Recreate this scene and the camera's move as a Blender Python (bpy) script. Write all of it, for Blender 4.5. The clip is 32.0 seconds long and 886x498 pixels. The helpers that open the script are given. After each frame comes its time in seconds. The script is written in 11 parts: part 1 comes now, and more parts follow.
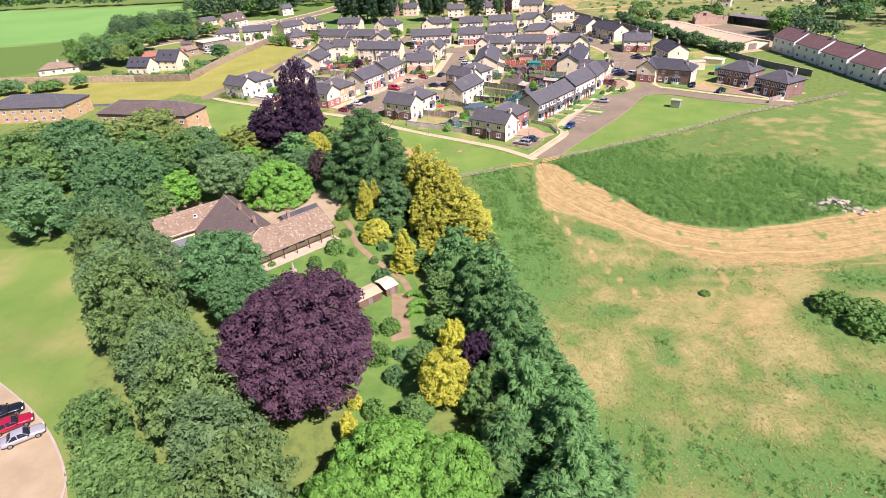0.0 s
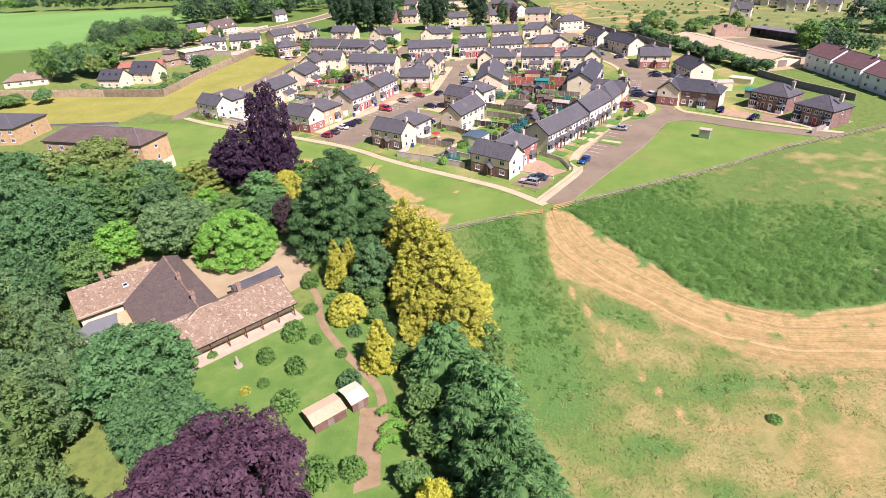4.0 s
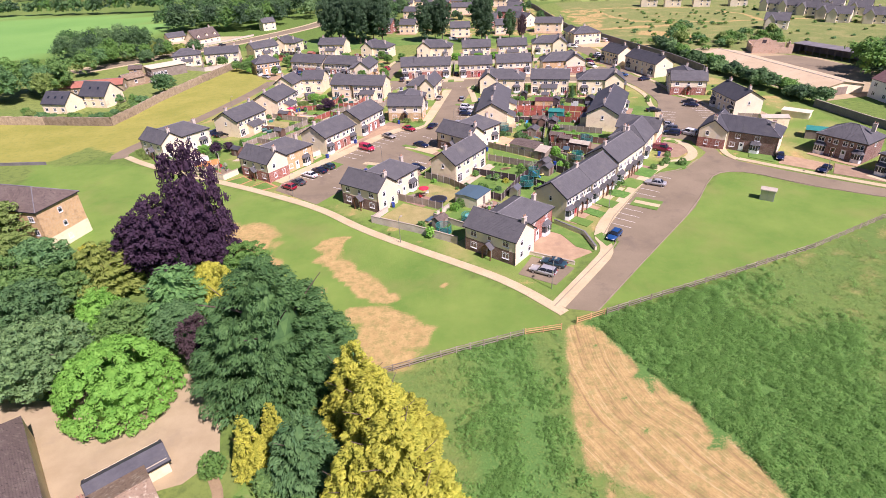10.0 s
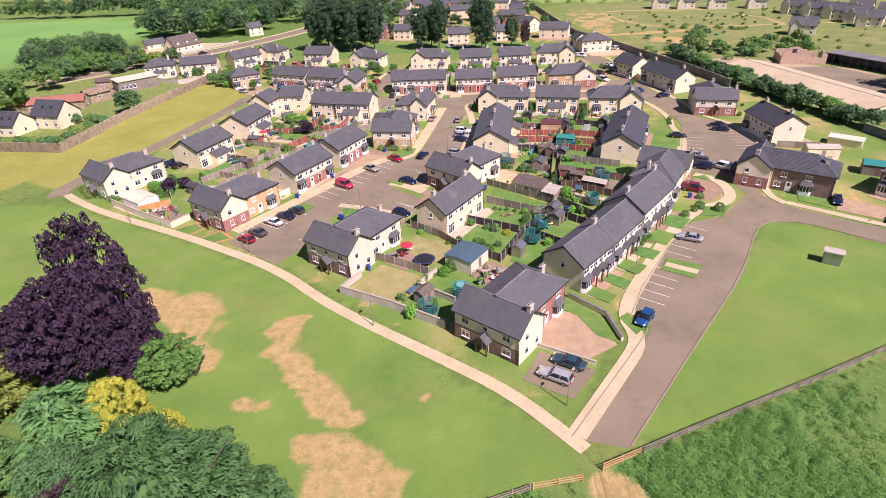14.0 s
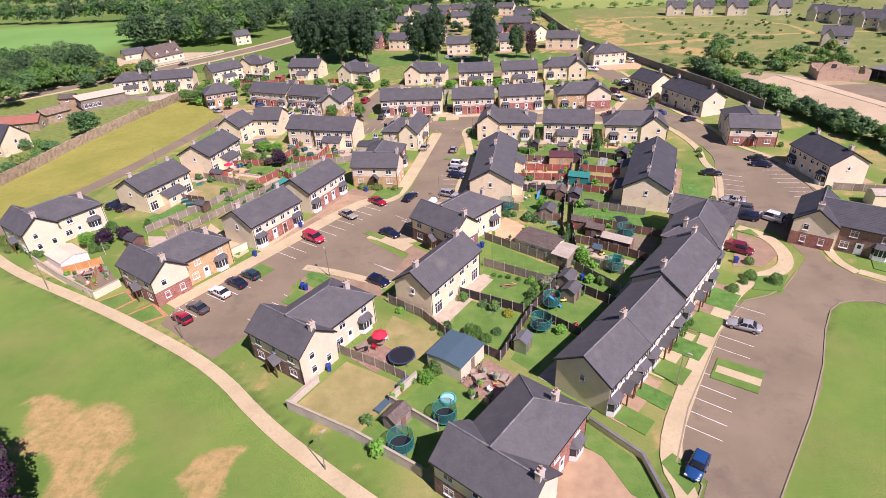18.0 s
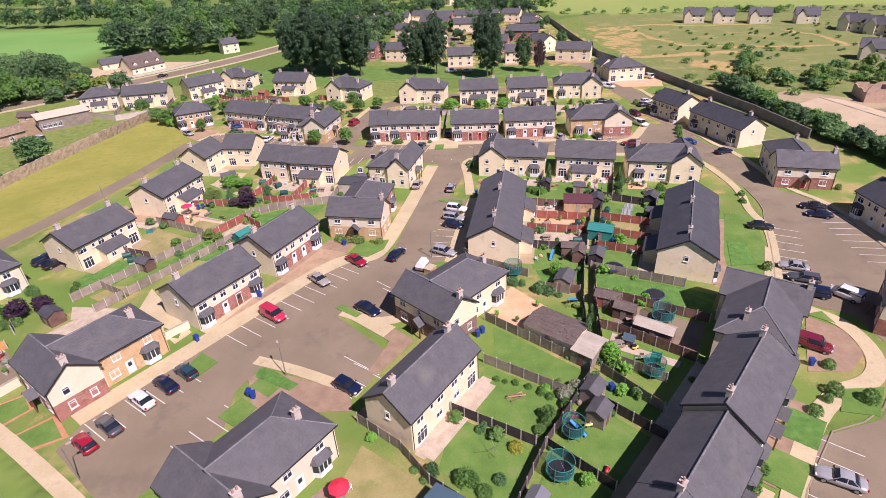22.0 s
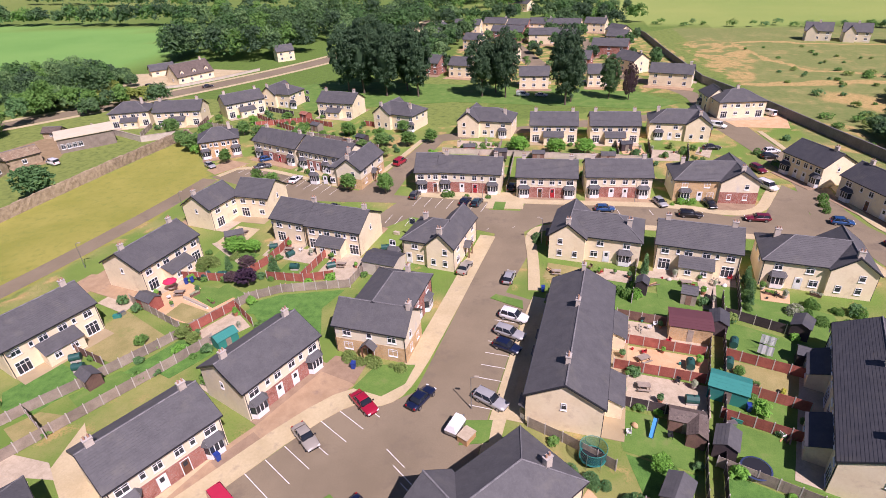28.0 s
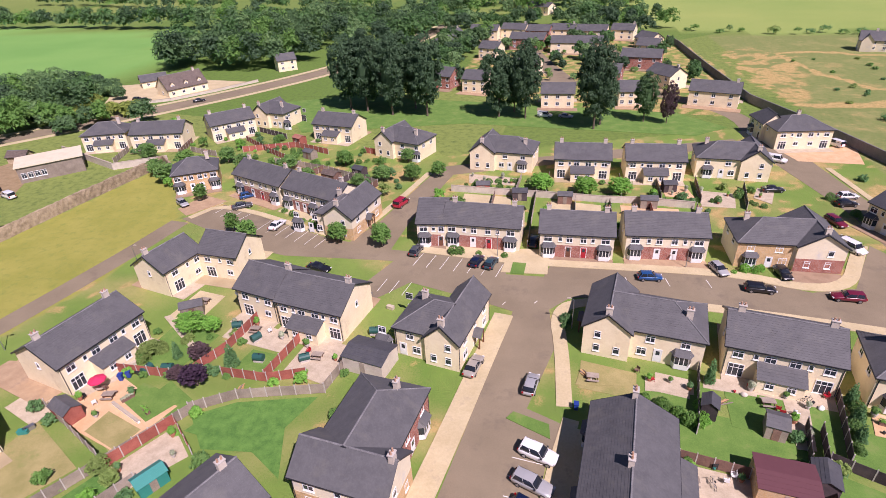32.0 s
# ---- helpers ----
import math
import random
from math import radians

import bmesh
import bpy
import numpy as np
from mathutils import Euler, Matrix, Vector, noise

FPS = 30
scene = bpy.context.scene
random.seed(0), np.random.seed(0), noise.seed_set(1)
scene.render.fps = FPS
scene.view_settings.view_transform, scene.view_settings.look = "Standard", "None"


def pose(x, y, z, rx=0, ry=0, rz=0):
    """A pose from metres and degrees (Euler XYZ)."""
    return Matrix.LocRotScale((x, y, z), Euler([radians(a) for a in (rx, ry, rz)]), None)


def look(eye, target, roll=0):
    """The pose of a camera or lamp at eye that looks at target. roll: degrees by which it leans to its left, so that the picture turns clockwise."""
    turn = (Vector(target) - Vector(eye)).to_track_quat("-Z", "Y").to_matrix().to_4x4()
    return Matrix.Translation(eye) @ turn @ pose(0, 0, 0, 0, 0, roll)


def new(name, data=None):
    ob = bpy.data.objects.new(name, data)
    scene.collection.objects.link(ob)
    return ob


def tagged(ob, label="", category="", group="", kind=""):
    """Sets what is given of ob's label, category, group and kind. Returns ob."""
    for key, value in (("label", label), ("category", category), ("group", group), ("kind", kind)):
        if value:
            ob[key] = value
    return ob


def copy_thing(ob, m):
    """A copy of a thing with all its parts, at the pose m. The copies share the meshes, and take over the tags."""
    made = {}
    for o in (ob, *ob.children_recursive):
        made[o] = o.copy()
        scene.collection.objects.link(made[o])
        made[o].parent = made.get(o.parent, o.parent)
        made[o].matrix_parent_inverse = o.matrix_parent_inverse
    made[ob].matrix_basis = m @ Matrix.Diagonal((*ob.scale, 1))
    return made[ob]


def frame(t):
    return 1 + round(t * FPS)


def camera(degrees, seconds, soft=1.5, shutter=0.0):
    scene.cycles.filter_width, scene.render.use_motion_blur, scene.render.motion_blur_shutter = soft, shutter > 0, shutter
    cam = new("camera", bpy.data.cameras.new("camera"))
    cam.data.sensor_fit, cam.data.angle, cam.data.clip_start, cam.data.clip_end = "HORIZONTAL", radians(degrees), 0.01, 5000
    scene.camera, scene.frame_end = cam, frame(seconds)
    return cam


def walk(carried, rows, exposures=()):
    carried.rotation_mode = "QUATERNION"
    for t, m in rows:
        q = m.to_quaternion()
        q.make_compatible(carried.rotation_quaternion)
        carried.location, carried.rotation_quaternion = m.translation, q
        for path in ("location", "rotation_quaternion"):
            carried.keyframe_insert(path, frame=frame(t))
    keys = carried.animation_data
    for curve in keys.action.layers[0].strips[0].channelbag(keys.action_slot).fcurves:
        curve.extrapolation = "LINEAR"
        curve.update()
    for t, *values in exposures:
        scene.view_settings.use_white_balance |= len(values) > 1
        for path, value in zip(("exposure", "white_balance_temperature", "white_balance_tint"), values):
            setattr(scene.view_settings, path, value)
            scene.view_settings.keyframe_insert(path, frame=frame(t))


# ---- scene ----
cam = camera(78.0, 32.0, soft=0.5)
PATH = [
    (0, pose(-2.12, -32.79, 50.84, 59.493, 2.808, -0.564)),
    (1, pose(-1.58, -26.72, 50.83, 59.567, 2.724, -0.491)),
    (2, pose(-1.01, -20.68, 50.80, 59.628, 2.639, -0.384)),
    (3, pose(-0.41, -14.66, 50.76, 59.690, 2.561, -0.250)),
    (4.5, pose(0.53, -5.69, 50.71, 59.805, 2.463, -0.002)),
    (6, pose(1.49, 3.34, 50.70, 59.905, 2.389, 0.250)),
    (7, pose(2.14, 9.43, 50.72, 59.929, 2.360, 0.394)),
    (8, pose(2.78, 15.57, 50.76, 59.918, 2.355, 0.517)),
    (9, pose(3.43, 21.78, 50.83, 59.885, 2.375, 0.612)),
    (10, pose(4.06, 28.05, 50.91, 59.839, 2.414, 0.676)),
    (11, pose(4.69, 34.37, 50.99, 59.795, 2.462, 0.720)),
    (12, pose(5.31, 40.72, 51.05, 59.753, 2.513, 0.761)),
    (13, pose(5.94, 47.08, 51.08, 59.703, 2.560, 0.822)),
    (14, pose(6.59, 53.46, 51.06, 59.663, 2.600, 0.907)),
    (15.5, pose(7.63, 63.03, 50.98, 59.722, 2.643, 1.106)),
    (17, pose(8.61, 72.52, 50.90, 59.805, 2.674, 1.301)),
    (18, pose(9.14, 78.77, 50.88, 59.798, 2.687, 1.382)),
    (19, pose(9.60, 84.95, 50.89, 59.789, 2.687, 1.427)),
    (20, pose(9.98, 91.07, 50.91, 59.802, 2.666, 1.451)),
    (21, pose(10.30, 97.14, 50.95, 59.835, 2.623, 1.552)),
    (21.5, pose(10.43, 100.17, 50.97, 59.860, 2.600, 1.678)),
    (22, pose(10.56, 103.19, 51.00, 59.890, 2.579, 1.910)),
    (22.5, pose(10.66, 106.21, 51.02, 59.920, 2.562, 2.264)),
    (23, pose(10.74, 109.22, 51.05, 59.948, 2.547, 2.732)),
    (23.5, pose(10.80, 112.23, 51.09, 59.972, 2.535, 3.279)),
    (24, pose(10.85, 115.23, 51.12, 59.991, 2.524, 3.872)),
    (24.5, pose(10.86, 118.23, 51.16, 60.006, 2.514, 4.492)),
    (25.5, pose(10.81, 124.21, 51.24, 60.031, 2.492, 5.715)),
    (26.5, pose(10.61, 130.17, 51.34, 60.058, 2.461, 7.095)),
    (27, pose(10.46, 133.16, 51.39, 60.067, 2.446, 7.909)),
    (27.5, pose(10.27, 136.16, 51.44, 60.071, 2.433, 8.698)),
    (28, pose(10.05, 139.18, 51.50, 60.070, 2.423, 9.359)),
    (28.5, pose(9.80, 142.21, 51.55, 60.067, 2.417, 9.904)),
    (29, pose(9.52, 145.26, 51.61, 60.067, 2.415, 10.332)),
    (30, pose(8.89, 151.41, 51.72, 60.074, 2.428, 10.813)),
    (31, pose(8.17, 157.67, 51.84, 60.061, 2.467, 11.037)),
    (32, pose(7.41, 164.06, 51.95, 59.994, 2.527, 11.054)),
]
walk(cam, PATH, [(0, 0.76, 5850, 37), (9, 0.67, 5880, 40), (16, 0.46, 5900, 41), (32, 0.34, 5860, 40)])

# ---- light ----
SUN_AZ, SUN_EL = -48.0, 51.0     # the sun stands in this direction, in degrees from +x, and this high
world = bpy.data.worlds.new("sky")
scene.world = world
world.use_nodes = True
_n = world.node_tree.nodes
_sky = _n.new("ShaderNodeTexSky")
_sky.sky_type = "NISHITA"
_sky.sun_disc = False
_sky.sun_elevation = radians(SUN_EL)
_sky.sun_rotation = radians(90 - SUN_AZ)
_sky.ozone_density, _sky.dust_density = 4.5, 0.3
_n["Background"].inputs["Strength"].default_value = 0.041
world.node_tree.links.new(_sky.outputs[0], _n["Background"].inputs[0])
_sun = bpy.data.lights.new("sun", "SUN")
_sun.energy, _sun.angle, _sun.color = 4.85, radians(0.53), (1.0, 0.92, 0.79)
_az, _el = radians(SUN_AZ), radians(SUN_EL)
sun = new("sun", _sun)
sun.matrix_world = look((200 * math.cos(_el) * math.cos(_az), 200 * math.cos(_el) * math.sin(_az), 200 * math.sin(_el)), (0, 0, 0))


# ---- materials ----
def mix(nt, a, b, fac, kind="MIX"):
    n = nt.nodes.new("ShaderNodeMix")
    n.data_type, n.blend_type = "RGBA", kind
    for sock, v in ((n.inputs[0], fac), (n.inputs[6], a), (n.inputs[7], b)):
        if hasattr(v, "is_output"):
            nt.links.new(v, sock)
        elif isinstance(v, (int, float)):
            sock.default_value = v
        else:
            sock.default_value = (*v, 1)
    return n.outputs[2]


def math_node(nt, op, a, b=0.0, c=0.0):
    n = nt.nodes.new("ShaderNodeMath")
    n.operation = op
    for sock, v in zip(n.inputs, (a, b, c)):
        if hasattr(v, "is_output"):
            nt.links.new(v, sock)
        else:
            sock.default_value = v
    return n.outputs[0]


def ramp(nt, fac, lo, hi):
    n = nt.nodes.new("ShaderNodeMapRange")
    n.inputs[1].default_value, n.inputs[2].default_value = lo, hi
    nt.links.new(fac, n.inputs[0])
    return n.outputs[0]


def noise_tex(nt, scale, detail=3.0, rough=0.6, vec=None):
    n = nt.nodes.new("ShaderNodeTexNoise")
    n.inputs["Scale"].default_value, n.inputs["Detail"].default_value, n.inputs["Roughness"].default_value = scale, detail, rough
    nt.links.new(vec or position(nt), n.inputs["Vector"])
    return n.outputs["Fac"]


def position(nt):
    return nt.nodes.new("ShaderNodeNewGeometry").outputs["Position"]


def begin(name, rough=0.8, metal=0.0, spec=0.5):
    m = bpy.data.materials.new(name)
    m.use_nodes = True
    nt = m.node_tree
    b = nt.nodes["Principled BSDF"]
    b.inputs["Roughness"].default_value, b.inputs["Metallic"].default_value = rough, metal
    b.inputs["Specular IOR Level"].default_value = spec
    return m, nt, b


def bumped(nt, b, height, strength=0.3, dist=0.02):
    n = nt.nodes.new("ShaderNodeBump")
    n.inputs["Strength"].default_value, n.inputs["Distance"].default_value = strength, dist
    nt.links.new(height, n.inputs["Height"])
    nt.links.new(n.outputs[0], b.inputs["Normal"])


def surface(name, a, b_, coarse=0.4, fine=6.0, rough=0.85, metal=0.0, bump=0.3, dist=0.02, rnd=0.0, spec=0.4, stain=None, stain_scale=0.15):
    """A surface between two colours, mottled at two scales, with a fine relief; rnd varies it from piece to piece."""
    m, nt, b = begin(name, rough, metal, spec)
    big, small = noise_tex(nt, coarse, 4.0), noise_tex(nt, fine, 4.0, 0.7)
    f = math_node(nt, "ADD", math_node(nt, "MULTIPLY", big, 0.6), math_node(nt, "MULTIPLY", small, 0.4))
    f = ramp(nt, f, 0.39, 0.61)
    col = mix(nt, a, b_, f)
    if stain:
        col = mix(nt, col, stain, ramp(nt, noise_tex(nt, stain_scale, 5.0, 0.7), 0.55, 0.72))
    if rnd:
        o = nt.nodes.new("ShaderNodeObjectInfo").outputs["Random"]
        v = math_node(nt, "MULTIPLY_ADD", o, 2 * rnd, 1 - rnd)
        hsv = nt.nodes.new("ShaderNodeHueSaturation")
        nt.links.new(v, hsv.inputs["Value"])
        nt.links.new(col, hsv.inputs["Color"])
        col = hsv.outputs[0]
    nt.links.new(col, b.inputs["Base Color"])
    if bump:
        bumped(nt, b, small, bump, dist)
    return m


def plain(name, col, rough=0.5, metal=0.0, coat=0.0, spec=0.5):
    m, nt, b = begin(name, rough, metal, spec)
    v = noise_tex(nt, 1.7, 4.0)
    nt.links.new(mix(nt, [c * 0.88 for c in col], [min(1, c * 1.1) for c in col], v), b.inputs["Base Color"])
    b.inputs["Coat Weight"].default_value = coat
    b.inputs["Coat Roughness"].default_value = 0.06
    return m


def glass_dark(name, col, rough=0.06):
    m, nt, b = begin(name, rough, 0.0, 0.6)
    nt.links.new(mix(nt, col, [c * 1.9 for c in col], noise_tex(nt, 0.45, 2.0)), b.inputs["Base Color"])
    return m


def leaves(name, a, b_, trans=0.35):
    """Foliage: each leaf its own shade, with some light coming through."""
    m = bpy.data.materials.new(name)
    m.use_nodes = True
    nt = m.node_tree
    for n in list(nt.nodes):
        nt.nodes.remove(n)
    isl = nt.nodes.new("ShaderNodeNewGeometry").outputs["Random Per Island"]
    f = math_node(nt, "ADD", math_node(nt, "MULTIPLY", isl, 0.45), math_node(nt, "MULTIPLY", ramp(nt, noise_tex(nt, 0.8, 4.0), 0.3, 0.7), 0.55))
    col = mix(nt, a, b_, f)
    hsv = nt.nodes.new("ShaderNodeHueSaturation")
    o = nt.nodes.new("ShaderNodeObjectInfo").outputs["Random"]
    nt.links.new(math_node(nt, "MULTIPLY_ADD", o, 0.3, 0.85), hsv.inputs["Value"])
    nt.links.new(col, hsv.inputs["Color"])
    d, t, mx, out = (nt.nodes.new(k) for k in ("ShaderNodeBsdfPrincipled", "ShaderNodeBsdfTranslucent", "ShaderNodeMixShader", "ShaderNodeOutputMaterial"))
    d.inputs["Roughness"].default_value = 0.65
    d.inputs["Specular IOR Level"].default_value = 0.25
    nt.links.new(hsv.outputs[0], d.inputs["Base Color"])
    nt.links.new(hsv.outputs[0], t.inputs["Color"])
    mx.inputs[0].default_value = trans
    nt.links.new(d.outputs[0], mx.inputs[1])
    nt.links.new(t.outputs[0], mx.inputs[2])
    nt.links.new(mx.outputs[0], out.inputs["Surface"])
    return m


def shifted(nt):
    n = nt.nodes.new("ShaderNodeVectorMath")
    n.operation = "ADD"
    n.inputs[1].default_value = (31.0, 17.0, 5.0)
    nt.links.new(position(nt), n.inputs[0])
    return n.outputs[0]


def roof_mat(name, a, b_, moss, lichen=None):
    m, nt, b = begin(name, 0.62, 0.0, 0.4)
    f = ramp(nt, noise_tex(nt, 0.7, 5.0, 0.7), 0.2, 0.8)
    col = mix(nt, a, b_, f)
    col = mix(nt, col, [c * 1.3 for c in b_], math_node(nt, "MULTIPLY", ramp(nt, noise_tex(nt, 4.0, 3.0), 0.45, 0.8), 0.3))
    col = mix(nt, col, moss, math_node(nt, "MULTIPLY", ramp(nt, noise_tex(nt, 0.3, 5.0, 0.7), 0.54, 0.78), 0.7))
    if lichen:
        col = mix(nt, col, lichen, ramp(nt, noise_tex(nt, 1.9, 5.0, 0.75), 0.54, 0.64))
        col = mix(nt, col, [c * 0.55 for c in a], ramp(nt, noise_tex(nt, 2.7, 5.0, 0.75, vec=shifted(nt)), 0.55, 0.66))
    nt.links.new(col, b.inputs["Base Color"])
    bumped(nt, b, noise_tex(nt, 7.0, 3.0), 0.15, 0.02)
    return m


def brick_mat(name, a, b_, mortar):
    m, nt, b = begin(name, 0.85, 0.0, 0.3)
    tc = nt.nodes.new("ShaderNodeTexCoord").outputs["Object"]
    sep = nt.nodes.new("ShaderNodeSeparateXYZ")
    nt.links.new(tc, sep.inputs[0])
    com = nt.nodes.new("ShaderNodeCombineXYZ")
    nt.links.new(math_node(nt, "ADD", sep.outputs[0], sep.outputs[1]), com.inputs[0])
    nt.links.new(sep.outputs[2], com.inputs[1])
    br = nt.nodes.new("ShaderNodeTexBrick")
    br.inputs["Scale"].default_value = 1.0
    for k, v in (("Mortar Size", 0.006), ("Brick Width", 0.225), ("Row Height", 0.075)):
        br.inputs[k].default_value = v
    for k, v in (("Color1", a), ("Color2", b_), ("Mortar", mortar)):
        br.inputs[k].default_value = (*v, 1)
    nt.links.new(com.outputs[0], br.inputs["Vector"])
    col = mix(nt, br.outputs["Color"], [c * 0.6 for c in a], ramp(nt, noise_tex(nt, 0.9, 4.0), 0.5, 0.8))
    nt.links.new(col, b.inputs["Base Color"])
    bumped(nt, b, br.outputs["Fac"], -0.4, 0.01)
    return m


SLATE = roof_mat("slate_grey", (0.074, 0.074, 0.075), (0.126, 0.125, 0.124), (0.165, 0.158, 0.132))
SLATE_DARK = roof_mat("slate_dark", (0.047, 0.049, 0.055), (0.086, 0.087, 0.092), (0.115, 0.113, 0.10))
SLATE_BROWN = roof_mat("tile_brown", (0.105, 0.080, 0.066), (0.160, 0.124, 0.100), (0.21, 0.175, 0.135), (0.20, 0.165, 0.125))
TILE_OLD = roof_mat("tile_old", (0.20, 0.138, 0.085), (0.31, 0.225, 0.140), (0.36, 0.31, 0.20), (0.50, 0.44, 0.31))
TILE_MAROON = roof_mat("tile_maroon", (0.15, 0.085, 0.075), (0.22, 0.13, 0.115), (0.25, 0.2, 0.17))
TILE_RED = roof_mat("tile_red", (0.30, 0.11, 0.07), (0.42, 0.18, 0.12), (0.25, 0.2, 0.16))
RIDGE = surface("ridge_tile", (0.13, 0.13, 0.13), (0.24, 0.235, 0.23), 1.0, 8.0, 0.75)
CREAM = surface("cream_render", (0.79, 0.665, 0.43), (0.87, 0.755, 0.515), 0.35, 3.0, 0.9, bump=0.15, rnd=0.05, stain=(0.66, 0.54, 0.35), stain_scale=0.5)
WHITE = surface("white_render", (0.71, 0.625, 0.435), (0.79, 0.710, 0.515), 0.35, 3.0, 0.9, bump=0.12, rnd=0.04, stain=(0.62, 0.59, 0.52), stain_scale=0.5)
BRICK = brick_mat("red_brick", (0.30, 0.10, 0.07), (0.42, 0.17, 0.12), (0.45, 0.38, 0.32))
BUFF = brick_mat("buff_brick", (0.54, 0.345, 0.155), (0.66, 0.445, 0.215), (0.58, 0.48, 0.34))
BROWNBRICK = brick_mat("brown_brick", (0.20, 0.11, 0.085), (0.29, 0.17, 0.13), (0.34, 0.29, 0.25))
UPVC = plain("white_upvc", (0.80, 0.80, 0.78), 0.35)
FASCIA = plain("black_fascia", (0.025, 0.026, 0.03), 0.4)
GLASS = glass_dark("window_glass", (0.020, 0.026, 0.033))
DOORS = [plain("door_" + n, c, 0.4) for n, c in (("white", (0.8, 0.8, 0.78)), ("red", (0.42, 0.02, 0.03)), ("brown", (0.16, 0.07, 0.04)), ("ochre", (0.55, 0.30, 0.06)))]
ASPHALT = surface("asphalt", (0.206, 0.166, 0.104), (0.268, 0.217, 0.138), 0.10, 9.0, 0.92, bump=0.2, dist=0.01, stain=(0.172, 0.138, 0.096), stain_scale=0.16)
CONCRETE = surface("concrete_path", (0.47, 0.385, 0.215), (0.58, 0.485, 0.285), 0.3, 4.0, 0.92, bump=0.2, stain=(0.40, 0.325, 0.205), stain_scale=0.6)
KERB_WORN = surface("worn_kerb", (0.265, 0.215, 0.145), (0.345, 0.285, 0.195), 0.5, 6.0, 0.9)
KERB = surface("kerb_stone", (0.37, 0.315, 0.235), (0.47, 0.405, 0.310), 0.5, 6.0, 0.9)
PAVING = surface("block_paving", (0.36, 0.245, 0.140), (0.46, 0.325, 0.190), 0.6, 12.0, 0.9, bump=0.5, stain=(0.30, 0.21, 0.14), stain_scale=0.4)
COBBLE = surface("brown_paving", (0.27, 0.185, 0.115), (0.36, 0.255, 0.160), 0.6, 12.0, 0.9, bump=0.5)
PATIO = surface("patio_flags", (0.42, 0.345, 0.235), (0.55, 0.465, 0.33), 0.8, 5.0, 0.9, bump=0.2)
DECK = surface("timber_deck", (0.24, 0.15, 0.10), (0.36, 0.24, 0.17), 1.2, 16.0, 0.85)
GRAVEL = surface("gravel_yard", (0.355, 0.280, 0.155), (0.43, 0.345, 0.200), 0.3, 14.0, 0.95, bump=0.6, stain=(0.33, 0.265, 0.16), stain_scale=0.2)
EARTH = surface("brown_gravel", (0.26, 0.185, 0.095), (0.34, 0.25, 0.135), 0.6, 9.0, 0.95, bump=0.4, stain=(0.20, 0.165, 0.085), stain_scale=0.5)
SAND = surface("orange_sand", (0.56, 0.36, 0.18), (0.68, 0.46, 0.26), 0.5, 9.0, 0.95, bump=0.4)
LINE = surface("road_paint", (0.62, 0.60, 0.54), (0.80, 0.78, 0.72), 0.8, 7.0, 0.7, bump=0.1)
LAWN = surface("lawn_grass", (0.092, 0.190, 0.030), (0.150, 0.262, 0.046), 0.30, 6.0, 0.95, bump=0.7, dist=0.04, stain=(0.185, 0.235, 0.065), stain_scale=0.3)
LAWN_DRY = surface("dry_lawn", (0.26, 0.24, 0.08), (0.38, 0.32, 0.13), 0.35, 7.0, 0.95, bump=0.9, dist=0.05, stain=(0.20, 0.24, 0.06), stain_scale=0.3)
LAWN_LUSH = surface("rough_lawn", (0.072, 0.190, 0.030), (0.140, 0.300, 0.052), 0.8, 9.0, 0.95, bump=1.0, dist=0.12)
EDGING = surface("orange_brick_edging", (0.42, 0.20, 0.09), (0.54, 0.28, 0.14), 1.0, 9.0, 0.9)
TIMBER = surface("fence_timber", (0.15, 0.085, 0.065), (0.24, 0.14, 0.10), 0.7, 9.0, 0.85, rnd=0.3)
TIMBER_RED = surface("fence_timber_red", (0.28, 0.08, 0.055), (0.40, 0.13, 0.09), 0.7, 9.0, 0.85, rnd=0.2)
TIMBER_DARK = surface("fence_timber_dark", (0.055, 0.042, 0.045), (0.095, 0.07, 0.07), 0.7, 9.0, 0.85, rnd=0.3)
TIMBER_GREY = surface("fence_timber_grey", (0.24, 0.195, 0.15), (0.36, 0.30, 0.235), 0.7, 9.0, 0.85, rnd=0.25)
TIMBER_NEW = surface("fence_timber_new", (0.50, 0.29, 0.12), (0.62, 0.39, 0.18), 0.7, 9.0, 0.85, rnd=0.15)
CONCRETE_POST = surface("concrete_post", (0.42, 0.38, 0.33), (0.54, 0.50, 0.44), 1.0, 8.0, 0.9)
BLOCKWALL = surface("rendered_block_wall", (0.52, 0.45, 0.36), (0.64, 0.57, 0.47), 0.4, 4.0, 0.9, stain=(0.44, 0.38, 0.31), stain_scale=0.5)
DARKWALL = surface("dark_wall", (0.145, 0.138, 0.140), (0.215, 0.203, 0.198), 0.4, 4.0, 0.9)
STONE = surface("field_stone", (0.24, 0.185, 0.115), (0.42, 0.335, 0.215), 1.0, 5.0, 0.95, bump=0.6, dist=0.05, rnd=0.28)
METAL = plain("galvanised_metal", (0.42, 0.42, 0.42), 0.4, 0.8)
TEAL = plain("teal_sheet", (0.03, 0.24, 0.20), 0.5)
BLUEROOF = plain("blue_grey_sheet", (0.075, 0.13, 0.16), 0.5)
MAROON = plain("maroon_sheet", (0.13, 0.05, 0.055), 0.55)
OLDBRICK = brick_mat("old_brown_brick", (0.25, 0.175, 0.12), (0.36, 0.255, 0.18), (0.36, 0.31, 0.25))
TANROOF = surface("tan_sheet_roof", (0.50, 0.395, 0.235), (0.59, 0.475, 0.295), 0.12, 3.0, 0.8, bump=0.2, stain=(0.40, 0.31, 0.21), stain_scale=0.25)
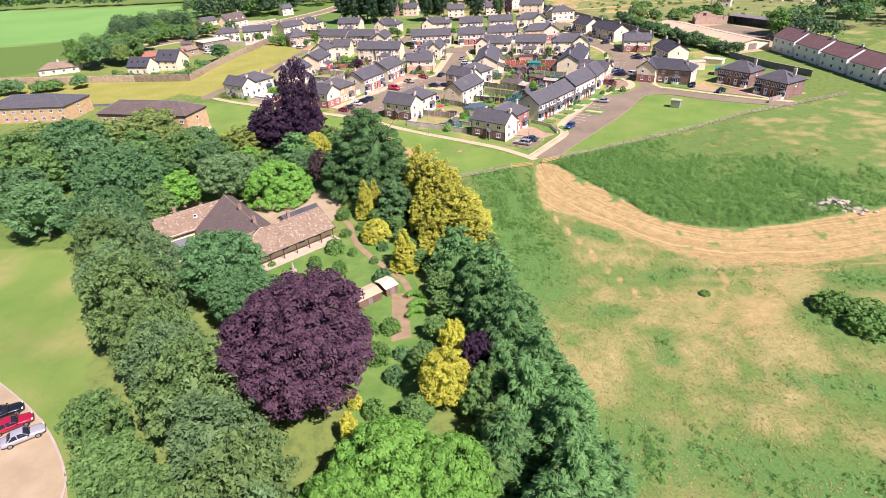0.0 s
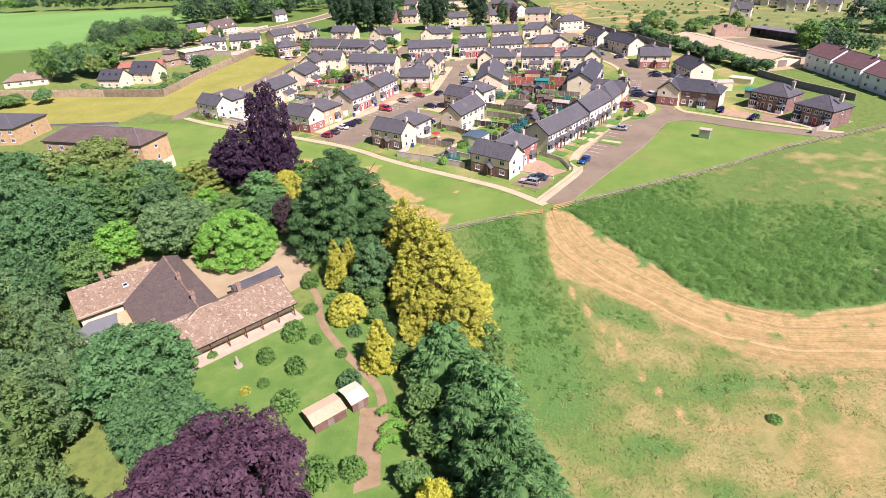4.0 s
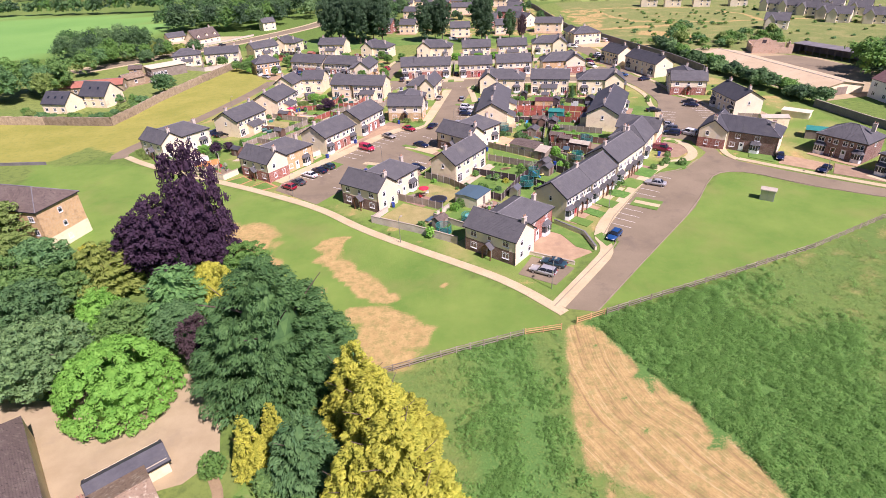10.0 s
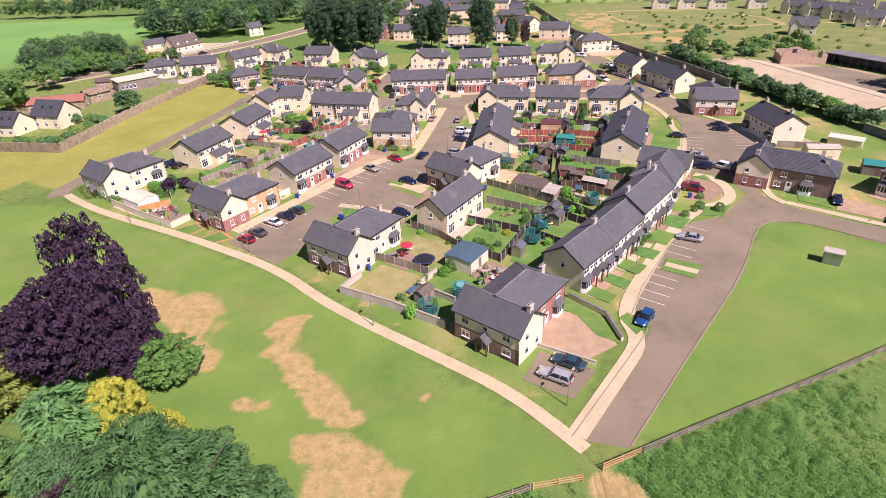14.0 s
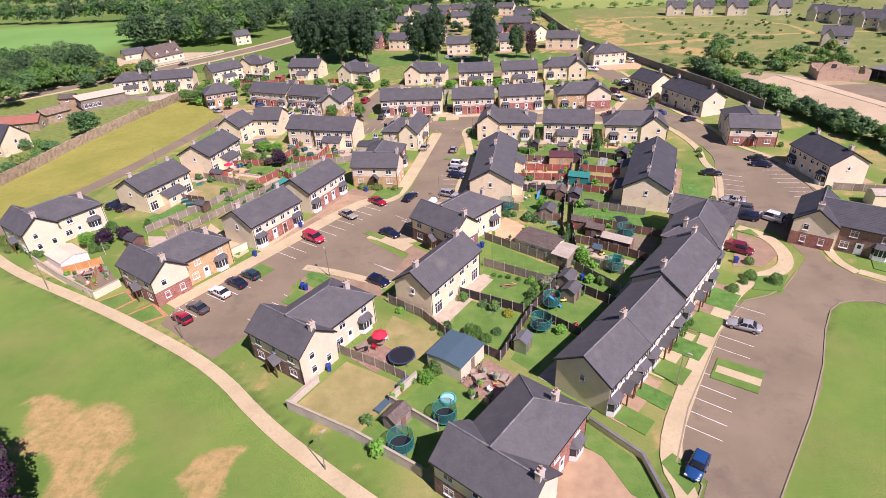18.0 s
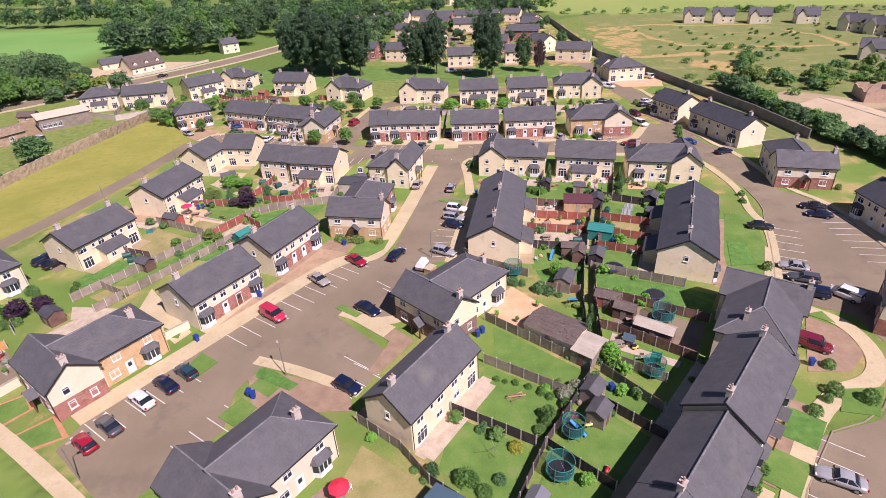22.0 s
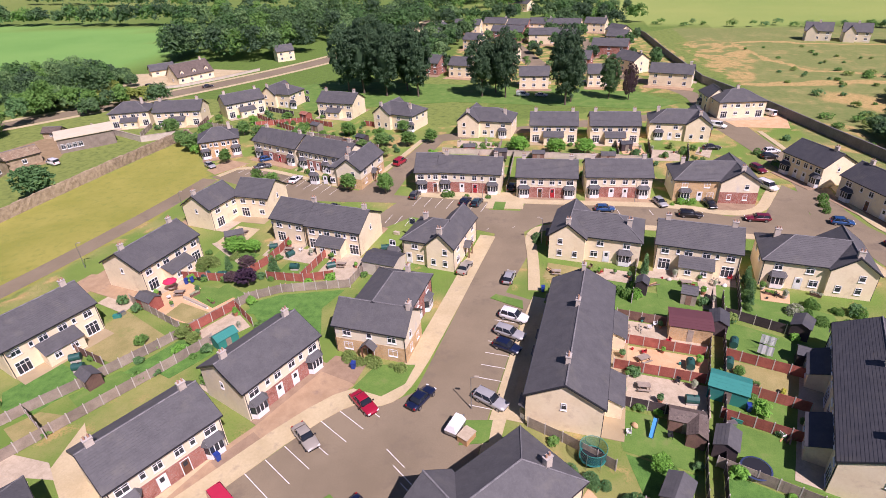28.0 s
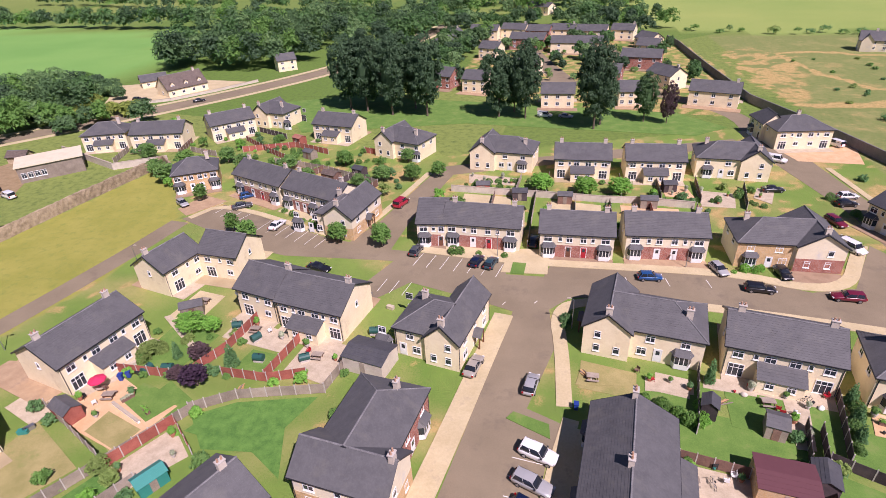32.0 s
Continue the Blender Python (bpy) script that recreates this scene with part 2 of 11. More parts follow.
PALESHEET = surface("pale_sheet_roof", (0.66, 0.57, 0.40), (0.74, 0.65, 0.47), 0.5, 4.0, 0.6)
CORR = surface("corrugated_pale", (0.42, 0.37, 0.28), (0.52, 0.47, 0.36), 0.5, 5.0, 0.6)
BARK = surface("bark", (0.10, 0.075, 0.055), (0.17, 0.13, 0.095), 1.5, 12.0, 0.95, bump=0.8, dist=0.05)


# ---- mesh helpers ----
def box(bm, x0, x1, y0, y1, z0, z1, m=None):
    pts = [(x, y, z) for z in (z0, z1) for x, y in ((x0, y0), (x1, y0), (x1, y1), (x0, y1))]
    v = [bm.verts.new(m @ Vector(p) if m else p) for p in pts]
    for f in ((3, 2, 1, 0), (4, 5, 6, 7), (0, 1, 5, 4), (1, 2, 6, 5), (2, 3, 7, 6), (3, 0, 4, 7)):
        bm.faces.new([v[i] for i in f])
    return v


def poly(bm, pts):
    return bm.faces.new([bm.verts.new(p) for p in pts])


def prism(bm, pts, z0, z1):
    """A solid over a plan outline (counter-clockwise)."""
    lo, hi = [bm.verts.new((x, y, z0)) for x, y in pts], [bm.verts.new((x, y, z1)) for x, y in pts]
    n = len(pts)
    bm.faces.new(hi)
    for i in range(n):
        bm.faces.new((lo[i], lo[(i + 1) % n], hi[(i + 1) % n], hi[i]))


def tube(bm, a, b, ra, rb, n=8):
    a, b = Vector(a), Vector(b)
    q = (b - a).to_track_quat("Z", "Y").to_matrix()
    ring = [[bm.verts.new(c + q @ Vector((r * math.cos(k * math.tau / n), r * math.sin(k * math.tau / n), 0))) for k in range(n)] for c, r in ((a, ra), (b, rb))]
    for k in range(n):
        bm.faces.new((ring[0][k], ring[0][(k + 1) % n], ring[1][(k + 1) % n], ring[1][k]))
    bm.faces.new(ring[0][::-1])
    bm.faces.new(ring[1])


def finish(name, bm, mat):
    me = bpy.data.meshes.new(name)
    bm.normal_update()
    bm.to_mesh(me)
    bm.free()
    me.materials.append(mat)
    return me


def part(name, bm, mat, parent, label="", m=None):
    """Links a bmesh, or a mesh that is there already, as one part of a thing."""
    ob = new(name, bm if isinstance(bm, bpy.types.Mesh) else finish(name, bm, mat))
    ob.parent = parent
    if m is not None:
        ob.matrix_local = m
    if label:
        ob["label"] = label
    return ob


def thing(name, label, category, m=None, group=""):
    ob = new(name)
    ob.empty_display_size = 0.3
    if m is not None:
        ob.matrix_world = m
    return tagged(ob, label, category, group)


def setting(name, bm, mat, label, category):
    ob = new(name, finish(name, bm, mat))
    return tagged(ob, label, category, kind="structure")


MESHES = {}


def shared(key, build):
    if key not in MESHES:
        MESHES[key] = build()
    return MESHES[key]


def rot(ang, x=0.0, y=0.0, z=0.0):
    return pose(x, y, z, 0, 0, ang)


def paint(ob, mat):
    """A colour of its own on a shared mesh."""
    ob.material_slots[0].link = "OBJECT"
    ob.material_slots[0].material = mat

# ---- ground ----
def inside(px, py, ring):
    r = np.zeros(px.shape, bool)
    n = len(ring)
    for i in range(n):
        (xa, ya), (xb, yb) = ring[i], ring[(i + 1) % n]
        c = ((ya > py) != (yb > py)) & (px < (xb - xa) * (py - ya) / (yb - ya + 1e-12) + xa)
        r ^= c
    return r


def dist_line(px, py, line):
    best = np.full(px.shape, 1e9)
    for (xa, ya), (xb, yb) in zip(line, line[1:]):
        dx, dy = xb - xa, yb - ya
        t = np.clip(((px - xa) * dx + (py - ya) * dy) / (dx * dx + dy * dy + 1e-9), 0, 1)
        best = np.minimum(best, np.hypot(px - xa - t * dx, py - ya - t * dy))
    return best


def dist_side(px, py, line):
    """Distance from a line, less on its far side, so that lines of equal distance follow it like wheel ruts."""
    d = dist_line(px, py, line)
    left = np.zeros(px.shape, bool)
    near = np.full(px.shape, 1e9)
    for (xa, ya), (xb, yb) in zip(line, line[1:]):
        s = dist_line(px, py, [(xa, ya), (xb, yb)])
        side = (xb - xa) * (py - ya) - (yb - ya) * (px - xa) > 0
        left = np.where(s < near, side, left)
        near = np.minimum(near, s)
    return np.where(left, 20 + d, 20 - d)


PARK = [(18, 91.5), (2, 87), (-14, 80), (-24, 96), (-45, 105), (-70, 118), (-100, 140), (-112, 168), (-84, 166), (-53.8, 150), (-26, 134), (3, 110), (18, 96)]
GREEN = [(24.6, 95.3), (61.9, 143.6), (65.4, 146.4), (70.4, 146.0), (80, 138), (100, 127.6), (84, 121.6), (66.3, 112.0), (51.3, 105.4), (33.4, 97.9)]
WFIELD = [(-320, 230), (-134, 207), (-109.5, 203.4), (-107.5, 231), (-97, 288), (-80, 268.5), (-71.5, 257), (-71.3, 236), (-78.4, 208), (-90, 173.5), (-105, 182), (-109, 171), (-170, 168), (-320, 150)]
LEFTLAWN = [(-190, 100), (-120, 66), (-76, 60), (-62, 52), (-52, 20), (-44, 8), (-30, -3), (-22, -30), (-60, -60), (-150, -60)]
GARDEN = [(-40, 44), (-24, 60), (-20, 66), (-14, 60), (-8, 42), (-5, 30), (-6, 8), (-12, 0), (-16, 20), (-26, 36)]
NFIELD = [(-900, 640), (-440, 560), (-246, 530), (-202, 455), (-196, 390), (-208, 352), (-232, 335), (-400, 300), (-900, 380)]
EFIELD = [(46, 528), (72, 502), (118, 484), (177, 494), (330, 470), (900, 560), (1400, 1500), (60, 1500), (30, 700)]
TRACK = [(20.8, 92), (21, 84), (23.5, 75), (27.5, 68), (33, 60), (39, 53.5), (46, 50.5), (58, 49.8), (75, 52.5), (95, 57), (130, 60)]
BARETRACK = [(19.0, 92), (18.2, 86), (17.0, 73), (18.3, 67.5), (21.4, 65.5), (26, 60), (31.7, 54.5), (38, 47.4), (45, 45.0), (57.9, 43.2), (75, 46), (95, 51), (130, 55), (130, 66), (95, 64), (75, 60.5), (62.2, 57.0), (51.7, 56.0), (43.9, 57.4), (38.9, 61), (36.6, 63), (34.6, 69.4), (31, 76.5), (27.4, 83.1), (24.4, 90), (22.6, 93)]
FOOTWAY = [(17.4, 70), (18.3, 65), (20.1, 57.7), (22.1, 50.9), (23.3, 45.1), (26.4, 37.5)]
MEADOW = [(18, 91.5), (2, 87), (-6, 80), (-1, 60), (3, 42), (8, 20), (10, -10), (14, -70), (400, -70), (400, 200), (122, 135.6), (104, 128.8), (84, 121.2), (66.3, 111.6), (51.3, 105.0), (33.4, 97.5), (20.9, 92.1)]
BARE = [([(-43, 125.5), (-38, 122.5), (-35, 117.5), (-31, 111.5)], 3.1), ([(-38, 126), (-34, 121)], 3.0), ([(-22, 118.5), (-19.5, 119.5), (-20.5, 114)], 1.5), ([(-20, 114.5), (-16, 109), (-11, 103.5), (-8.5, 100.5)], 2.0),
        ([(-23, 104.6), (-20, 103)], 0.9), ([(-10, 95), (-5, 93.5), (-3, 90.5)], 2.6), ([(-9, 92), (-8, 87), (-5, 85)], 2.6), ([(-12.5, 97), (-8, 94)], 1.2), ([(1, 104), (3, 101.5)], 0.5), ([(-47, 129), (-43, 126)], 1.2)]
ESTATE = [(19, 98), (3, 112), (-26, 136), (-53, 152), (-84, 168), (-78, 208), (-71, 257), (-96, 290), (-60, 312), (-24, 300), (60, 330), (96, 312), (100, 260), (106, 215), (112, 190), (110, 140), (86, 146), (66, 150), (48, 150), (30, 120)]


def axis_lines(lo, hi, step, far):
    a = list(np.arange(lo, hi + 0.01, step))
    s, left, right = step, [lo], [hi]
    while right[-1] < far:
        s *= 1.35
        right.append(right[-1] + s)
        left.append(left[-1] - s)
    return np.array(left[:0:-1] + a + right[1:])


MEADOW_PATCHES = [([(20, 33), (23, 33)], 2.0), ([(13, 8), (24, 7), (34, 2), (44, 0)], 5.0), ([(31, 41), (37, 43), (42, 42)], 1.8), ([(52, 30), (58, 26), (62, 20)], 5.0), ([(27, 27), (26, 22)], 1.6), ([(23, 58), (27, 55)], 2.2), ([(40, 18), (48, 14)], 2.4), ([(60, 38), (70, 36)], 3.0)]


SANDPIT = [(78.3, 440.9), (94.4, 453.1), (101.3, 434.5), (100.8, 400.8), (89.6, 363.6), (80.6, 355.0), (78.5, 371.7), (75.1, 398.9)]


def nettle_bed(px, py, nz):
    """How thick the nettles stand on the north side of the track, which they leave towards the east."""
    d = dist_line(px, py, [(24.6, 91), (27.6, 83.5), (35, 69.5), (39, 61.5), (44, 57.6), (52, 56.2), (64, 57.4)])
    return np.clip(1.6 - d / 26 + 0.8 * nz, 0, 1)


def build_ground():
    gx, gy = axis_lines(-115, 185, 1.25, 4000), axis_lines(-45, 455, 1.25, 4000)
    X, Y = np.meshgrid(gx, gy)
    px, py = X.ravel(), Y.ravel()
    nz = np.array([noise.noise(Vector((x * 0.11, y * 0.11, 0))) for x, y in zip(px, py)])
    nz2 = np.array([noise.noise(Vector((x * 0.35, y * 0.35, 7))) for x, y in zip(px, py)])
    nz3 = np.array([noise.noise(Vector((x * 0.8, y * 0.8, 13))) for x, y in zip(px, py)])
    qx, qy = px + nz2 * 1.2, py + nz * 1.5
    meadow = inside(qx, qy, MEADOW).astype(float)
    lawn = np.maximum.reduce([inside(qx, qy, z).astype(float) for z in (PARK, GREEN, GARDEN)])
    leftl = inside(px, py, LEFTLAWN).astype(float)
    field = inside(px, py, WFIELD).astype(float)
    nfield = inside(px, py, NFIELD).astype(float)
    ley = inside(px, py, EFIELD).astype(float)
    tx, ty = px + nz2 * 0.7 + nz3 * 0.5, py + nz * 0.8 + nz3 * 0.5
    edge = dist_line(tx, ty, BARETRACK + BARETRACK[:1])
    trk = np.clip(0.5 + np.where(inside(tx, ty, BARETRACK), edge, -edge) / 1.6, 0, 1) * np.where(nz2 + 0.6 * nz3 > 0.42, 0.35, 1.0)
    bare = np.zeros(px.shape)
    rx, ry = px + nz2 * 2.4 + nz3 * 1.2, py + nz * 2.2 + nz3 * 1.4
    for line, r in BARE:
        bare = np.maximum(bare, np.clip(1.5 - dist_line(rx, ry, line) / r, 0, 1))
    scuff = np.clip(1.3 - np.hypot((px - 40) / 9, (py - 33) / 7) + nz * 0.8, 0, 1) * 0.55
    streak = np.clip(1.3 - dist_line(px + nz2 * 0.4, py, FOOTWAY) / 0.6, 0, 1)
    for line in ([(42.5, 46), (41.7, 39.5), (38, 33), (34, 28)], [(47.5, 45), (47.2, 41.5), (45, 36), (40, 30)], [(41, 38), (36.1, 35.7), (30.3, 35), (26, 36)], [(54, 44), (50, 39), (44, 33), (38, 26)], [(44, 44), (58, 41), (80, 44)]):
        streak = np.maximum(streak, np.clip(1.3 - dist_line(px + nz2 * 0.8, py + nz * 0.8, line) / 0.95, 0, 1) * (0.75 + 0.5 * nz3))
    estate = inside(px, py, ESTATE).astype(float)
    wx, wy = px + nz2 * 2.5, py + nz * 5
    sand = dist_line(wx, wy, SANDPIT + SANDPIT[:1])
    waste = np.clip(0.35 + np.where(inside(wx, wy, SANDPIT), sand, -sand) / 7, 0, 0.8) * np.clip(0.75 + 1.3 * nz + 1.1 * nz2 + 0.5 * nz3, 0, 1.25)
    for line, r in (([(101.0, 436.3), (100.5, 426), (103.5, 400), (111.5, 378), (127, 371), (151, 365), (178, 362), (205, 362)], 1.7), ([(101.5, 437.9), (118.7, 438.9), (137.1, 431.4), (162.8, 427.6)], 1.8), ([(178, 362), (180, 386), (172, 404)], 1.6), ([(82.8, 354.9), (94.6, 352.9), (117.5, 357.2), (128.4, 357.0)], 3.0), ([(108, 335), (122, 318)], 9)):
        waste = np.maximum(waste, np.clip(1.4 - dist_line(wx, wy, line) / r, 0, 1))
    waste = np.maximum(waste, np.clip(0.85 * nz2 + nz - 0.05, 0, 0.42) * inside(px, py, [(70, 440), (125, 445), (160, 400), (150, 330), (95, 300), (82, 340)]))
    faryard = np.clip(inside(px, py, [(4, 352), (60, 340), (72, 400), (66, 470), (-30, 480), (-34, 400)]) * (0.45 + 1.2 * nz2 + 0.8 * nz3), 0, 0.75)
    dirt = np.clip(np.maximum.reduce([trk, bare, scuff, streak * 0.8, waste, faryard, estate * np.clip(nz2 * 1.3 + nz * 0.7 - 0.15 + 0.38 * (py > 256), 0, 0.72)]), 0, 1)
    north = meadow * (py > np.interp(px, [q[0] for q in TRACK], [q[1] for q in TRACK])) * (px > 22)
    dark = north * nettle_bed(px, py, nz)
    dark = np.maximum(dark, meadow * np.clip(1.3 - dist_line(qx, qy, [(9, 88), (11, 76), (9, 62), (12, 52), (12, 40)]) / 6.5 + 0.5 * nz2, 0, 1))
    for line, r in MEADOW_PATCHES:
        dark = np.maximum(dark, meadow * np.clip(1.4 - dist_line(qx, qy, line) / r + 0.8 * nz2, 0, 1) * 0.8)
    wastegrass = ((px > 82) & (py > 205)).astype(float)
    strip = ((px < 19) & (py > 42)).astype(float)
    dry = np.clip(meadow * (0.50 - 0.42 * strip - 0.30 * north + 0.95 * nz + 0.75 * nz2 + 0.35 * nz3 - 0.9 * dark) + field * (0.75 + 0.4 * nz) + wastegrass * (0.16 + 0.9 * nz + 0.5 * nz2) * (py < 470) + leftl * (0.20 + 0.7 * nz) + estate * np.clip(0.25 + 0.9 * nz, 0, 0.7), 0, 1)
    lush = np.clip(np.maximum(dark, 0.45 * meadow * (1 - dry)), 0, 1)
    mown = np.clip(lawn + estate * 0.8 + leftl * 0.9 + nfield + field * 0.6, 0, 1)
    z = meadow * (0.10 * nz + 0.05 * nz2) - 0.10 * trk * meadow
    W = len(gx)
    faces = [(j * W + i, j * W + i + 1, (j + 1) * W + i + 1, (j + 1) * W + i) for j in range(len(gy) - 1) for i in range(W - 1)]
    me = bpy.data.meshes.new("ground")
    me.from_pydata(np.stack([px, py, z], 1).tolist(), [], faces)
    for name, a, b, c in (("cover", dirt, dry, lush), ("kept", mown, meadow, field)):
        at = me.color_attributes.new(name, "FLOAT_COLOR", "POINT")
        at.data.foreach_set("color", np.stack([a, b, c, np.ones_like(a)], 1).ravel().astype(np.float32))
    at = me.attributes.new("rut", "FLOAT", "POINT")
    at.data.foreach_set("value", np.minimum(dist_side(px + nz * 0.8, py + nz * 0.8, TRACK), 40).astype(np.float32))
    at = me.attributes.new("pasture", "FLOAT", "POINT")
    at.data.foreach_set("value", nfield.astype(np.float32))
    at = me.attributes.new("ley", "FLOAT", "POINT")
    at.data.foreach_set("value", ley.astype(np.float32))
    at = me.attributes.new("rough", "FLOAT", "POINT")
    at.data.foreach_set("value", (wastegrass * (py < 480) * (py > 235)).astype(np.float32))
    me.materials.append(ground_mat())
    for p in me.polygons:
        p.use_smooth = True
    return tagged(new("ground", me), "grassland with mown lawns, dry meadow and bare earth track", "ground", kind="structure")


def ground_mat():
    m, nt, b = begin("ground_cover", 0.95, 0, 0.2)
    def attr(n):
        a = nt.nodes.new("ShaderNodeAttribute")
        a.attribute_name = n
        s = nt.nodes.new("ShaderNodeSeparateColor")
        nt.links.new(a.outputs["Color"], s.inputs[0])
        return s.outputs
    dirt, dry, lush = attr("cover")[:3]
    mown, meadow, field = attr("kept")[:3]
    n1, n2, n3, n4 = noise_tex(nt, 0.08, 5.0, 0.65), noise_tex(nt, 0.6, 5.0, 0.7), noise_tex(nt, 3.5, 5.0, 0.75), noise_tex(nt, 12.0, 3.0, 0.7)
    vor = nt.nodes.new("ShaderNodeTexVoronoi")
    vor.inputs["Scale"].default_value = 0.0075
    nt.links.new(position(nt), vor.inputs["Vector"])
    cell = nt.nodes.new("ShaderNodeSeparateColor")
    nt.links.new(vor.outputs["Color"], cell.inputs[0])
    base = mix(nt, (0.115, 0.210, 0.035), (0.235, 0.290, 0.070), cell.outputs[0])
    base = mix(nt, base, (0.09, 0.14, 0.036), ramp(nt, n2, 0.45, 0.75))
    kept = mix(nt, (0.128, 0.242, 0.039), (0.214, 0.318, 0.061), ramp(nt, n1, 0.3, 0.7))
    kept = mix(nt, kept, (0.24, 0.29, 0.070), math_node(nt, "MULTIPLY", ramp(nt, n2, 0.50, 0.80), 0.45))
    kept = mix(nt, kept, (0.30, 0.255, 0.095), math_node(nt, "MULTIPLY", ramp(nt, noise_tex(nt, 0.045, 4.0, 0.6), 0.52, 0.72), 0.5))
    lushc = mix(nt, (0.072, 0.185, 0.040), (0.150, 0.285, 0.062), ramp(nt, n3, 0.3, 0.7))
    dryc = mix(nt, (0.32, 0.300, 0.092), (0.49, 0.395, 0.165), ramp(nt, n2, 0.3, 0.7))
    dryc = mix(nt, dryc, (0.205, 0.265, 0.066), math_node(nt, "MULTIPLY", ramp(nt, n3, 0.48, 0.66), 0.75))
    fieldc = mix(nt, (0.285, 0.290, 0.050), (0.385, 0.350, 0.076), ramp(nt, n1, 0.35, 0.65))
    fieldc = mix(nt, fieldc, (0.22, 0.265, 0.052), ramp(nt, n2, 0.5, 0.75))
    earth = mix(nt, (0.425, 0.300, 0.110), (0.58, 0.420, 0.168), ramp(nt, n2, 0.3, 0.7))
    earth = mix(nt, earth, (0.33, 0.215, 0.095), math_node(nt, "MULTIPLY", ramp(nt, n3, 0.50, 0.70), 0.7))
    earth = mix(nt, earth, (0.29, 0.265, 0.085), math_node(nt, "MULTIPLY", ramp(nt, noise_tex(nt, 0.7, 6.0, 0.8), 0.48, 0.60), 0.8))
    rut = nt.nodes.new("ShaderNodeAttribute")
    rut.attribute_name = "rut"
    com = nt.nodes.new("ShaderNodeCombineXYZ")
    nt.links.new(math_node(nt, "MULTIPLY", rut.outputs["Fac"], 1.6), com.inputs[0])
    nt.links.new(math_node(nt, "MULTIPLY", n1, 2.0), com.inputs[1])
    lines = noise_tex(nt, 1.0, 4.0, 0.75, com.outputs[0])
    near = ramp(nt, math_node(nt, "ABSOLUTE", math_node(nt, "SUBTRACT", rut.outputs["Fac"], 20.0)), 11.0, 8.5)
    earth = mix(nt, earth, (0.26, 0.165, 0.08), math_node(nt, "MULTIPLY", math_node(nt, "MULTIPLY", ramp(nt, lines, 0.50, 0.66), near), 0.8))
    earth = mix(nt, earth, (0.64, 0.49, 0.25), math_node(nt, "MULTIPLY", math_node(nt, "MULTIPLY", ramp(nt, lines, 0.46, 0.34), near), 0.7))
    def edge(mask, soft=0.5):
        e = math_node(nt, "ADD", mask, math_node(nt, "MULTIPLY", math_node(nt, "SUBTRACT", n3, 0.5), 1.3))
        return ramp(nt, e, 0.5 - soft / 2, 0.5 + soft / 2)
    patchy = math_node(nt, "MULTIPLY", math_node(nt, "SUBTRACT", noise_tex(nt, 0.22, 6.0, 0.72), 0.5), math_node(nt, "MULTIPLY", math_node(nt, "MULTIPLY", meadow, math_node(nt, "SUBTRACT", 1.0, lush)), 2.4))
    dry = math_node(nt, "ADD", dry, patchy)
    col = mix(nt, base, lushc, edge(lush))
    col = mix(nt, col, kept, mown)
    col = mix(nt, col, dryc, math_node(nt, "MULTIPLY", edge(dry, 0.7), math_node(nt, "SUBTRACT", 1.0, math_node(nt, "MULTIPLY", field, 0.75))))
    col = mix(nt, col, fieldc, math_node(nt, "MULTIPLY", field, 0.85))
    rough = nt.nodes.new("ShaderNodeAttribute")
    rough.attribute_name = "rough"
    scrub = mix(nt, (0.150, 0.205, 0.060), (0.270, 0.275, 0.096), ramp(nt, n2, 0.35, 0.65))
    scrub = mix(nt, scrub, (0.42, 0.35, 0.145), math_node(nt, "MULTIPLY", ramp(nt, n1, 0.52, 0.66), 0.45))
    col = mix(nt, col, scrub, math_node(nt, "MULTIPLY", rough.outputs["Fac"], 0.75))
    pasture = nt.nodes.new("ShaderNodeAttribute")
    pasture.attribute_name = "pasture"
    col = mix(nt, col, mix(nt, (0.155, 0.335, 0.074), (0.200, 0.385, 0.090), ramp(nt, noise_tex(nt, 0.012, 4.0), 0.35, 0.65)), pasture.outputs["Fac"])
    ley = nt.nodes.new("ShaderNodeAttribute")
    ley.attribute_name = "ley"
    col = mix(nt, col, mix(nt, (0.235, 0.330, 0.078), (0.300, 0.365, 0.095), ramp(nt, noise_tex(nt, 0.010, 5.0), 0.35, 0.65)), ley.outputs["Fac"])
    n5 = noise_tex(nt, 1.7, 6.0, 0.8)
    col = mix(nt, col, (0.100, 0.185, 0.040), math_node(nt, "MULTIPLY", ramp(nt, n5, 0.50, 0.68), math_node(nt, "MULTIPLY", meadow, 0.42)))
    col = mix(nt, col, (0.44, 0.385, 0.165), math_node(nt, "MULTIPLY", ramp(nt, n5, 0.46, 0.30), math_node(nt, "MULTIPLY", math_node(nt, "MULTIPLY", meadow, math_node(nt, "SUBTRACT", 1.0, lush)), 0.45)))
    col = mix(nt, col, earth, edge(dirt, 0.35))
    col = mix(nt, col, (0.03, 0.05, 0.015), math_node(nt, "MULTIPLY", ramp(nt, n4, 0.55, 0.8), math_node(nt, "MULTIPLY", meadow, 0.22)))
    nt.links.new(col, b.inputs["Base Color"])
    bumped(nt, b, math_node(nt, "ADD", n4, math_node(nt, "MULTIPLY", n3, 1.5)), 0.7, 0.12)
    return m


ground = build_ground()


HARD = []


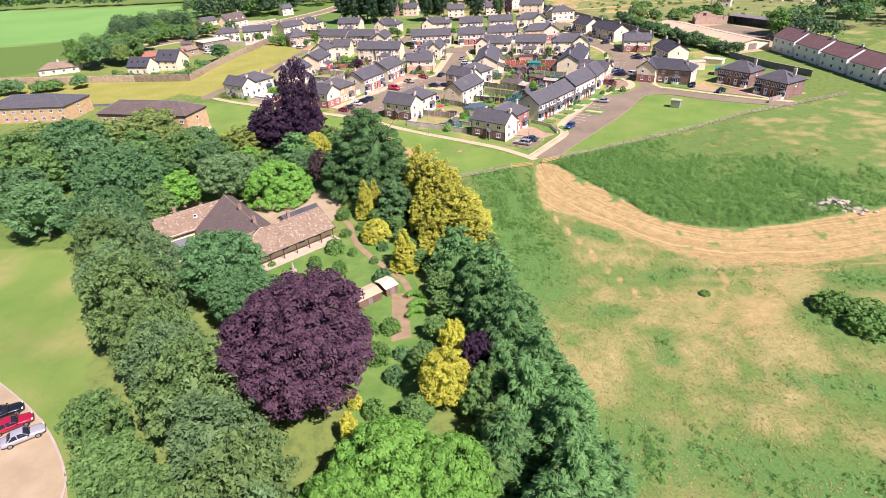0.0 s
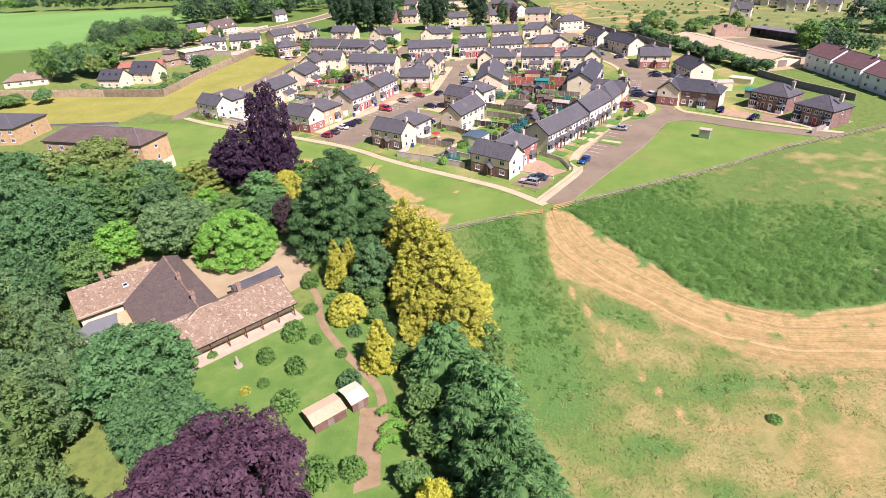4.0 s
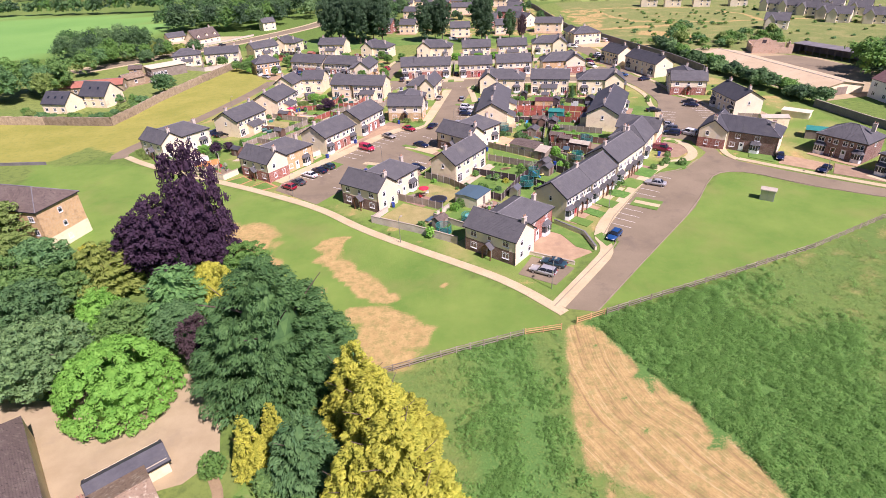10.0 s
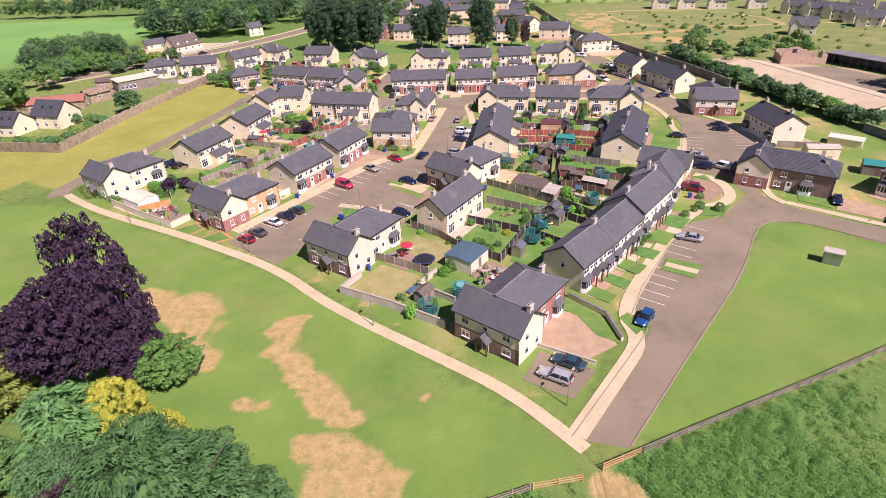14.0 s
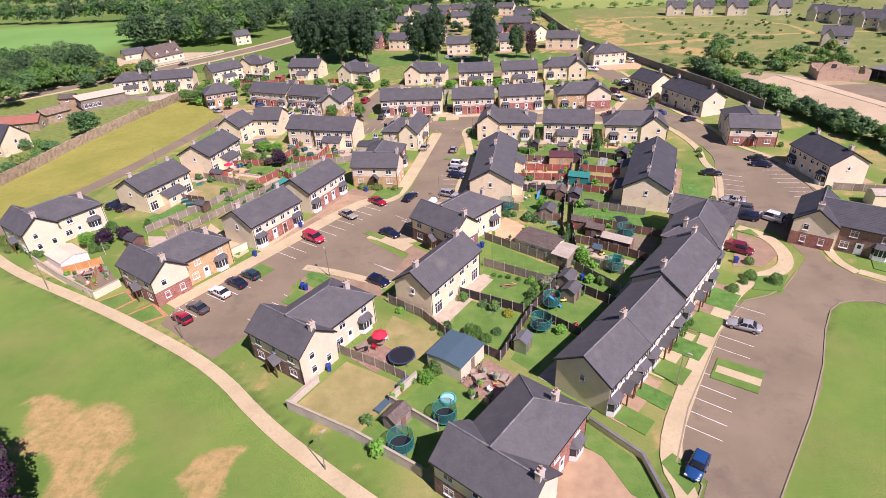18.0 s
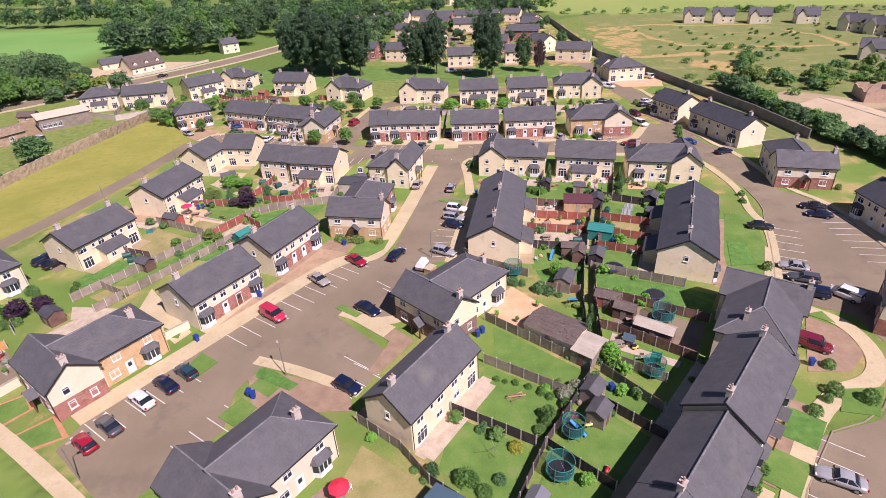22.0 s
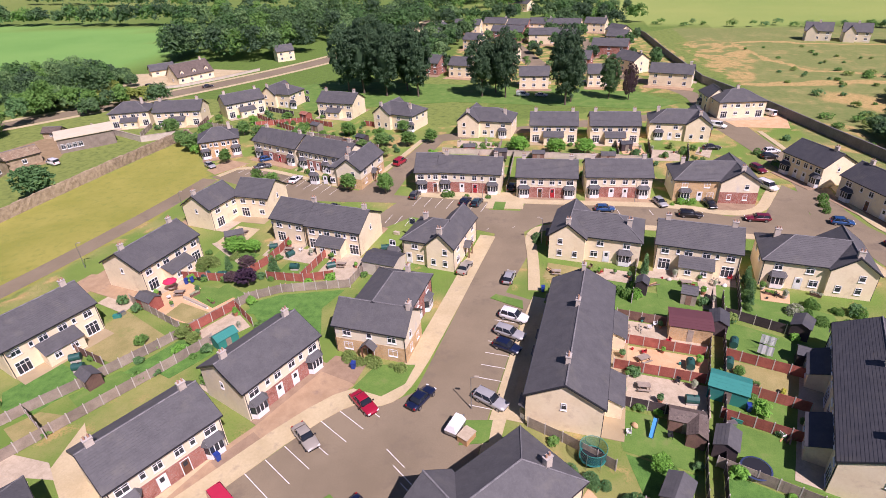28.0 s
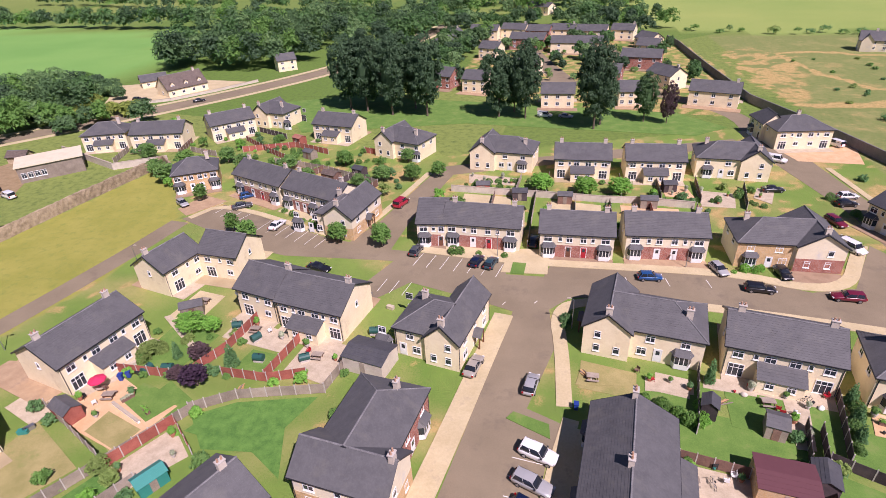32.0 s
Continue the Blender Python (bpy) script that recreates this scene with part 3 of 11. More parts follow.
def slab(name, pts, z, mat, label, cat, side=0.25):
    if name in ("road", "footpath", "drive", "patio", "apron"):
        HARD.append(pts)
    bm = bmesh.new()
    if sum(a[0] * b[1] - b[0] * a[1] for a, b in zip(pts, pts[1:] + pts[:1])) < 0:
        pts = pts[::-1]
    prism(bm, pts, z - side, z)
    bm.normal_update()
    bmesh.ops.triangulate(bm, faces=[f for f in bm.faces if len(f.verts) > 4])
    return setting(name, bm, mat, label, cat)


def offset_line(line, d):
    out = []
    for i, (x, y) in enumerate(line):
        xa, ya = line[max(i - 1, 0)]
        xb, yb = line[min(i + 1, len(line) - 1)]
        l = math.hypot(xb - xa, yb - ya) or 1
        out.append((x - (yb - ya) / l * d, y + (xb - xa) / l * d))
    return out


def smooth_line(line, n=2):
    for _ in range(n):
        out = [line[0]]
        for (xa, ya), (xb, yb) in zip(line, line[1:]):
            out += [(0.75 * xa + 0.25 * xb, 0.75 * ya + 0.25 * yb), (0.25 * xa + 0.75 * xb, 0.25 * ya + 0.75 * yb)]
        line = out + [line[-1]]
    return line


def strip(name, line, width, z, mat, label, cat, n=2):
    """A road or path of even width along a line."""
    line = smooth_line(line, n)
    return slab(name, offset_line(line, width / 2) + offset_line(line, -width / 2)[::-1], z, mat, label, cat)


ROADS = ("asphalt estate road, sun-bleached and patched", "road")
# street from the field gate, past the green, to the junction and northwards
slab("road", [(18.6, 96.7), (31.5, 113.3), (33.5, 116.5), (30.6, 119.5), (49, 147), (57.5, 149.6), (63, 155.5), (66.6, 160), (66.2, 169), (60.5, 172.5), (57.5, 174.5), (62.5, 186), (67.0, 199.0), (69.5, 205),
              (70.0, 214), (69.0, 226), (67.5, 233), (64, 240), (64.5, 250), (66.5, 262), (66.0, 275), (63.5, 287), (60, 303), (54, 318), (67, 322), (69.5, 300), (71.5, 284), (73.2, 270), (73.0, 258), (71.6, 250),
              (72.5, 243), (75.5, 236), (77, 226), (76.5, 213.5), (82.5, 206), (83, 186), (79.5, 178), (73, 170.5), (70, 163), (69.5, 158), (72, 153.5), (78, 148), (86, 141.5), (96, 134), (104, 130), (100, 127),
              (90, 132.0), (79.8, 138.2), (71, 146.6), (65.4, 147.2), (61.2, 144.2), (52.3, 129.5), (37.2, 111.0), (24.6, 95.3)], 0.03, ASPHALT, *ROADS)
# parking court and the street north of it
slab("road", [(-27.3, 136.9), (-39.0, 145.5), (-38.2, 150.0), (-26.6, 166.5), (-12.3, 187.6), (-8.0, 187.0), (-4.2, 190), (-1.6, 206), (0.8, 222), (2.6, 234), (-4, 236.5), (-15.5, 240), (-20.5, 234), (-24.5, 236),
              (-20.3, 246.6), (-42, 246), (-50, 248.0), (-72, 258.3), (-66, 266.0), (-36, 253.6), (-31, 252.5), (-27.5, 262), (-21.5, 290), (-16.5, 289), (-21.2, 262), (-22, 250.6), (-16.5, 250.2), (0.2, 248.4), (0.5, 244.6), (7, 244.6),
              (8, 248.4), (33, 248.8), (40, 248.0), (49, 245.2), (56, 247.2), (60.4, 255.4), (64, 262), (66.2, 258), (64.2, 247.5), (66.5, 240.5), (60, 236.5), (45, 238.6), (26, 240.6), (11.5, 239.0), (8.2, 235.2),
              (9.2, 226), (6.0, 214), (10.6, 212), (8.6, 205.7), (5.6, 187), (4.4, 176), (-3.0, 169.6), (-9.8, 172.6), (-10.2, 170.6), (-0.6, 161.6), (-4.3, 154.5), (-12.8, 157.6), (-18.6, 160), (-20.8, 155), (-19.9, 148.4), (-24.5, 141.5)],
     0.028, ASPHALT, *ROADS)
# footpaths
PATHS = ("pale concrete footpath with a low kerb", "path")
strip("footpath", [(19.6, 95.2), (12.2, 104.1), (2.7, 111.1), (-7.4, 118.3), (-16, 124.9), (-26, 134.8), (-40.7, 144.0), (-53.8, 151.4), (-71.4, 160.4), (-82, 167.2), (-88, 172)], 1.9, 0.10, CONCRETE, *PATHS)
strip("footpath", [(19.0, 97.2), (26.5, 107.2), (31.2, 113.6), (30.0, 119.8), (37.5, 132.0), (47.5, 147.0), (54.5, 153.8), (60.5, 155.6), (63.8, 160.2), (63.9, 167.2), (60.0, 171.0)], 2.3, 0.11, CONCRETE, *PATHS)
strip("footpath", [(72.0, 154.8), (70.8, 158.0), (71.6, 163), (75.0, 170.6), (80.8, 177.4)], 1.6, 0.11, CONCRETE, *PATHS)
strip("footpath", [(104.0, 131.2), (96.5, 135.4), (86.8, 142.9), (78.8, 149.4), (72.4, 155.0)], 1.7, 0.112, CONCRETE, *PATHS)
strip("footpath", [(58.6, 176.0), (63.5, 187.5), (66.8, 197.0), (66.0, 203.5), (68.6, 213), (67.6, 226), (65, 236)], 1.6, 0.11, CONCRETE, *PATHS)
strip("footpath", [(83.6, 186.5), (83.6, 205.0), (78.2, 214.5), (78.2, 226), (76.2, 238), (73.5, 245), (74.2, 258), (74.2, 270), (71.0, 300)], 1.4, 0.11, CONCRETE, *PATHS)
strip("footpath", [(-39.6, 150.2), (-27.8, 167.2), (-13.8, 188.4), (-8.6, 187.9), (-6.0, 191), (-3.2, 206), (-0.6, 222), (1.3, 233)], 3.0, 0.11, CONCRETE, *PATHS)
strip("footpath", [(-20.0, 161.0), (-12.8, 158.6), (-4.2, 154.4)], 1.7, 0.105, CONCRETE, *PATHS)
strip("footpath", [(-9.9, 172.0), (-2.6, 168.4), (5.2, 174.8), (6.8, 187), (9.5, 204.5), (11.4, 213)], 2.0, 0.105, CONCRETE, *PATHS)
strip("footpath", [(-16.6, 251.4), (0.8, 249.4), (8.2, 249.2), (33, 249.6), (40.5, 249.0), (49, 246.2), (55.4, 248.2), (59.4, 256), (62.6, 262)], 2.2, 0.108, CONCRETE, *PATHS)
strip("footpath", [(10.6, 215), (10.2, 226), (9.2, 234), (12.0, 238), (26, 239.6), (45, 237.6), (60, 235.4)], 2.0, 0.108, CONCRETE, *PATHS)
strip("footpath", [(-70.5, 258.8), (-66.5, 267.0), (-36, 254.6), (-31.8, 253.6), (-28.6, 262), (-22.8, 289)], 1.5, 0.108, CONCRETE, *PATHS)
strip("road", [(-71.6, 257), (-74.0, 240), (-81, 208), (-92, 176), (-90, 171)], 4.6, 0.02, ASPHALT, "narrow asphalt lane beside the field", "road")
COUNTRY_ROAD = [(-178, 294), (-158, 316), (-139, 338), (-117, 367), (-97, 400), (-82, 436), (-64, 540)]
for d_ in (-6.6, 6.6):
    strip("pavement", offset_line(COUNTRY_ROAD, d_), 2.6, 0.06, CONCRETE, "pale footway beside the country road", "pavement")
strip("road", COUNTRY_ROAD, 9.5, 0.03, ASPHALT, "country road with worn white markings", "road")
strip("road", [(-21, 290), (-2, 297), (20, 305), (44, 313), (56, 317)], 6.0, 0.022, ASPHALT, *ROADS)
strip("road", [(-70, 405), (-35, 395), (10, 385), (40, 370), (62, 345), (62, 320)], 6.0, 0.018, ASPHALT, "road through the far estate", "road")
strip("road", [(10, 385), (0, 420), (-12, 470)], 9.0, 0.016, ASPHALT, "road through the far estate", "road")
strip("road", [(-30, 465), (0, 464), (36, 458), (30, 400)], 7.0, 0.014, ASPHALT, "road through the far estate", "road")
KERBS = ("worn concrete kerb along the road", "kerb")
for line_ in ([(24.8, 95.6), (37.3, 111.2), (52.4, 129.7), (61.3, 144.4), (65.4, 147.4), (71.0, 146.8), (79.9, 138.4), (90, 132.2), (100, 127.2)], [(18.4, 97.0), (31.2, 113.6), (33.2, 116.6), (30.4, 119.6), (48.9, 147.2), (57.4, 149.8), (62.9, 155.7)],
              [(70.0, 163), (73.0, 170.6), (79.4, 178.1), (82.9, 186.1), (82.4, 206)], [(57.6, 174.6), (62.6, 186.1), (67.1, 199.1), (69.6, 205.1), (70.1, 214)]):
    strip("kerb", line_, 0.16, 0.135, KERB_WORN, *KERBS, n=1)

# ---- houses ----
def slope(bm, a, b, c, d, n=14, th=0.022):
    """A roof slope from its eave a-b to its top edge d-c, in n overlapping courses."""
    a, b, c, d = map(Vector, (a, b, c, d))
    nor = (b - a).cross((d + c) / 2 - a).normalized()
    rows = [(a, b)]
    for i in range(n):
        s, t = i / n, (i + 1) / n
        rows.append((a.lerp(d, s) + nor * th, b.lerp(c, s) + nor * th))
        rows.append((a.lerp(d, t), b.lerp(c, t)))
    v = [[bm.verts.new(p) for p in r] for r in rows]
    for p, q in zip(v, v[1:]):
        bm.faces.new((p[0], p[1], q[1], q[0]))


def wing_roof(x0, x1, yc, half, ze, rise, hip0=False, hip1=False, m=None, over=0.3, courses=16):
    """Roof covering, ridge cap and fascia of one wing whose ridge runs along x (before m)."""
    bm, cap, fas = bmesh.new(), bmesh.new(), bmesh.new()
    h = half + over
    drop = rise * over / half
    z0, z1 = ze - drop, ze + rise
    a0, a1 = x0 - over, x1 + over
    r0, r1 = (x0 + half if hip0 else a0), (x1 - half if hip1 else a1)
    if r1 < r0:
        r0 = r1 = (r0 + r1) / 2
    M = m or Matrix()
    P = lambda x, y, z: M @ Vector((x, y, z))
    slope(bm, P(a0, yc - h, z0), P(a1, yc - h, z0), P(r1, yc, z1), P(r0, yc, z1), courses)
    slope(bm, P(a1, yc + h, z0), P(a0, yc + h, z0), P(r0, yc, z1), P(r1, yc, z1), courses)
    if hip0:
        slope(bm, P(a0, yc + h, z0), P(a0, yc - h, z0), P(r0, yc, z1), P(r0, yc, z1), courses)
    if hip1:
        slope(bm, P(a1, yc - h, z0), P(a1, yc + h, z0), P(r1, yc, z1), P(r1, yc, z1), courses)
    # underside: closed over the walls; past a gable only the slopes run on, with a thin board under each
    s0, s1 = (a0 if hip0 else x0 + 0.05), (a1 if hip1 else x1 - 0.05)
    poly(bm, [P(s0, yc - h, z0), P(s0, yc + h, z0), P(s1, yc + h, z0), P(s1, yc - h, z0)])
    for hip, a, r in ((hip0, a0, x0 - 0.01), (hip1, a1, x1 + 0.01)):
        if not hip:
            for s in (-1, 1):
                poly(bm, [P(a, yc + s * h, z0 - 0.03), P(r, yc + s * h, z0 - 0.03), P(r, yc, z1 - 0.03), P(a, yc, z1 - 0.03)])
    bmesh.ops.remove_doubles(bm, verts=bm.verts, dist=0.002)
    tube(cap, P(r0, yc, z1 + 0.02), P(r1 + 0.01, yc, z1 + 0.02), 0.11, 0.11, 6)
    for hip, r, a in ((hip0, r0, a0), (hip1, r1, a1)):
        for s in (-1, 1):
            if hip:
                tube(cap, P(r, yc, z1), P(a, yc + s * h, z0 + 0.03), 0.09, 0.09, 5)
            else:
                t0, t1 = P(a, yc + s * h, z0 - 0.06), P(a, yc, z1 - 0.06)
                u = (P(a + (0.05 if a > r else -0.05), yc, 0) - P(a, yc, 0))
                poly(fas, [t0 + u, t1 + u, t1 + u - Vector((0, 0, 0.2)), t0 + u - Vector((0, 0, 0.2))])
                poly(fas, [t0 + u, t1 + u, t1 + Vector((0, 0, 0.11)), t0 + Vector((0, 0, 0.11))])
    for s in (-1, 1):
        box(fas, a0, a1, yc + s * h - 0.06, yc + s * h + 0.06, z0 - 0.16, z0 - 0.022, M)
    for hip, a in ((hip0, a0), (hip1, a1)):
        if hip:
            box(fas, a - 0.055, a + 0.055, yc - h - 0.05, yc + h + 0.05, z0 - 0.158, z0 - 0.024, M)
    return bm, cap, fas


def walls(bm, x0, x1, y0, y1, z1, rise=0.0, gable0=True, gable1=True, m=None):
    """Walls of a wing with its ridge along x, gables included."""
    M = m or Matrix()
    P = lambda x, y, z: M @ Vector((x, y, z))
    yc = (y0 + y1) / 2
    poly(bm, [P(x0, y0, 0), P(x1, y0, 0), P(x1, y0, z1), P(x0, y0, z1)])
    poly(bm, [P(x1, y1, 0), P(x0, y1, 0), P(x0, y1, z1), P(x1, y1, z1)])
    poly(bm, [P(x0, y1, 0), P(x0, y0, 0), P(x0, y0, z1)] + ([P(x0, yc, z1 + rise)] if gable0 else []) + [P(x0, y1, z1)])
    poly(bm, [P(x1, y0, 0), P(x1, y1, 0), P(x1, y1, z1)] + ([P(x1, yc, z1 + rise)] if gable1 else []) + [P(x1, y0, z1)])


def window_meshes(w, h):
    """A frame with its bars and sill in one piece, and the glass behind it."""
    f, g = bmesh.new(), bmesh.new()
    t = 0.09
    n = max(1, round(w / 0.65))
    xs, zs = [-w / 2], [0.0]
    for k in range(n):
        xs += [-w / 2 + w * k / n + (t if k == 0 else 0.035), -w / 2 + w * (k + 1) / n - (t if k == n - 1 else 0.035)]
    xs.append(w / 2)
    zs += [t, h * 0.68, h * 0.68 + 0.06, h - t, h] if h > 0.9 else [t, h - t, h]
    V = {(i, j, y): f.verts.new((x, y, z)) for i, x in enumerate(xs) for j, z in enumerate(zs) for y in (-0.06, 0.03)}
    nx, nz = len(xs) - 1, len(zs) - 1
    solid = lambda i, j: 0 <= i < nx and 0 <= j < nz and (i % 2 == 0 or j % 2 == 0)
    for i in range(nx):
        for j in range(nz):
            if solid(i, j):
                f.faces.new([V[a, b, -0.06] for a, b in ((i, j), (i + 1, j), (i + 1, j + 1), (i, j + 1))])
                for di, dj, p, q in ((-1, 0, (i, j + 1), (i, j)), (1, 0, (i + 1, j), (i + 1, j + 1)), (0, -1, (i, j), (i + 1, j)), (0, 1, (i + 1, j + 1), (i, j + 1))):
                    if not solid(i + di, j + dj):
                        f.faces.new((V[*q, -0.06], V[*p, -0.06], V[*p, 0.03], V[*q, 0.03]))
    sill = [(-w / 2, 0), (w / 2, 0)]
    a = [V[0, 0, -0.06], V[nx, 0, -0.06]]
    lo = [f.verts.new((x, y, -0.09)) for x, y in ((-w / 2 - 0.06, -0.14), (w / 2 + 0.06, -0.14))]
    f.faces.new((lo[0], lo[1], a[1], a[0]))
    b = [f.verts.new((x, 0.0, -0.09)) for x in (-w / 2 - 0.06, w / 2 + 0.06)]
    f.faces.new((b[0], b[1], lo[1], lo[0]))
    box(g, -w / 2 + 0.04, w / 2 - 0.04, -0.025, 0.02, 0.04, h - 0.04)
    return finish("window", f, UPVC), finish("pane", g, GLASS)


def whole_window(f, g):
    """Frame and glass in one mesh, for houses that stay far off."""
    bm = bmesh.new()
    bm.from_mesh(f)
    n = len(bm.faces)
    bm.from_mesh(g)
    for k, face in enumerate(bm.faces):
        face.material_index = int(k >= n)
    me = finish("window", bm, UPVC)
    me.materials.append(GLASS)
    return me


def window(parent, x, y, z, w, h, ang):
    """A framed window with its pane on a wall; ang is the way its back looks, in degrees (0: the wall faces -y)."""
    f, g = shared(("win", w, h), lambda: window_meshes(w, h))
    top = parent.parent or parent
    if top.location.y > 150 or top.location.x > 62 or top.location.x < -62:
        return part("window", shared(("far win", w, h), lambda: whole_window(f, g)), None, parent, m=rot(ang, x, y, z))
    ob = part("window", f, None, parent, m=rot(ang, x, y, z))
    part("pane", g, None, ob)
    return ob


def door_meshes():
    d, f = bmesh.new(), bmesh.new()
    box(d, -0.45, 0.45, -0.05, 0.03, 0.05, 2.05)
    box(d, -0.32, 0.32, -0.07, -0.05, 0.2, 0.95)
    box(f, -0.55, -0.45, -0.07, 0.03, 0, 2.15)
    box(f, 0.45, 0.55, -0.07, 0.03, 0, 2.15)
    box(f, -0.45, 0.45, -0.07, 0.03, 2.05, 2.15)
    g = bmesh.new()
    box(g, -0.25, 0.25, -0.065, -0.04, 1.2, 1.85)
    return finish("door", d, DOORS[0]), finish("door_frame", f, UPVC), finish("pane", g, GLASS)


def door(parent, x, y, ang, kind=0):
    d, f, g = shared("door", door_meshes)
    ob = part("door", d, None, parent, m=rot(ang, x, y, 0.12))
    if kind:
        paint(ob, DOORS[kind])
        ob["label"] = ("white", "red", "brown", "ochre")[kind] + " panelled front door"
    part("door_frame", f, None, ob)
    part("pane", g, None, ob)


def patio_door(parent, x, y, ang, w=1.9):
    ob = window(parent, x, y, 0.12, w, 2.05, ang)
    ob.name = "patio_door"


def chimney(parent, x, y, z, ang=0.0, h=0.95, mat=None, k=1.0, pots=True):
    b, c, p = shared(("chim", h, mat), lambda: chimney_meshes(h, mat or BLOCKWALL, k))
    ob = part("chimney", b, None, parent, m=rot(ang, x, y, z))
    part("chimney_cap", c, None, ob)
    for x in (-0.22 * k, 0.22 * k) if pots else ():
        part("chimney_pot", p, None, ob, "terracotta pot", m=rot(0, x, 0, h))


def chimney_meshes(h, mat, k):
    b, c, p = bmesh.new(), bmesh.new(), bmesh.new()
    box(b, -0.42 * k, 0.42 * k, -0.28 * k, 0.28 * k, -0.9, h)
    box(c, -0.42 * k - 0.07, 0.42 * k + 0.07, -0.28 * k - 0.07, 0.28 * k + 0.07, h, h + 0.10)
    tube(p, (0, 0, 0.11), (0, 0, 0.5), 0.12, 0.10, 8)
    return finish("chimney", b, mat), finish("chimney_cap", c, CONCRETE_POST if mat is BLOCKWALL else mat), finish("chimney_pot", p, plain("terracotta", (0.42, 0.25, 0.16), 0.8))


def bay_meshes():
    w, f, g, r = (bmesh.new() for _ in range(4))
    out = [(-1.25, 0.05), (-0.85, -0.7), (0.85, -0.7), (1.25, 0.05)]
    prism(w, out, 0, 0.75)
    prism(f, out, 2.05, 2.2)
    prism(f, out, 0.75, 0.83)
    for (xa, ya), (xb, yb), n in ((out[0], out[1], 1), (out[1], out[2], 3), (out[2], out[3], 1)):
        for k in range(n + 1):
            x, y = xa + (xb - xa) * k / n, ya + (yb - ya) * k / n
            box(f, x - 0.05, x + 0.05, y - 0.05, y + 0.05, 0.83, 2.05)
        poly(g, [(xa, ya, 0.83), (xb, yb, 0.83), (xb, yb, 2.05), (xa, ya, 2.05)])
    o = [(-1.5, 0.05), (-1.0, -0.95), (1.0, -0.95), (1.5, 0.05)]
    for (xa, ya), (xb, yb), ta, tb in ((o[0], o[1], -0.9, -0.9), (o[1], o[2], -0.9, 0.9), (o[2], o[3], 0.9, 0.9)):
        slope(r, (xa, ya, 2.2), (xb, yb, 2.2), (tb, 0.05, 2.95), (ta, 0.05, 2.95), 4, 0.03)
    return finish("bay_base", w, UPVC), finish("bay_frame", f, UPVC), finish("pane", g, GLASS), finish("bay_roof", r, SLATE)


def bay(parent, x, y, ang):
    w, f, g, r = shared("bay", bay_meshes)
    ob = part("bay_window", w, None, parent, "white bay window under a slate canopy", m=rot(ang, x, y, 0.1))
    part("bay_frame", f, None, ob)
    part("pane", g, None, ob)
    part("bay_roof", r, None, ob)


def porch_meshes():
    p, r = bmesh.new(), bmesh.new()
    for s in (-1, 1):
        box(p, s * 0.85 - 0.09, s * 0.85 + 0.09, -1.1, -0.92, 0, 2.35)
        box(p, s * 0.85 - 0.07, s * 0.85 + 0.07, -0.92, 0.05, 2.2, 2.35)
    poly(p, [(-0.9, -1.05, 2.35), (0.9, -1.05, 2.35), (0, -1.05, 3.15)])
    M = Matrix.Rotation(radians(90), 4, "Z")
    slope(r, (-1.15, 0.05, 2.2), (-1.15, -1.35, 2.2), (0, -1.35, 3.25), (0, 0.05, 3.25), 5, 0.03)
    slope(r, (1.15, -1.35, 2.2), (1.15, 0.05, 2.2), (0, 0.05, 3.25), (0, -1.35, 3.25), 5, 0.03)
    return finish("porch_frame", p, DOORS[2]), finish("porch_roof", r, SLATE)


def porch(parent, x, y, ang):
    p, r = shared("porch", porch_meshes)
    ob = part("porch", p, None, parent, "dark timber porch with a pitched slate roof", m=rot(ang, x, y, 0.05))
    part("porch_roof", r, None, ob)


def lean_to(parent, x0, x1, depth, ang, ox, oy, mat, roof):
    """A single-storey rear extension with a mono-pitch roof, standing out of a wall line."""
    w, r = bmesh.new(), bmesh.new()
    prism(w, [(x0, 0), (x0, -depth), (x1, -depth), (x1, 0)], 0, 2.25)
    for x in (x0, x1):
        poly(w, [(x, 0, 2.25), (x, -depth, 2.25), (x, 0, 3.15)])
    slope(r, (x0 - 0.2, -depth - 0.25, 2.22), (x1 + 0.2, -depth - 0.25, 2.22), (x1 + 0.2, 0, 3.3), (x0 - 0.2, 0, 3.3), 6)
    poly(r, [(x0 - 0.2, -depth - 0.25, 2.2), (x1 + 0.2, -depth - 0.25, 2.2), (x1 + 0.2, 0, 3.2), (x0 - 0.2, 0, 3.2)])
    ob = part("rear_extension", w, mat, parent, m=rot(ang, ox, oy, 0))
    part("extension_roof", r, roof, ob)
    for k in range(2):
        window(ob, x0 + (x1 - x0) * (0.27 + 0.46 * k), -depth, 0.95, 1.0, 1.0, 0)


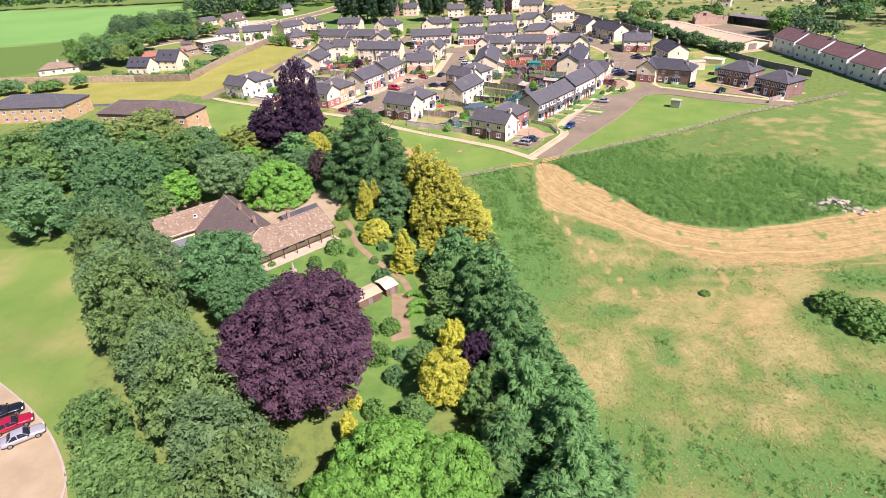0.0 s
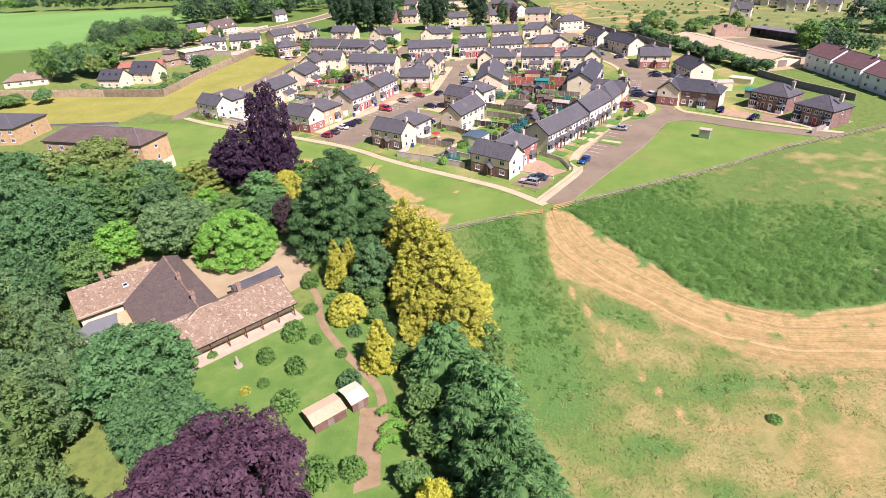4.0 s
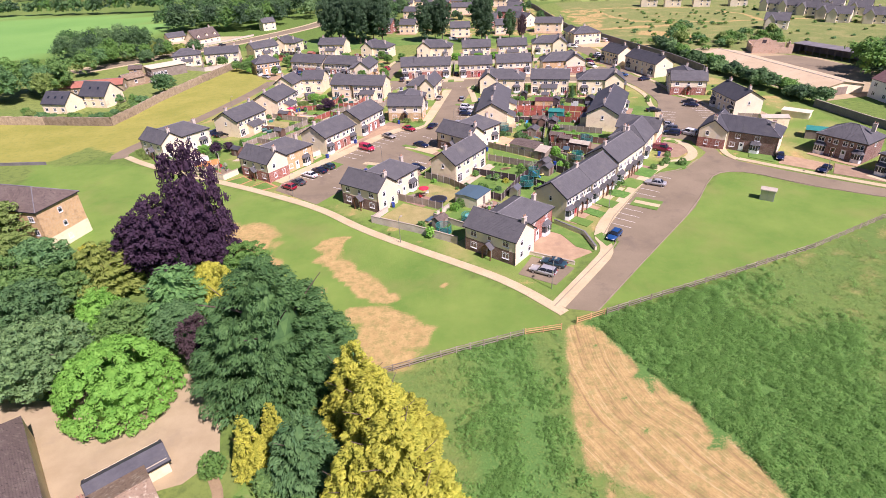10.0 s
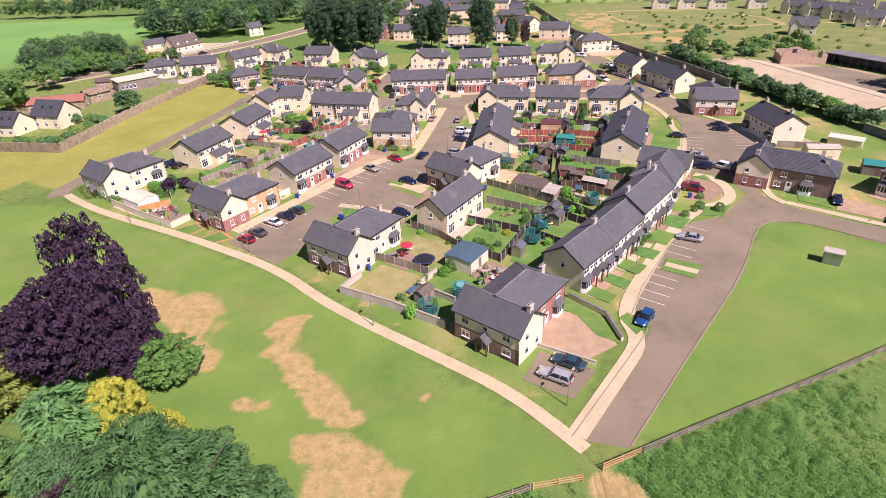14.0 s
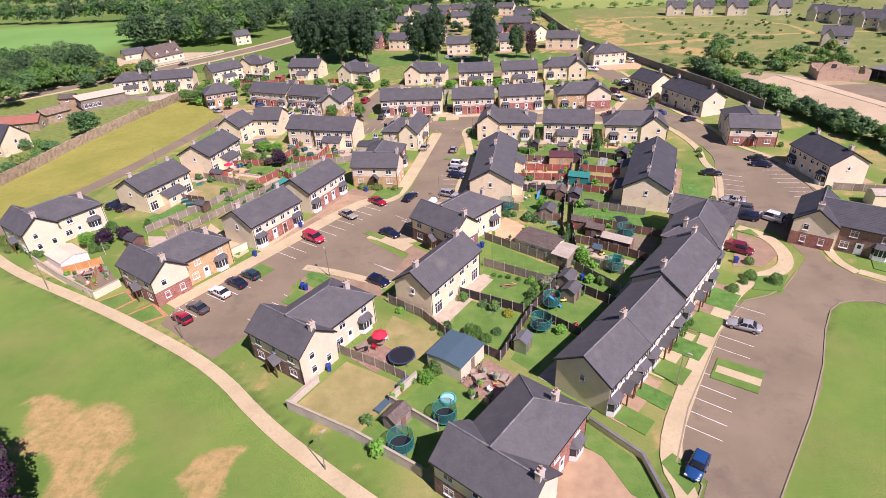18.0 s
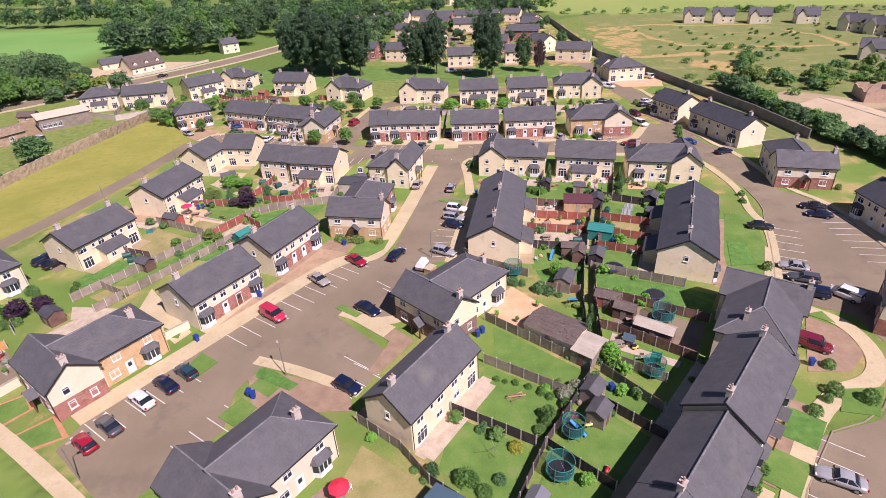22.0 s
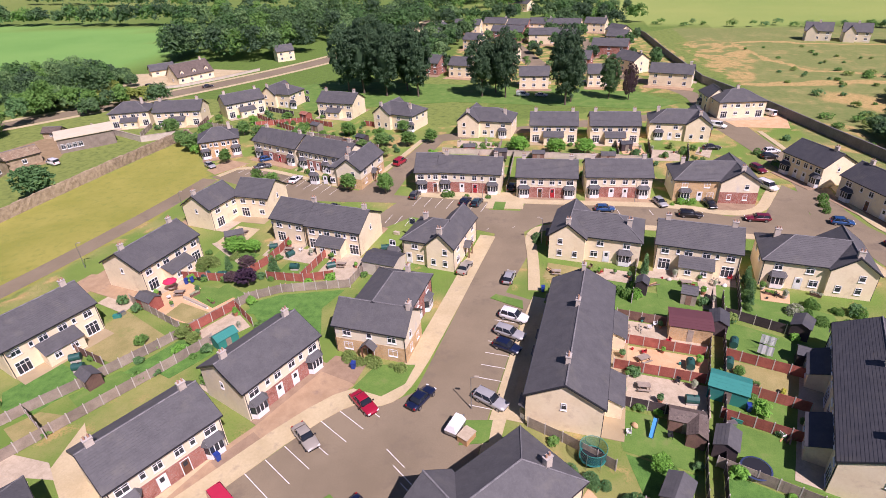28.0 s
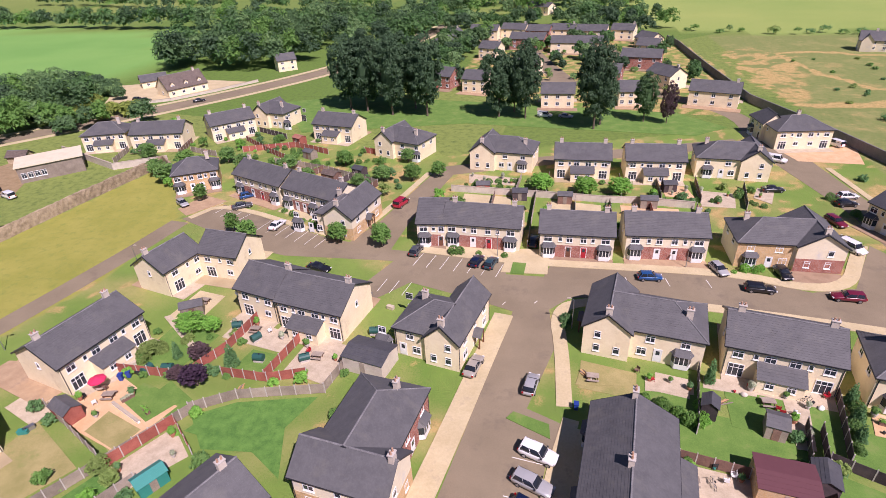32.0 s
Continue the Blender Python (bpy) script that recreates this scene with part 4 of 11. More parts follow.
def front_side(h, L, y, ang, flip, units, brick, rnd, porches=False):
    """The street side of a terrace along x: bays, doors, upper windows, brick ground floor."""
    lu = L / units
    for k in range(units):
        inner = 1 if k % 2 == 0 else -1
        xc = lu * (k + 0.5)
        X = lambda d: (xc + inner * d * lu) if not flip else L - (xc + inner * d * lu)
        bay(h, X(-0.22), y, ang)
        door(h, X(0.30), y, ang, rnd.choice((0, 0, 0, 1, 2)))
        if porches:
            porch(h, X(0.30), y, ang)
        window(h, X(-0.24), y, 3.15, 1.5, 1.15, ang)
        window(h, X(0.08), y, 3.3, 0.7, 1.0, ang)
        window(h, X(0.32), y, 3.15, 1.1, 1.15, ang)
    if brick:
        b = bmesh.new()
        s = -1 if ang == 0 else 1
        box(b, L * 0.18, L * 0.82, min(y, y + s * 0.04), max(y, y + s * 0.04), 0.0, 2.55)
        part("brickwork", b, brick, h, "brick ground-floor facing")


def rear_side(h, L, y, ang, flip, units, ext, mat, roof):
    lu = L / units
    for k in range(units):
        inner = 1 if k % 2 == 0 else -1
        xc = lu * (k + 0.5)
        X = lambda d: (xc + inner * d * lu) if not flip else L - (xc + inner * d * lu)
        patio_door(h, X(-0.22), y, ang)
        window(h, X(-0.24), y, 3.2, 1.3, 1.1, ang)
        window(h, X(0.06), y, 3.4, 0.6, 0.8, ang)
        window(h, X(0.30), y, 3.2, 1.3, 1.1, ang)
        if not ext:
            window(h, X(0.25), y, 1.0, 1.2, 1.0, ang)
    if ext:
        for k in range(units // 2):
            c = lu * (2 * k + 1)
            ox, oy = 0, y
            if ang == 180:
                lean_to(h, -c - 2.6, -c + 2.6, 2.2, 180, 0, y, mat, roof)
            else:
                lean_to(h, c - 2.6, c + 2.6, 2.2, 0, 0, y, mat, roof)


def pipe(h, x, y, z1):
    if h.location.y > 235:
        return
    b = bmesh.new()
    tube(b, (x, y, 0), (x, y, z1), 0.05, 0.05, 6)
    part("downpipe", b, FASCIA, h)


def dish_meshes():
    b = bmesh.new()
    n = 12
    rings = [[b.verts.new((r * math.cos(k * math.tau / n), d, r * math.sin(k * math.tau / n))) for k in range(n)] for r, d in ((0.10, -0.30), (0.27, -0.33), (0.38, -0.40))]
    for p, q in zip(rings, rings[1:]):
        for k in range(n):
            b.faces.new((p[k], p[(k + 1) % n], q[(k + 1) % n], q[k]))
    b.faces.new(rings[0])
    tube_start = b.verts[:]
    for v in tube_start:
        v.co.z += 0.1
    a = bmesh.new()
    tube(a, (0, 0, 0), (0, -0.32, 0.1), 0.025, 0.025, 6)
    return finish("satellite_dish", b, METAL), finish("bracket", a, METAL)


def dish(parent, x, y, z, ang):
    d, a = shared("dish", dish_meshes)
    ob = part("satellite_dish", d, None, parent, "small grey satellite dish", m=rot(ang, x, y, z))
    part("bracket", a, None, ob)


def terrace(p, ang, L, D, near="front", units=2, eave=5.0, rise=2.45, mat=None, roof=None, brick=None, ext=True, chim=(0.12, 0.88),
            hip=(False, False), label="", seed=0, gable_window=True, cat="house", far_plain=False):
    """A gabled block of houses. p: the corner at the start of its visible eave, which runs in the direction ang, the body to its left."""
    mat, roof = mat or CREAM, roof or SLATE
    rnd = random.Random(seed)
    label = label or "two-storey house block with cream render and grey slate gable roof"
    h = thing("house", label, cat, rot(ang, *p), "houses of the estate")
    x0, x1, y0, y1 = 0.3, L - 0.3, 0.3, D - 0.3
    w = bmesh.new()
    walls(w, x0, x1, y0, y1, eave, rise, not hip[0], not hip[1])
    part("wall", w, mat, h)
    r, c, f = wing_roof(x0, x1, D / 2, D / 2 - 0.3, eave, rise, *hip)
    part("roof", r, roof, h)
    part("ridge_cap", c, RIDGE, h)
    part("fascia", f, FASCIA, h)
    wx, wy = h.location.x, h.location.y
    ca, sa = math.cos(radians(ang)), math.sin(radians(ang))
    plot = lambda *q: [(wx + ca * a - sa * b, wy + sa * a + ca * b) for a, b in q]
    ya, yb = ((-2.2, 0.4), (D - 0.4, D + 2.4)) if near == "front" else ((D - 0.4, D + 2.2), (-2.4, 0.4))
    APRONS.append((plot((0.2, ya[0]), (L - 0.2, ya[0]), (L - 0.2, ya[1]), (0.2, ya[1])), seed % 3, True))
    APRONS.append((plot((0.4, yb[0]), (L - 0.4, yb[0]), (L - 0.4, yb[1]), (0.4, yb[1])), seed % 3, False))
    for k, q in enumerate(chim):
        chimney(h, L * q, D / 2 + 0.15, eave + rise - 0.1)
    fy, ry = (y0, y1) if near == "front" else (y1, y0)
    fa, ra = (0, 180) if near == "front" else (180, 0)
    front_side(h, L, fy, fa, fa == 180, units, brick, rnd, 12 <= seed <= 14)
    if not far_plain and seed % 3:
        dish(h, x1 - 0.6 if seed % 2 else x0 + 0.6, ry, eave - 0.9, ra)
    if not far_plain:
        rear_side(h, L, ry, ra, ra == 180, units, ext, mat, roof)
    if gable_window:
        window(h, x0, D * 0.5, 3.4, 0.7, 1.0, -90)
        window(h, x1, D * 0.5, 3.4, 0.7, 1.0, 90)
    for x in (x0 + 0.15, x1 - 0.15):
        pipe(h, x, y0 - 0.06, eave - 0.1)
        pipe(h, x, y1 + 0.06, eave - 0.1)
    return h


def corner_house(p, ang, mat=None, roof=None, brick=None, la=11.0, wa=6.8, b0=0.9, b1=9.6, bd=16.0, eave=5.0, gside=1, label="", dcol=2, seed=0, brick2=None, gable_brick=True):
    """A pair with a gabled street wing (its porch side along ang from p) and a hipped wing behind it."""
    mat, roof = mat or CREAM, roof or SLATE
    label = label or "L-shaped two-storey corner house with cream render and grey slate roof"
    h = thing("house", label, "house", rot(ang, *p), "houses of the estate")
    x0, x1, y0, y1 = 0.3, la - 0.3, 0.3, wa - 0.3
    w = bmesh.new()
    walls(w, x0, x1, y0, y1, eave, 2.35)
    part("wall", w, mat, h)
    r, c, f = wing_roof(x0, x1, wa / 2, wa / 2 - 0.3, eave, 2.35)
    part("roof", r, roof, h)
    part("ridge_cap", c, RIDGE, h)
    part("fascia", f, FASCIA, h)
    half = (b1 - b0) / 2
    M = Matrix.Translation(((b0 + b1) / 2, 0, 0)) @ Matrix.Rotation(radians(90), 4, "Z")
    w = bmesh.new()
    walls(w, wa / 2 + 0.5, bd - 0.3, -half, half, eave - 0.02, 0, False, False, M)
    part("wall", w, mat, h)
    r, c, f = wing_roof(wa / 2 + 0.2, bd - 0.3, 0, half, eave - 0.02, 2.5, False, True, M)
    part("roof", r, roof, h)
    part("ridge_cap", c, RIDGE, h)
    part("fascia", f, FASCIA, h)
    end = x1 if gside > 0 else x0
    chimney(h, end - gside * 0.35, wa / 2, eave + 2.2, 90)
    chimney(h, (b0 + b1) / 2 + 1.5, bd - 2.6, eave + 1.6, 90)
    # porch side
    porch(h, la * 0.5, y0, 0)
    door(h, la * 0.5, y0, 0, dcol)
    for q in (0.2, 0.8):
        window(h, la * q, y0, 3.2, 1.3, 1.1, 0)
        window(h, la * q, y0, 0.9, 1.4, 1.2, 0)
    window(h, la * 0.5, y0, 3.4, 0.8, 0.9, 0)
    for s, x in ((-90, x0), (90, x1)):
        window(h, x, wa * 0.33, 3.2, 0.9, 1.1, s)
        window(h, x, wa * 0.33, 0.9, 0.9, 1.2, s)
        window(h, x, wa * 0.72, 0.9, 0.9, 1.2, s)
    for s, x in ((-90, b0), (90, b1)):
        window(h, x, wa + 2.2, 3.2, 1.2, 1.1, s)
        window(h, x, wa + 6.6, 3.2, 1.2, 1.1, s)
        if (s > 0) == (gside > 0):
            bay(h, x, wa + 6.4, s)
            door(h, x, wa + 3.4, s, 0)
            window(h, x, wa + 1.3, 0.9, 1.3, 1.2, s)
        else:
            patio_door(h, x, wa + 6.0, s)
            window(h, x, wa + 2.2, 0.9, 1.2, 1.1, s)
    window(h, (b0 + b1) / 2 + 1.8, bd - 0.3, 3.2, 1.2, 1.1, 180)
    window(h, (b0 + b1) / 2 - 1.8, bd - 0.3, 3.2, 1.2, 1.1, 180)
    if brick:
        b = bmesh.new()
        box(b, x0 - 0.03, x1 + 0.03, y0 - 0.035, y0 - 0.001, 0, 2.55)
        if gable_brick:
            box(b, min(end, end + gside * 0.035), max(end, end + gside * 0.035), y0 - 0.03, y1, 0, 2.55)
        part("brickwork", b, brick, h, "brick ground-floor facing")
    if brick2:
        b = bmesh.new()
        e = b1 if gside > 0 else b0 - 0.035
        box(b, e, e + 0.035, wa + 0.1, bd - 0.3, 0, 4.85)
        part("brickwork", b, brick2, h, "brick street facing")
    for x, y in ((x0 + 0.1, y0 - 0.06), (x1 - 0.1, y0 - 0.06), (b1 + 0.06, bd - 0.5), (b0 - 0.06, bd - 0.5)):
        pipe(h, x, y, eave - 0.1)
    return h


APRONS = []
# terraces and pairs round the parking court
terrace((-30.8, 167.5), 60, 13.3, 9.2, "front", brick=BRICK, mat=WHITE, label="white-rendered house pair with red brick ground floor, bay windows", seed=1)
terrace((-23.4, 182.2), 65, 13.2, 9.2, "front", brick=BRICK, mat=WHITE, label="white-rendered house pair with red brick ground floor, bay windows", seed=2)
terrace((3.6, 144.9), 57, 14.6, 7.4, "rear", mat=CREAM, ext=False, label="cream-rendered house pair with slate gable roof beside back gardens", seed=3)
terrace((-60.5, 185.3), 68, 13.6, 9.4, "rear", seed=4)
terrace((-54.5, 206.8), 77, 13.8, 9.6, "rear", seed=5)
terrace((-55.2, 230.1), 76, 9.0, 8.0, "rear", units=1, ext=False, chim=(0.1,), seed=6)
terrace((-54.0, 237.3), -6, 8.6, 8.4, "rear", units=1, ext=False, chim=(), seed=7)
terrace((-41.2, 227.7), -14, 8.4, 9.4, "rear", units=1, ext=False, chim=(0.95,), seed=8)
terrace((-33.0, 225.2), -11, 12.0, 9.6, "rear", chim=(0.9,), seed=9)
terrace((19.0, 185.0), 82, 25.6, 9.4, "rear", units=4, chim=(0.16, 0.62, 0.98), label="long cream-rendered terrace with a plain slate gable roof", seed=10)
terrace((49.3, 177.6), 69, 25.0, 9.4, "front", units=4, roof=SLATE_DARK, chim=(0.12, 0.6), label="long cream-rendered terrace with dark slate gable roof beside a car park", seed=11)
terrace((25.2, 125.1), 48, 10.0, 7.9, "front", units=2, mat=WHITE, ext=False, chim=(0.97,), seed=12, label="terrace houses with cream render and slate roof stepping up the street")
terrace((31.9, 132.6), 50, 11.6, 7.9, "front", units=2, mat=WHITE, ext=False, chim=(), seed=13, label="terrace houses with cream render and slate roof stepping up the street")
terrace((39.4, 141.7), 51, 15.0, 8.4, "front", units=2, mat=WHITE, eave=5.6, rise=2.6, ext=False, chim=(0.1, 0.92), seed=14, label="taller terrace houses with cream render and slate roof")
terrace((30.3, 223.8), -11, 13.6, 9.2, "rear", seed=15)
terrace((-12.5, 253.2), -3, 15.0, 8.6, "front", brick=BRICK, mat=WHITE, seed=16)
terrace((5.6, 251.3), 0, 13.5, 9.0, "front", brick=BRICK, mat=WHITE, seed=17)
terrace((20.6, 252.2), 2, 14.3, 9.0, "front", brick=BRICK, mat=WHITE, seed=18)
terrace((7.6, 288.3), 0, 13.3, 9.0, "rear", seed=19)
terrace((23.8, 288.4), 1, 13.6, 9.0, "rear", seed=20)
terrace((-67.2, 272.9), -23, 16.6, 8.8, "front", brick=BRICK, mat=WHITE, seed=21)
terrace((-51.4, 266.2), -22, 16.5, 8.8, "front", units=3, brick=BRICK, mat=WHITE, seed=22)
terrace((-81.5, 269.8), 30, 11.0, 8.5, "front", hip=(True, True), mat=BUFF, chim=(0.8,), units=2, seed=23, label="buff brick house with a hipped slate roof")
terrace((-129.8, 296.0), 20, 13.0, 9.0, "rear", hip=(True, True), chim=(0.8,), seed=24)
terrace((-115.0, 298.1), 12, 16.0, 9.0, "rear", seed=25)
terrace((-93.9, 307.3), 45, 14.0, 9.0, "rear", seed=26)
terrace((-63.5, 312.0), -12, 14.0, 9.0, "rear", seed=27)
terrace((83.8, 201.5), -85, 14.0, 9.0, "front", roof=SLATE_DARK, seed=28, mat=WHITE)
terrace((72.1, 256.8), -71, 19.5, 8.4, "front", units=2, roof=SLATE_DARK, mat=WHITE, seed=29)
# corner pairs
corner_house((-21.7, 137.2), -34, brick=BROWNBRICK, gable_brick=False, mat=WHITE, seed=1, label="white-rendered L-shaped corner house with brick ground floor and slate roof")
corner_house((-50.3, 155.7), -34, brick=BRICK, mat=WHITE, brick2=BUFF, seed=2, label="L-shaped corner house with white render, red and buff brick")
corner_house((4.6, 115.6), -38, brick=BROWNBRICK, gable_brick=False, mat=WHITE, brick2=BRICK, seed=3, la=11.4, label="white corner house with brown brick ground floor and timber porch")
corner_house((-1.6, 170.2), -42, mat=CREAM, brick=BROWNBRICK, seed=4, la=11.6, label="L-shaped corner house with cream render and slate roof")
corner_house((-17.4, 196.5), -8, mat=WHITE, brick=BUFF, brick2=BRICK, seed=5, la=11.3, label="white corner house with buff brick ground floor and a porch")
corner_house((-84.0, 173.2), -34, mat=WHITE, seed=6, label="white-rendered L-shaped house with a slate roof beside a path")
corner_house((58.5, 168.6), 148, mat=CREAM, brick=BRICK, gside=-1, seed=7, label="corner house with cream render, brick front and hipped slate roof")
corner_house((14.4, 236.3), 260, mat=CREAM, seed=8)
corner_house((61.5, 216.8), 80, mat=CREAM, gside=-1, seed=9)
corner_house((55.6, 251.2), 90, mat=WHITE, brick=BRICK, brick2=BUFF, gside=-1, seed=10, bd=17.0, wa=8.0, label="corner house with red brick gable and hipped slate roof")
corner_house((-11.8, 303.0), 262, mat=CREAM, seed=11)
corner_house((55.5, 289.8), 85, mat=CREAM, gside=-1, seed=12)
corner_house((-3.2, 218.9), 78, mat=CREAM, gside=-1, wa=5.6, la=13.0, bd=10.5, seed=13)
corner_house((75.7, 214.4), -12, mat=WHITE, brick=BRICK, la=11.8, dcol=1, seed=14, label="white-rendered house with red brick ground floor and red door")
corner_house((72.0, 174.0), 235, mat=WHITE, brick=BRICK, brick2=BROWNBRICK, seed=15, bd=18.5, wa=7.0, gside=1, roof=SLATE_DARK, label="corner house with brown brick, white gable and dark slate roof")

# ---- trees ----
def leaf_arrays(rng, P, N, size, aspect=1.7, along=None):
    """Pointed leaves, or small sprays of them, at the points P looking along N; along: the way that they grow, if they have one."""
    n = len(P)
    N = N / (np.linalg.norm(N, axis=1, keepdims=True) + 1e-9)
    if along is None:
        t = np.cross(N, rng.normal(size=(n, 3)))
    else:
        t = along + rng.normal(size=(n, 3)) * 0.35
        t = t - N * (t * N).sum(1, keepdims=True)
    t /= np.linalg.norm(t, axis=1, keepdims=True) + 1e-9
    u = np.cross(N, t)
    s = size[:, None]
    v = np.stack([P - t * s * aspect * 0.5, P - u * s * 0.6, P + t * s * aspect * 0.5 + u * s * 0.5], 1)
    return v.reshape(-1, 3)


def leaf_mesh(name, verts, mat, k=3):
    n = len(verts) // k
    me = bpy.data.meshes.new(name)
    me.vertices.add(k * n)
    me.vertices.foreach_set("co", verts.astype(np.float32).ravel())
    me.loops.add(k * n)
    me.loops.foreach_set("vertex_index", np.arange(k * n, dtype=np.int32))
    me.polygons.add(n)
    me.polygons.foreach_set("loop_start", np.arange(0, k * n, k, dtype=np.int32))
    me.update(calc_edges=True)
    me.materials.append(mat)
    return me


def unit(rng, n):
    d = rng.normal(size=(n, 3))
    return d / np.linalg.norm(d, axis=1, keepdims=True)


def lobes_leaves(rng, C, R, count, size, flat=1.0, up=0.35, jitter=0.32, aspect=1.7, out=None):
    """Leaves over the skins of many lobes."""
    k = rng.choice(len(C), count, p=R**2 / (R**2).sum())
    d = unit(rng, count)
    d[:, 2] = np.where(d[:, 2] < -0.25, -d[:, 2], d[:, 2])
    rad = R[k] * np.where(rng.uniform(0, 1, count) < 0.8, rng.uniform(0.78, 1.05, count), rng.uniform(0.9, 1.35, count))
    off = d * rad[:, None]
    off[:, 2] *= flat
    N = d + np.array([0, 0, up]) + rng.normal(size=(count, 3)) * jitter
    return leaf_arrays(rng, C[k] + off, N, size * rng.uniform(0.6, 1.3, count), aspect, None if out is None else out[k])


def bulge(seed, amount):
    """An uneven swelling of a crown, by direction."""
    rng = np.random.default_rng(seed + 500)
    k, ph, am = rng.normal(size=(7, 3)) * 2.6, rng.uniform(0, math.tau, 7), rng.uniform(0.3, 1, 7)
    return lambda d: 1 + amount * (np.cos(d @ k.T + ph) * am).sum(1) / 2.2


def inner(profile, sw, rings=9, n=14):
    """The dense inside of a crown, in coarse leaf-coloured facets; profile gives radius and height from 0 to 1."""
    v = []
    def at(i, k):
        rad, z = profile(i / rings)
        a = k * math.tau / n
        return np.array([math.cos(a) * rad, math.sin(a) * rad, z]) * np.array([sw, sw, 1])
    for i in range(rings):
        for k in range(n):
            v += [at(i, k), at(i, k + 1), at(i + 1, k + 1), at(i, k), at(i + 1, k + 1), at(i + 1, k)]
    return np.array(v)


def crown(kind, seed, r, h, count, size):
    """Leaf quads of one crown, for a tree of height h and spread r."""
    rng = np.random.default_rng(seed)
    if kind in ("broad", "big", "airy", "tall", "dome"):
        mid, half, low, lump, n = {"broad": (0.54, 0.46, -0.75, 0.15, 250), "airy": (0.52, 0.48, -0.85, 0.19, 300), "big": (0.54, 0.46, -0.75, 0.13, 680), "tall": (0.53, 0.47, -0.96, 0.15, 170), "dome": (0.16, 0.82, -0.15, 0.05, 330)}[kind]
        d = unit(rng, n * 2)
        d = d[d[:, 2] > low][:n]
        w = bulge(seed, lump)(d)[:, None] * rng.uniform(*((0.72, 1.02) if kind != "dome" else (0.92, 1.0)), (len(d), 1))
        C = d * np.array([r * 0.88, r * 0.88, h * half * 0.93]) * w + [0, 0, h * mid]
        small = {"broad": 0.085, "big": 0.055, "airy": 0.075, "tall": 0.11, "dome": 0.06}[kind]
        R = r * rng.uniform(small, small * 2.0, len(d))
        flat, up, jit = {"broad": (0.75, 0.25, 0.32), "big": (0.75, 0.25, 0.35), "airy": (1.1, 0.15, 0.5), "tall": (0.8, 0.35, 0.5), "dome": (0.8, 0.2, 0.25)}[kind]
        leaf = lobes_leaves(rng, C, R, count, size, flat, up, jit)
        def prof(s):
            e = -math.pi / 2 * 0.8 + s * math.pi * 0.9
            return r * 0.50 * max(0.02, math.cos(e)), max(0.02 * h, h * mid + h * half * 0.54 * math.sin(e))
        return np.concatenate([leaf, inner(prof, 1.0)])
    if kind == "cone":
        n = 600
        z = 1.0 - np.sqrt(rng.uniform(0, 1, n)) * 0.97
        a = rng.uniform(0, math.tau, n)
        w = np.clip(1.02 * (1 - z) ** 0.6, 0.05, 1) * rng.uniform(0.66, 1.05, n) * (1 + 0.14 * np.sin(a * 3 + z * 9))
        C = np.stack([np.cos(a) * r * w * 0.9, np.sin(a) * r * w * 0.9, h * (0.03 + 0.94 * z) - 0.02 * h * w], 1)
        way = np.stack([np.cos(a), np.sin(a), np.full(n, 0.25)], 1)
        leaf = lobes_leaves(rng, C, r * rng.uniform(0.065, 0.13, n) * (0.7 + 0.45 * (1 - z)), count, size, 0.75, 0.35, 0.4, 2.1, way)
        return np.concatenate([leaf, inner(lambda s: (r * 0.34 * max(0.02, (1 - s) ** 0.6), 0.03 * h + 0.74 * h * s), 1.0)])
    # layered: limbs reaching out in drooping plates, as on cedars and cypresses
    n = 300 if r < 6 else 620
    z = 1.0 - np.sqrt(rng.uniform(0, 1, n)) * 0.98
    a = rng.uniform(0, math.tau, n)
    w = np.sin(np.clip(0.12 + 0.88 * (1 - z), 0, 1) * math.pi / 2) * rng.uniform(0.62, 1.12, n)
    C = np.stack([np.cos(a) * r * w * 0.9, np.sin(a) * r * w * 0.9, h * (0.08 + 0.88 * z) - 0.06 * h * w * rng.uniform(0, 1, n)], 1)
    way = np.stack([np.cos(a), np.sin(a), np.full(n, -0.3)], 1)
    leaf = lobes_leaves(rng, C, r * rng.uniform(0.085, 0.17, n) * (1.0 if r < 6 else 0.7), count, size * 0.75, 0.5, 0.4, 0.4, 2.9, way)
    return np.concatenate([leaf, inner(lambda s: (r * 0.50 * max(0.02, math.sin((0.12 + 0.88 * (1 - s)) * math.pi / 2)), 0.06 * h + 0.78 * h * s), 1.0)])


def trunk(h, r, spread, seed, limbs=7):
    rnd = random.Random(seed)
    bm = bmesh.new()
    top = Vector((rnd.uniform(-0.3, 0.3), rnd.uniform(-0.3, 0.3), h * 0.62))
    mid = top * 0.5 + Vector((rnd.uniform(-0.2, 0.2), 0, 0))
    tube(bm, (0, 0, -0.3), mid, r, r * 0.75, 9)
    tube(bm, mid, top, r * 0.75, r * 0.4, 9)
    for k in range(limbs):
        a = k * math.tau / limbs + rnd.uniform(-0.3, 0.3)
        s = mid.lerp(top, rnd.uniform(0.0, 0.9))
        e = Vector((math.cos(a) * spread * 0.7, math.sin(a) * spread * 0.7, h * rnd.uniform(0.5, 0.82)))
        tube(bm, s, s.lerp(e, 0.55) + Vector((0, 0, 0.25)), r * 0.36, r * 0.2, 6)
        tube(bm, s.lerp(e, 0.55) + Vector((0, 0, 0.25)), e, r * 0.2, r * 0.06, 6)
    return bm


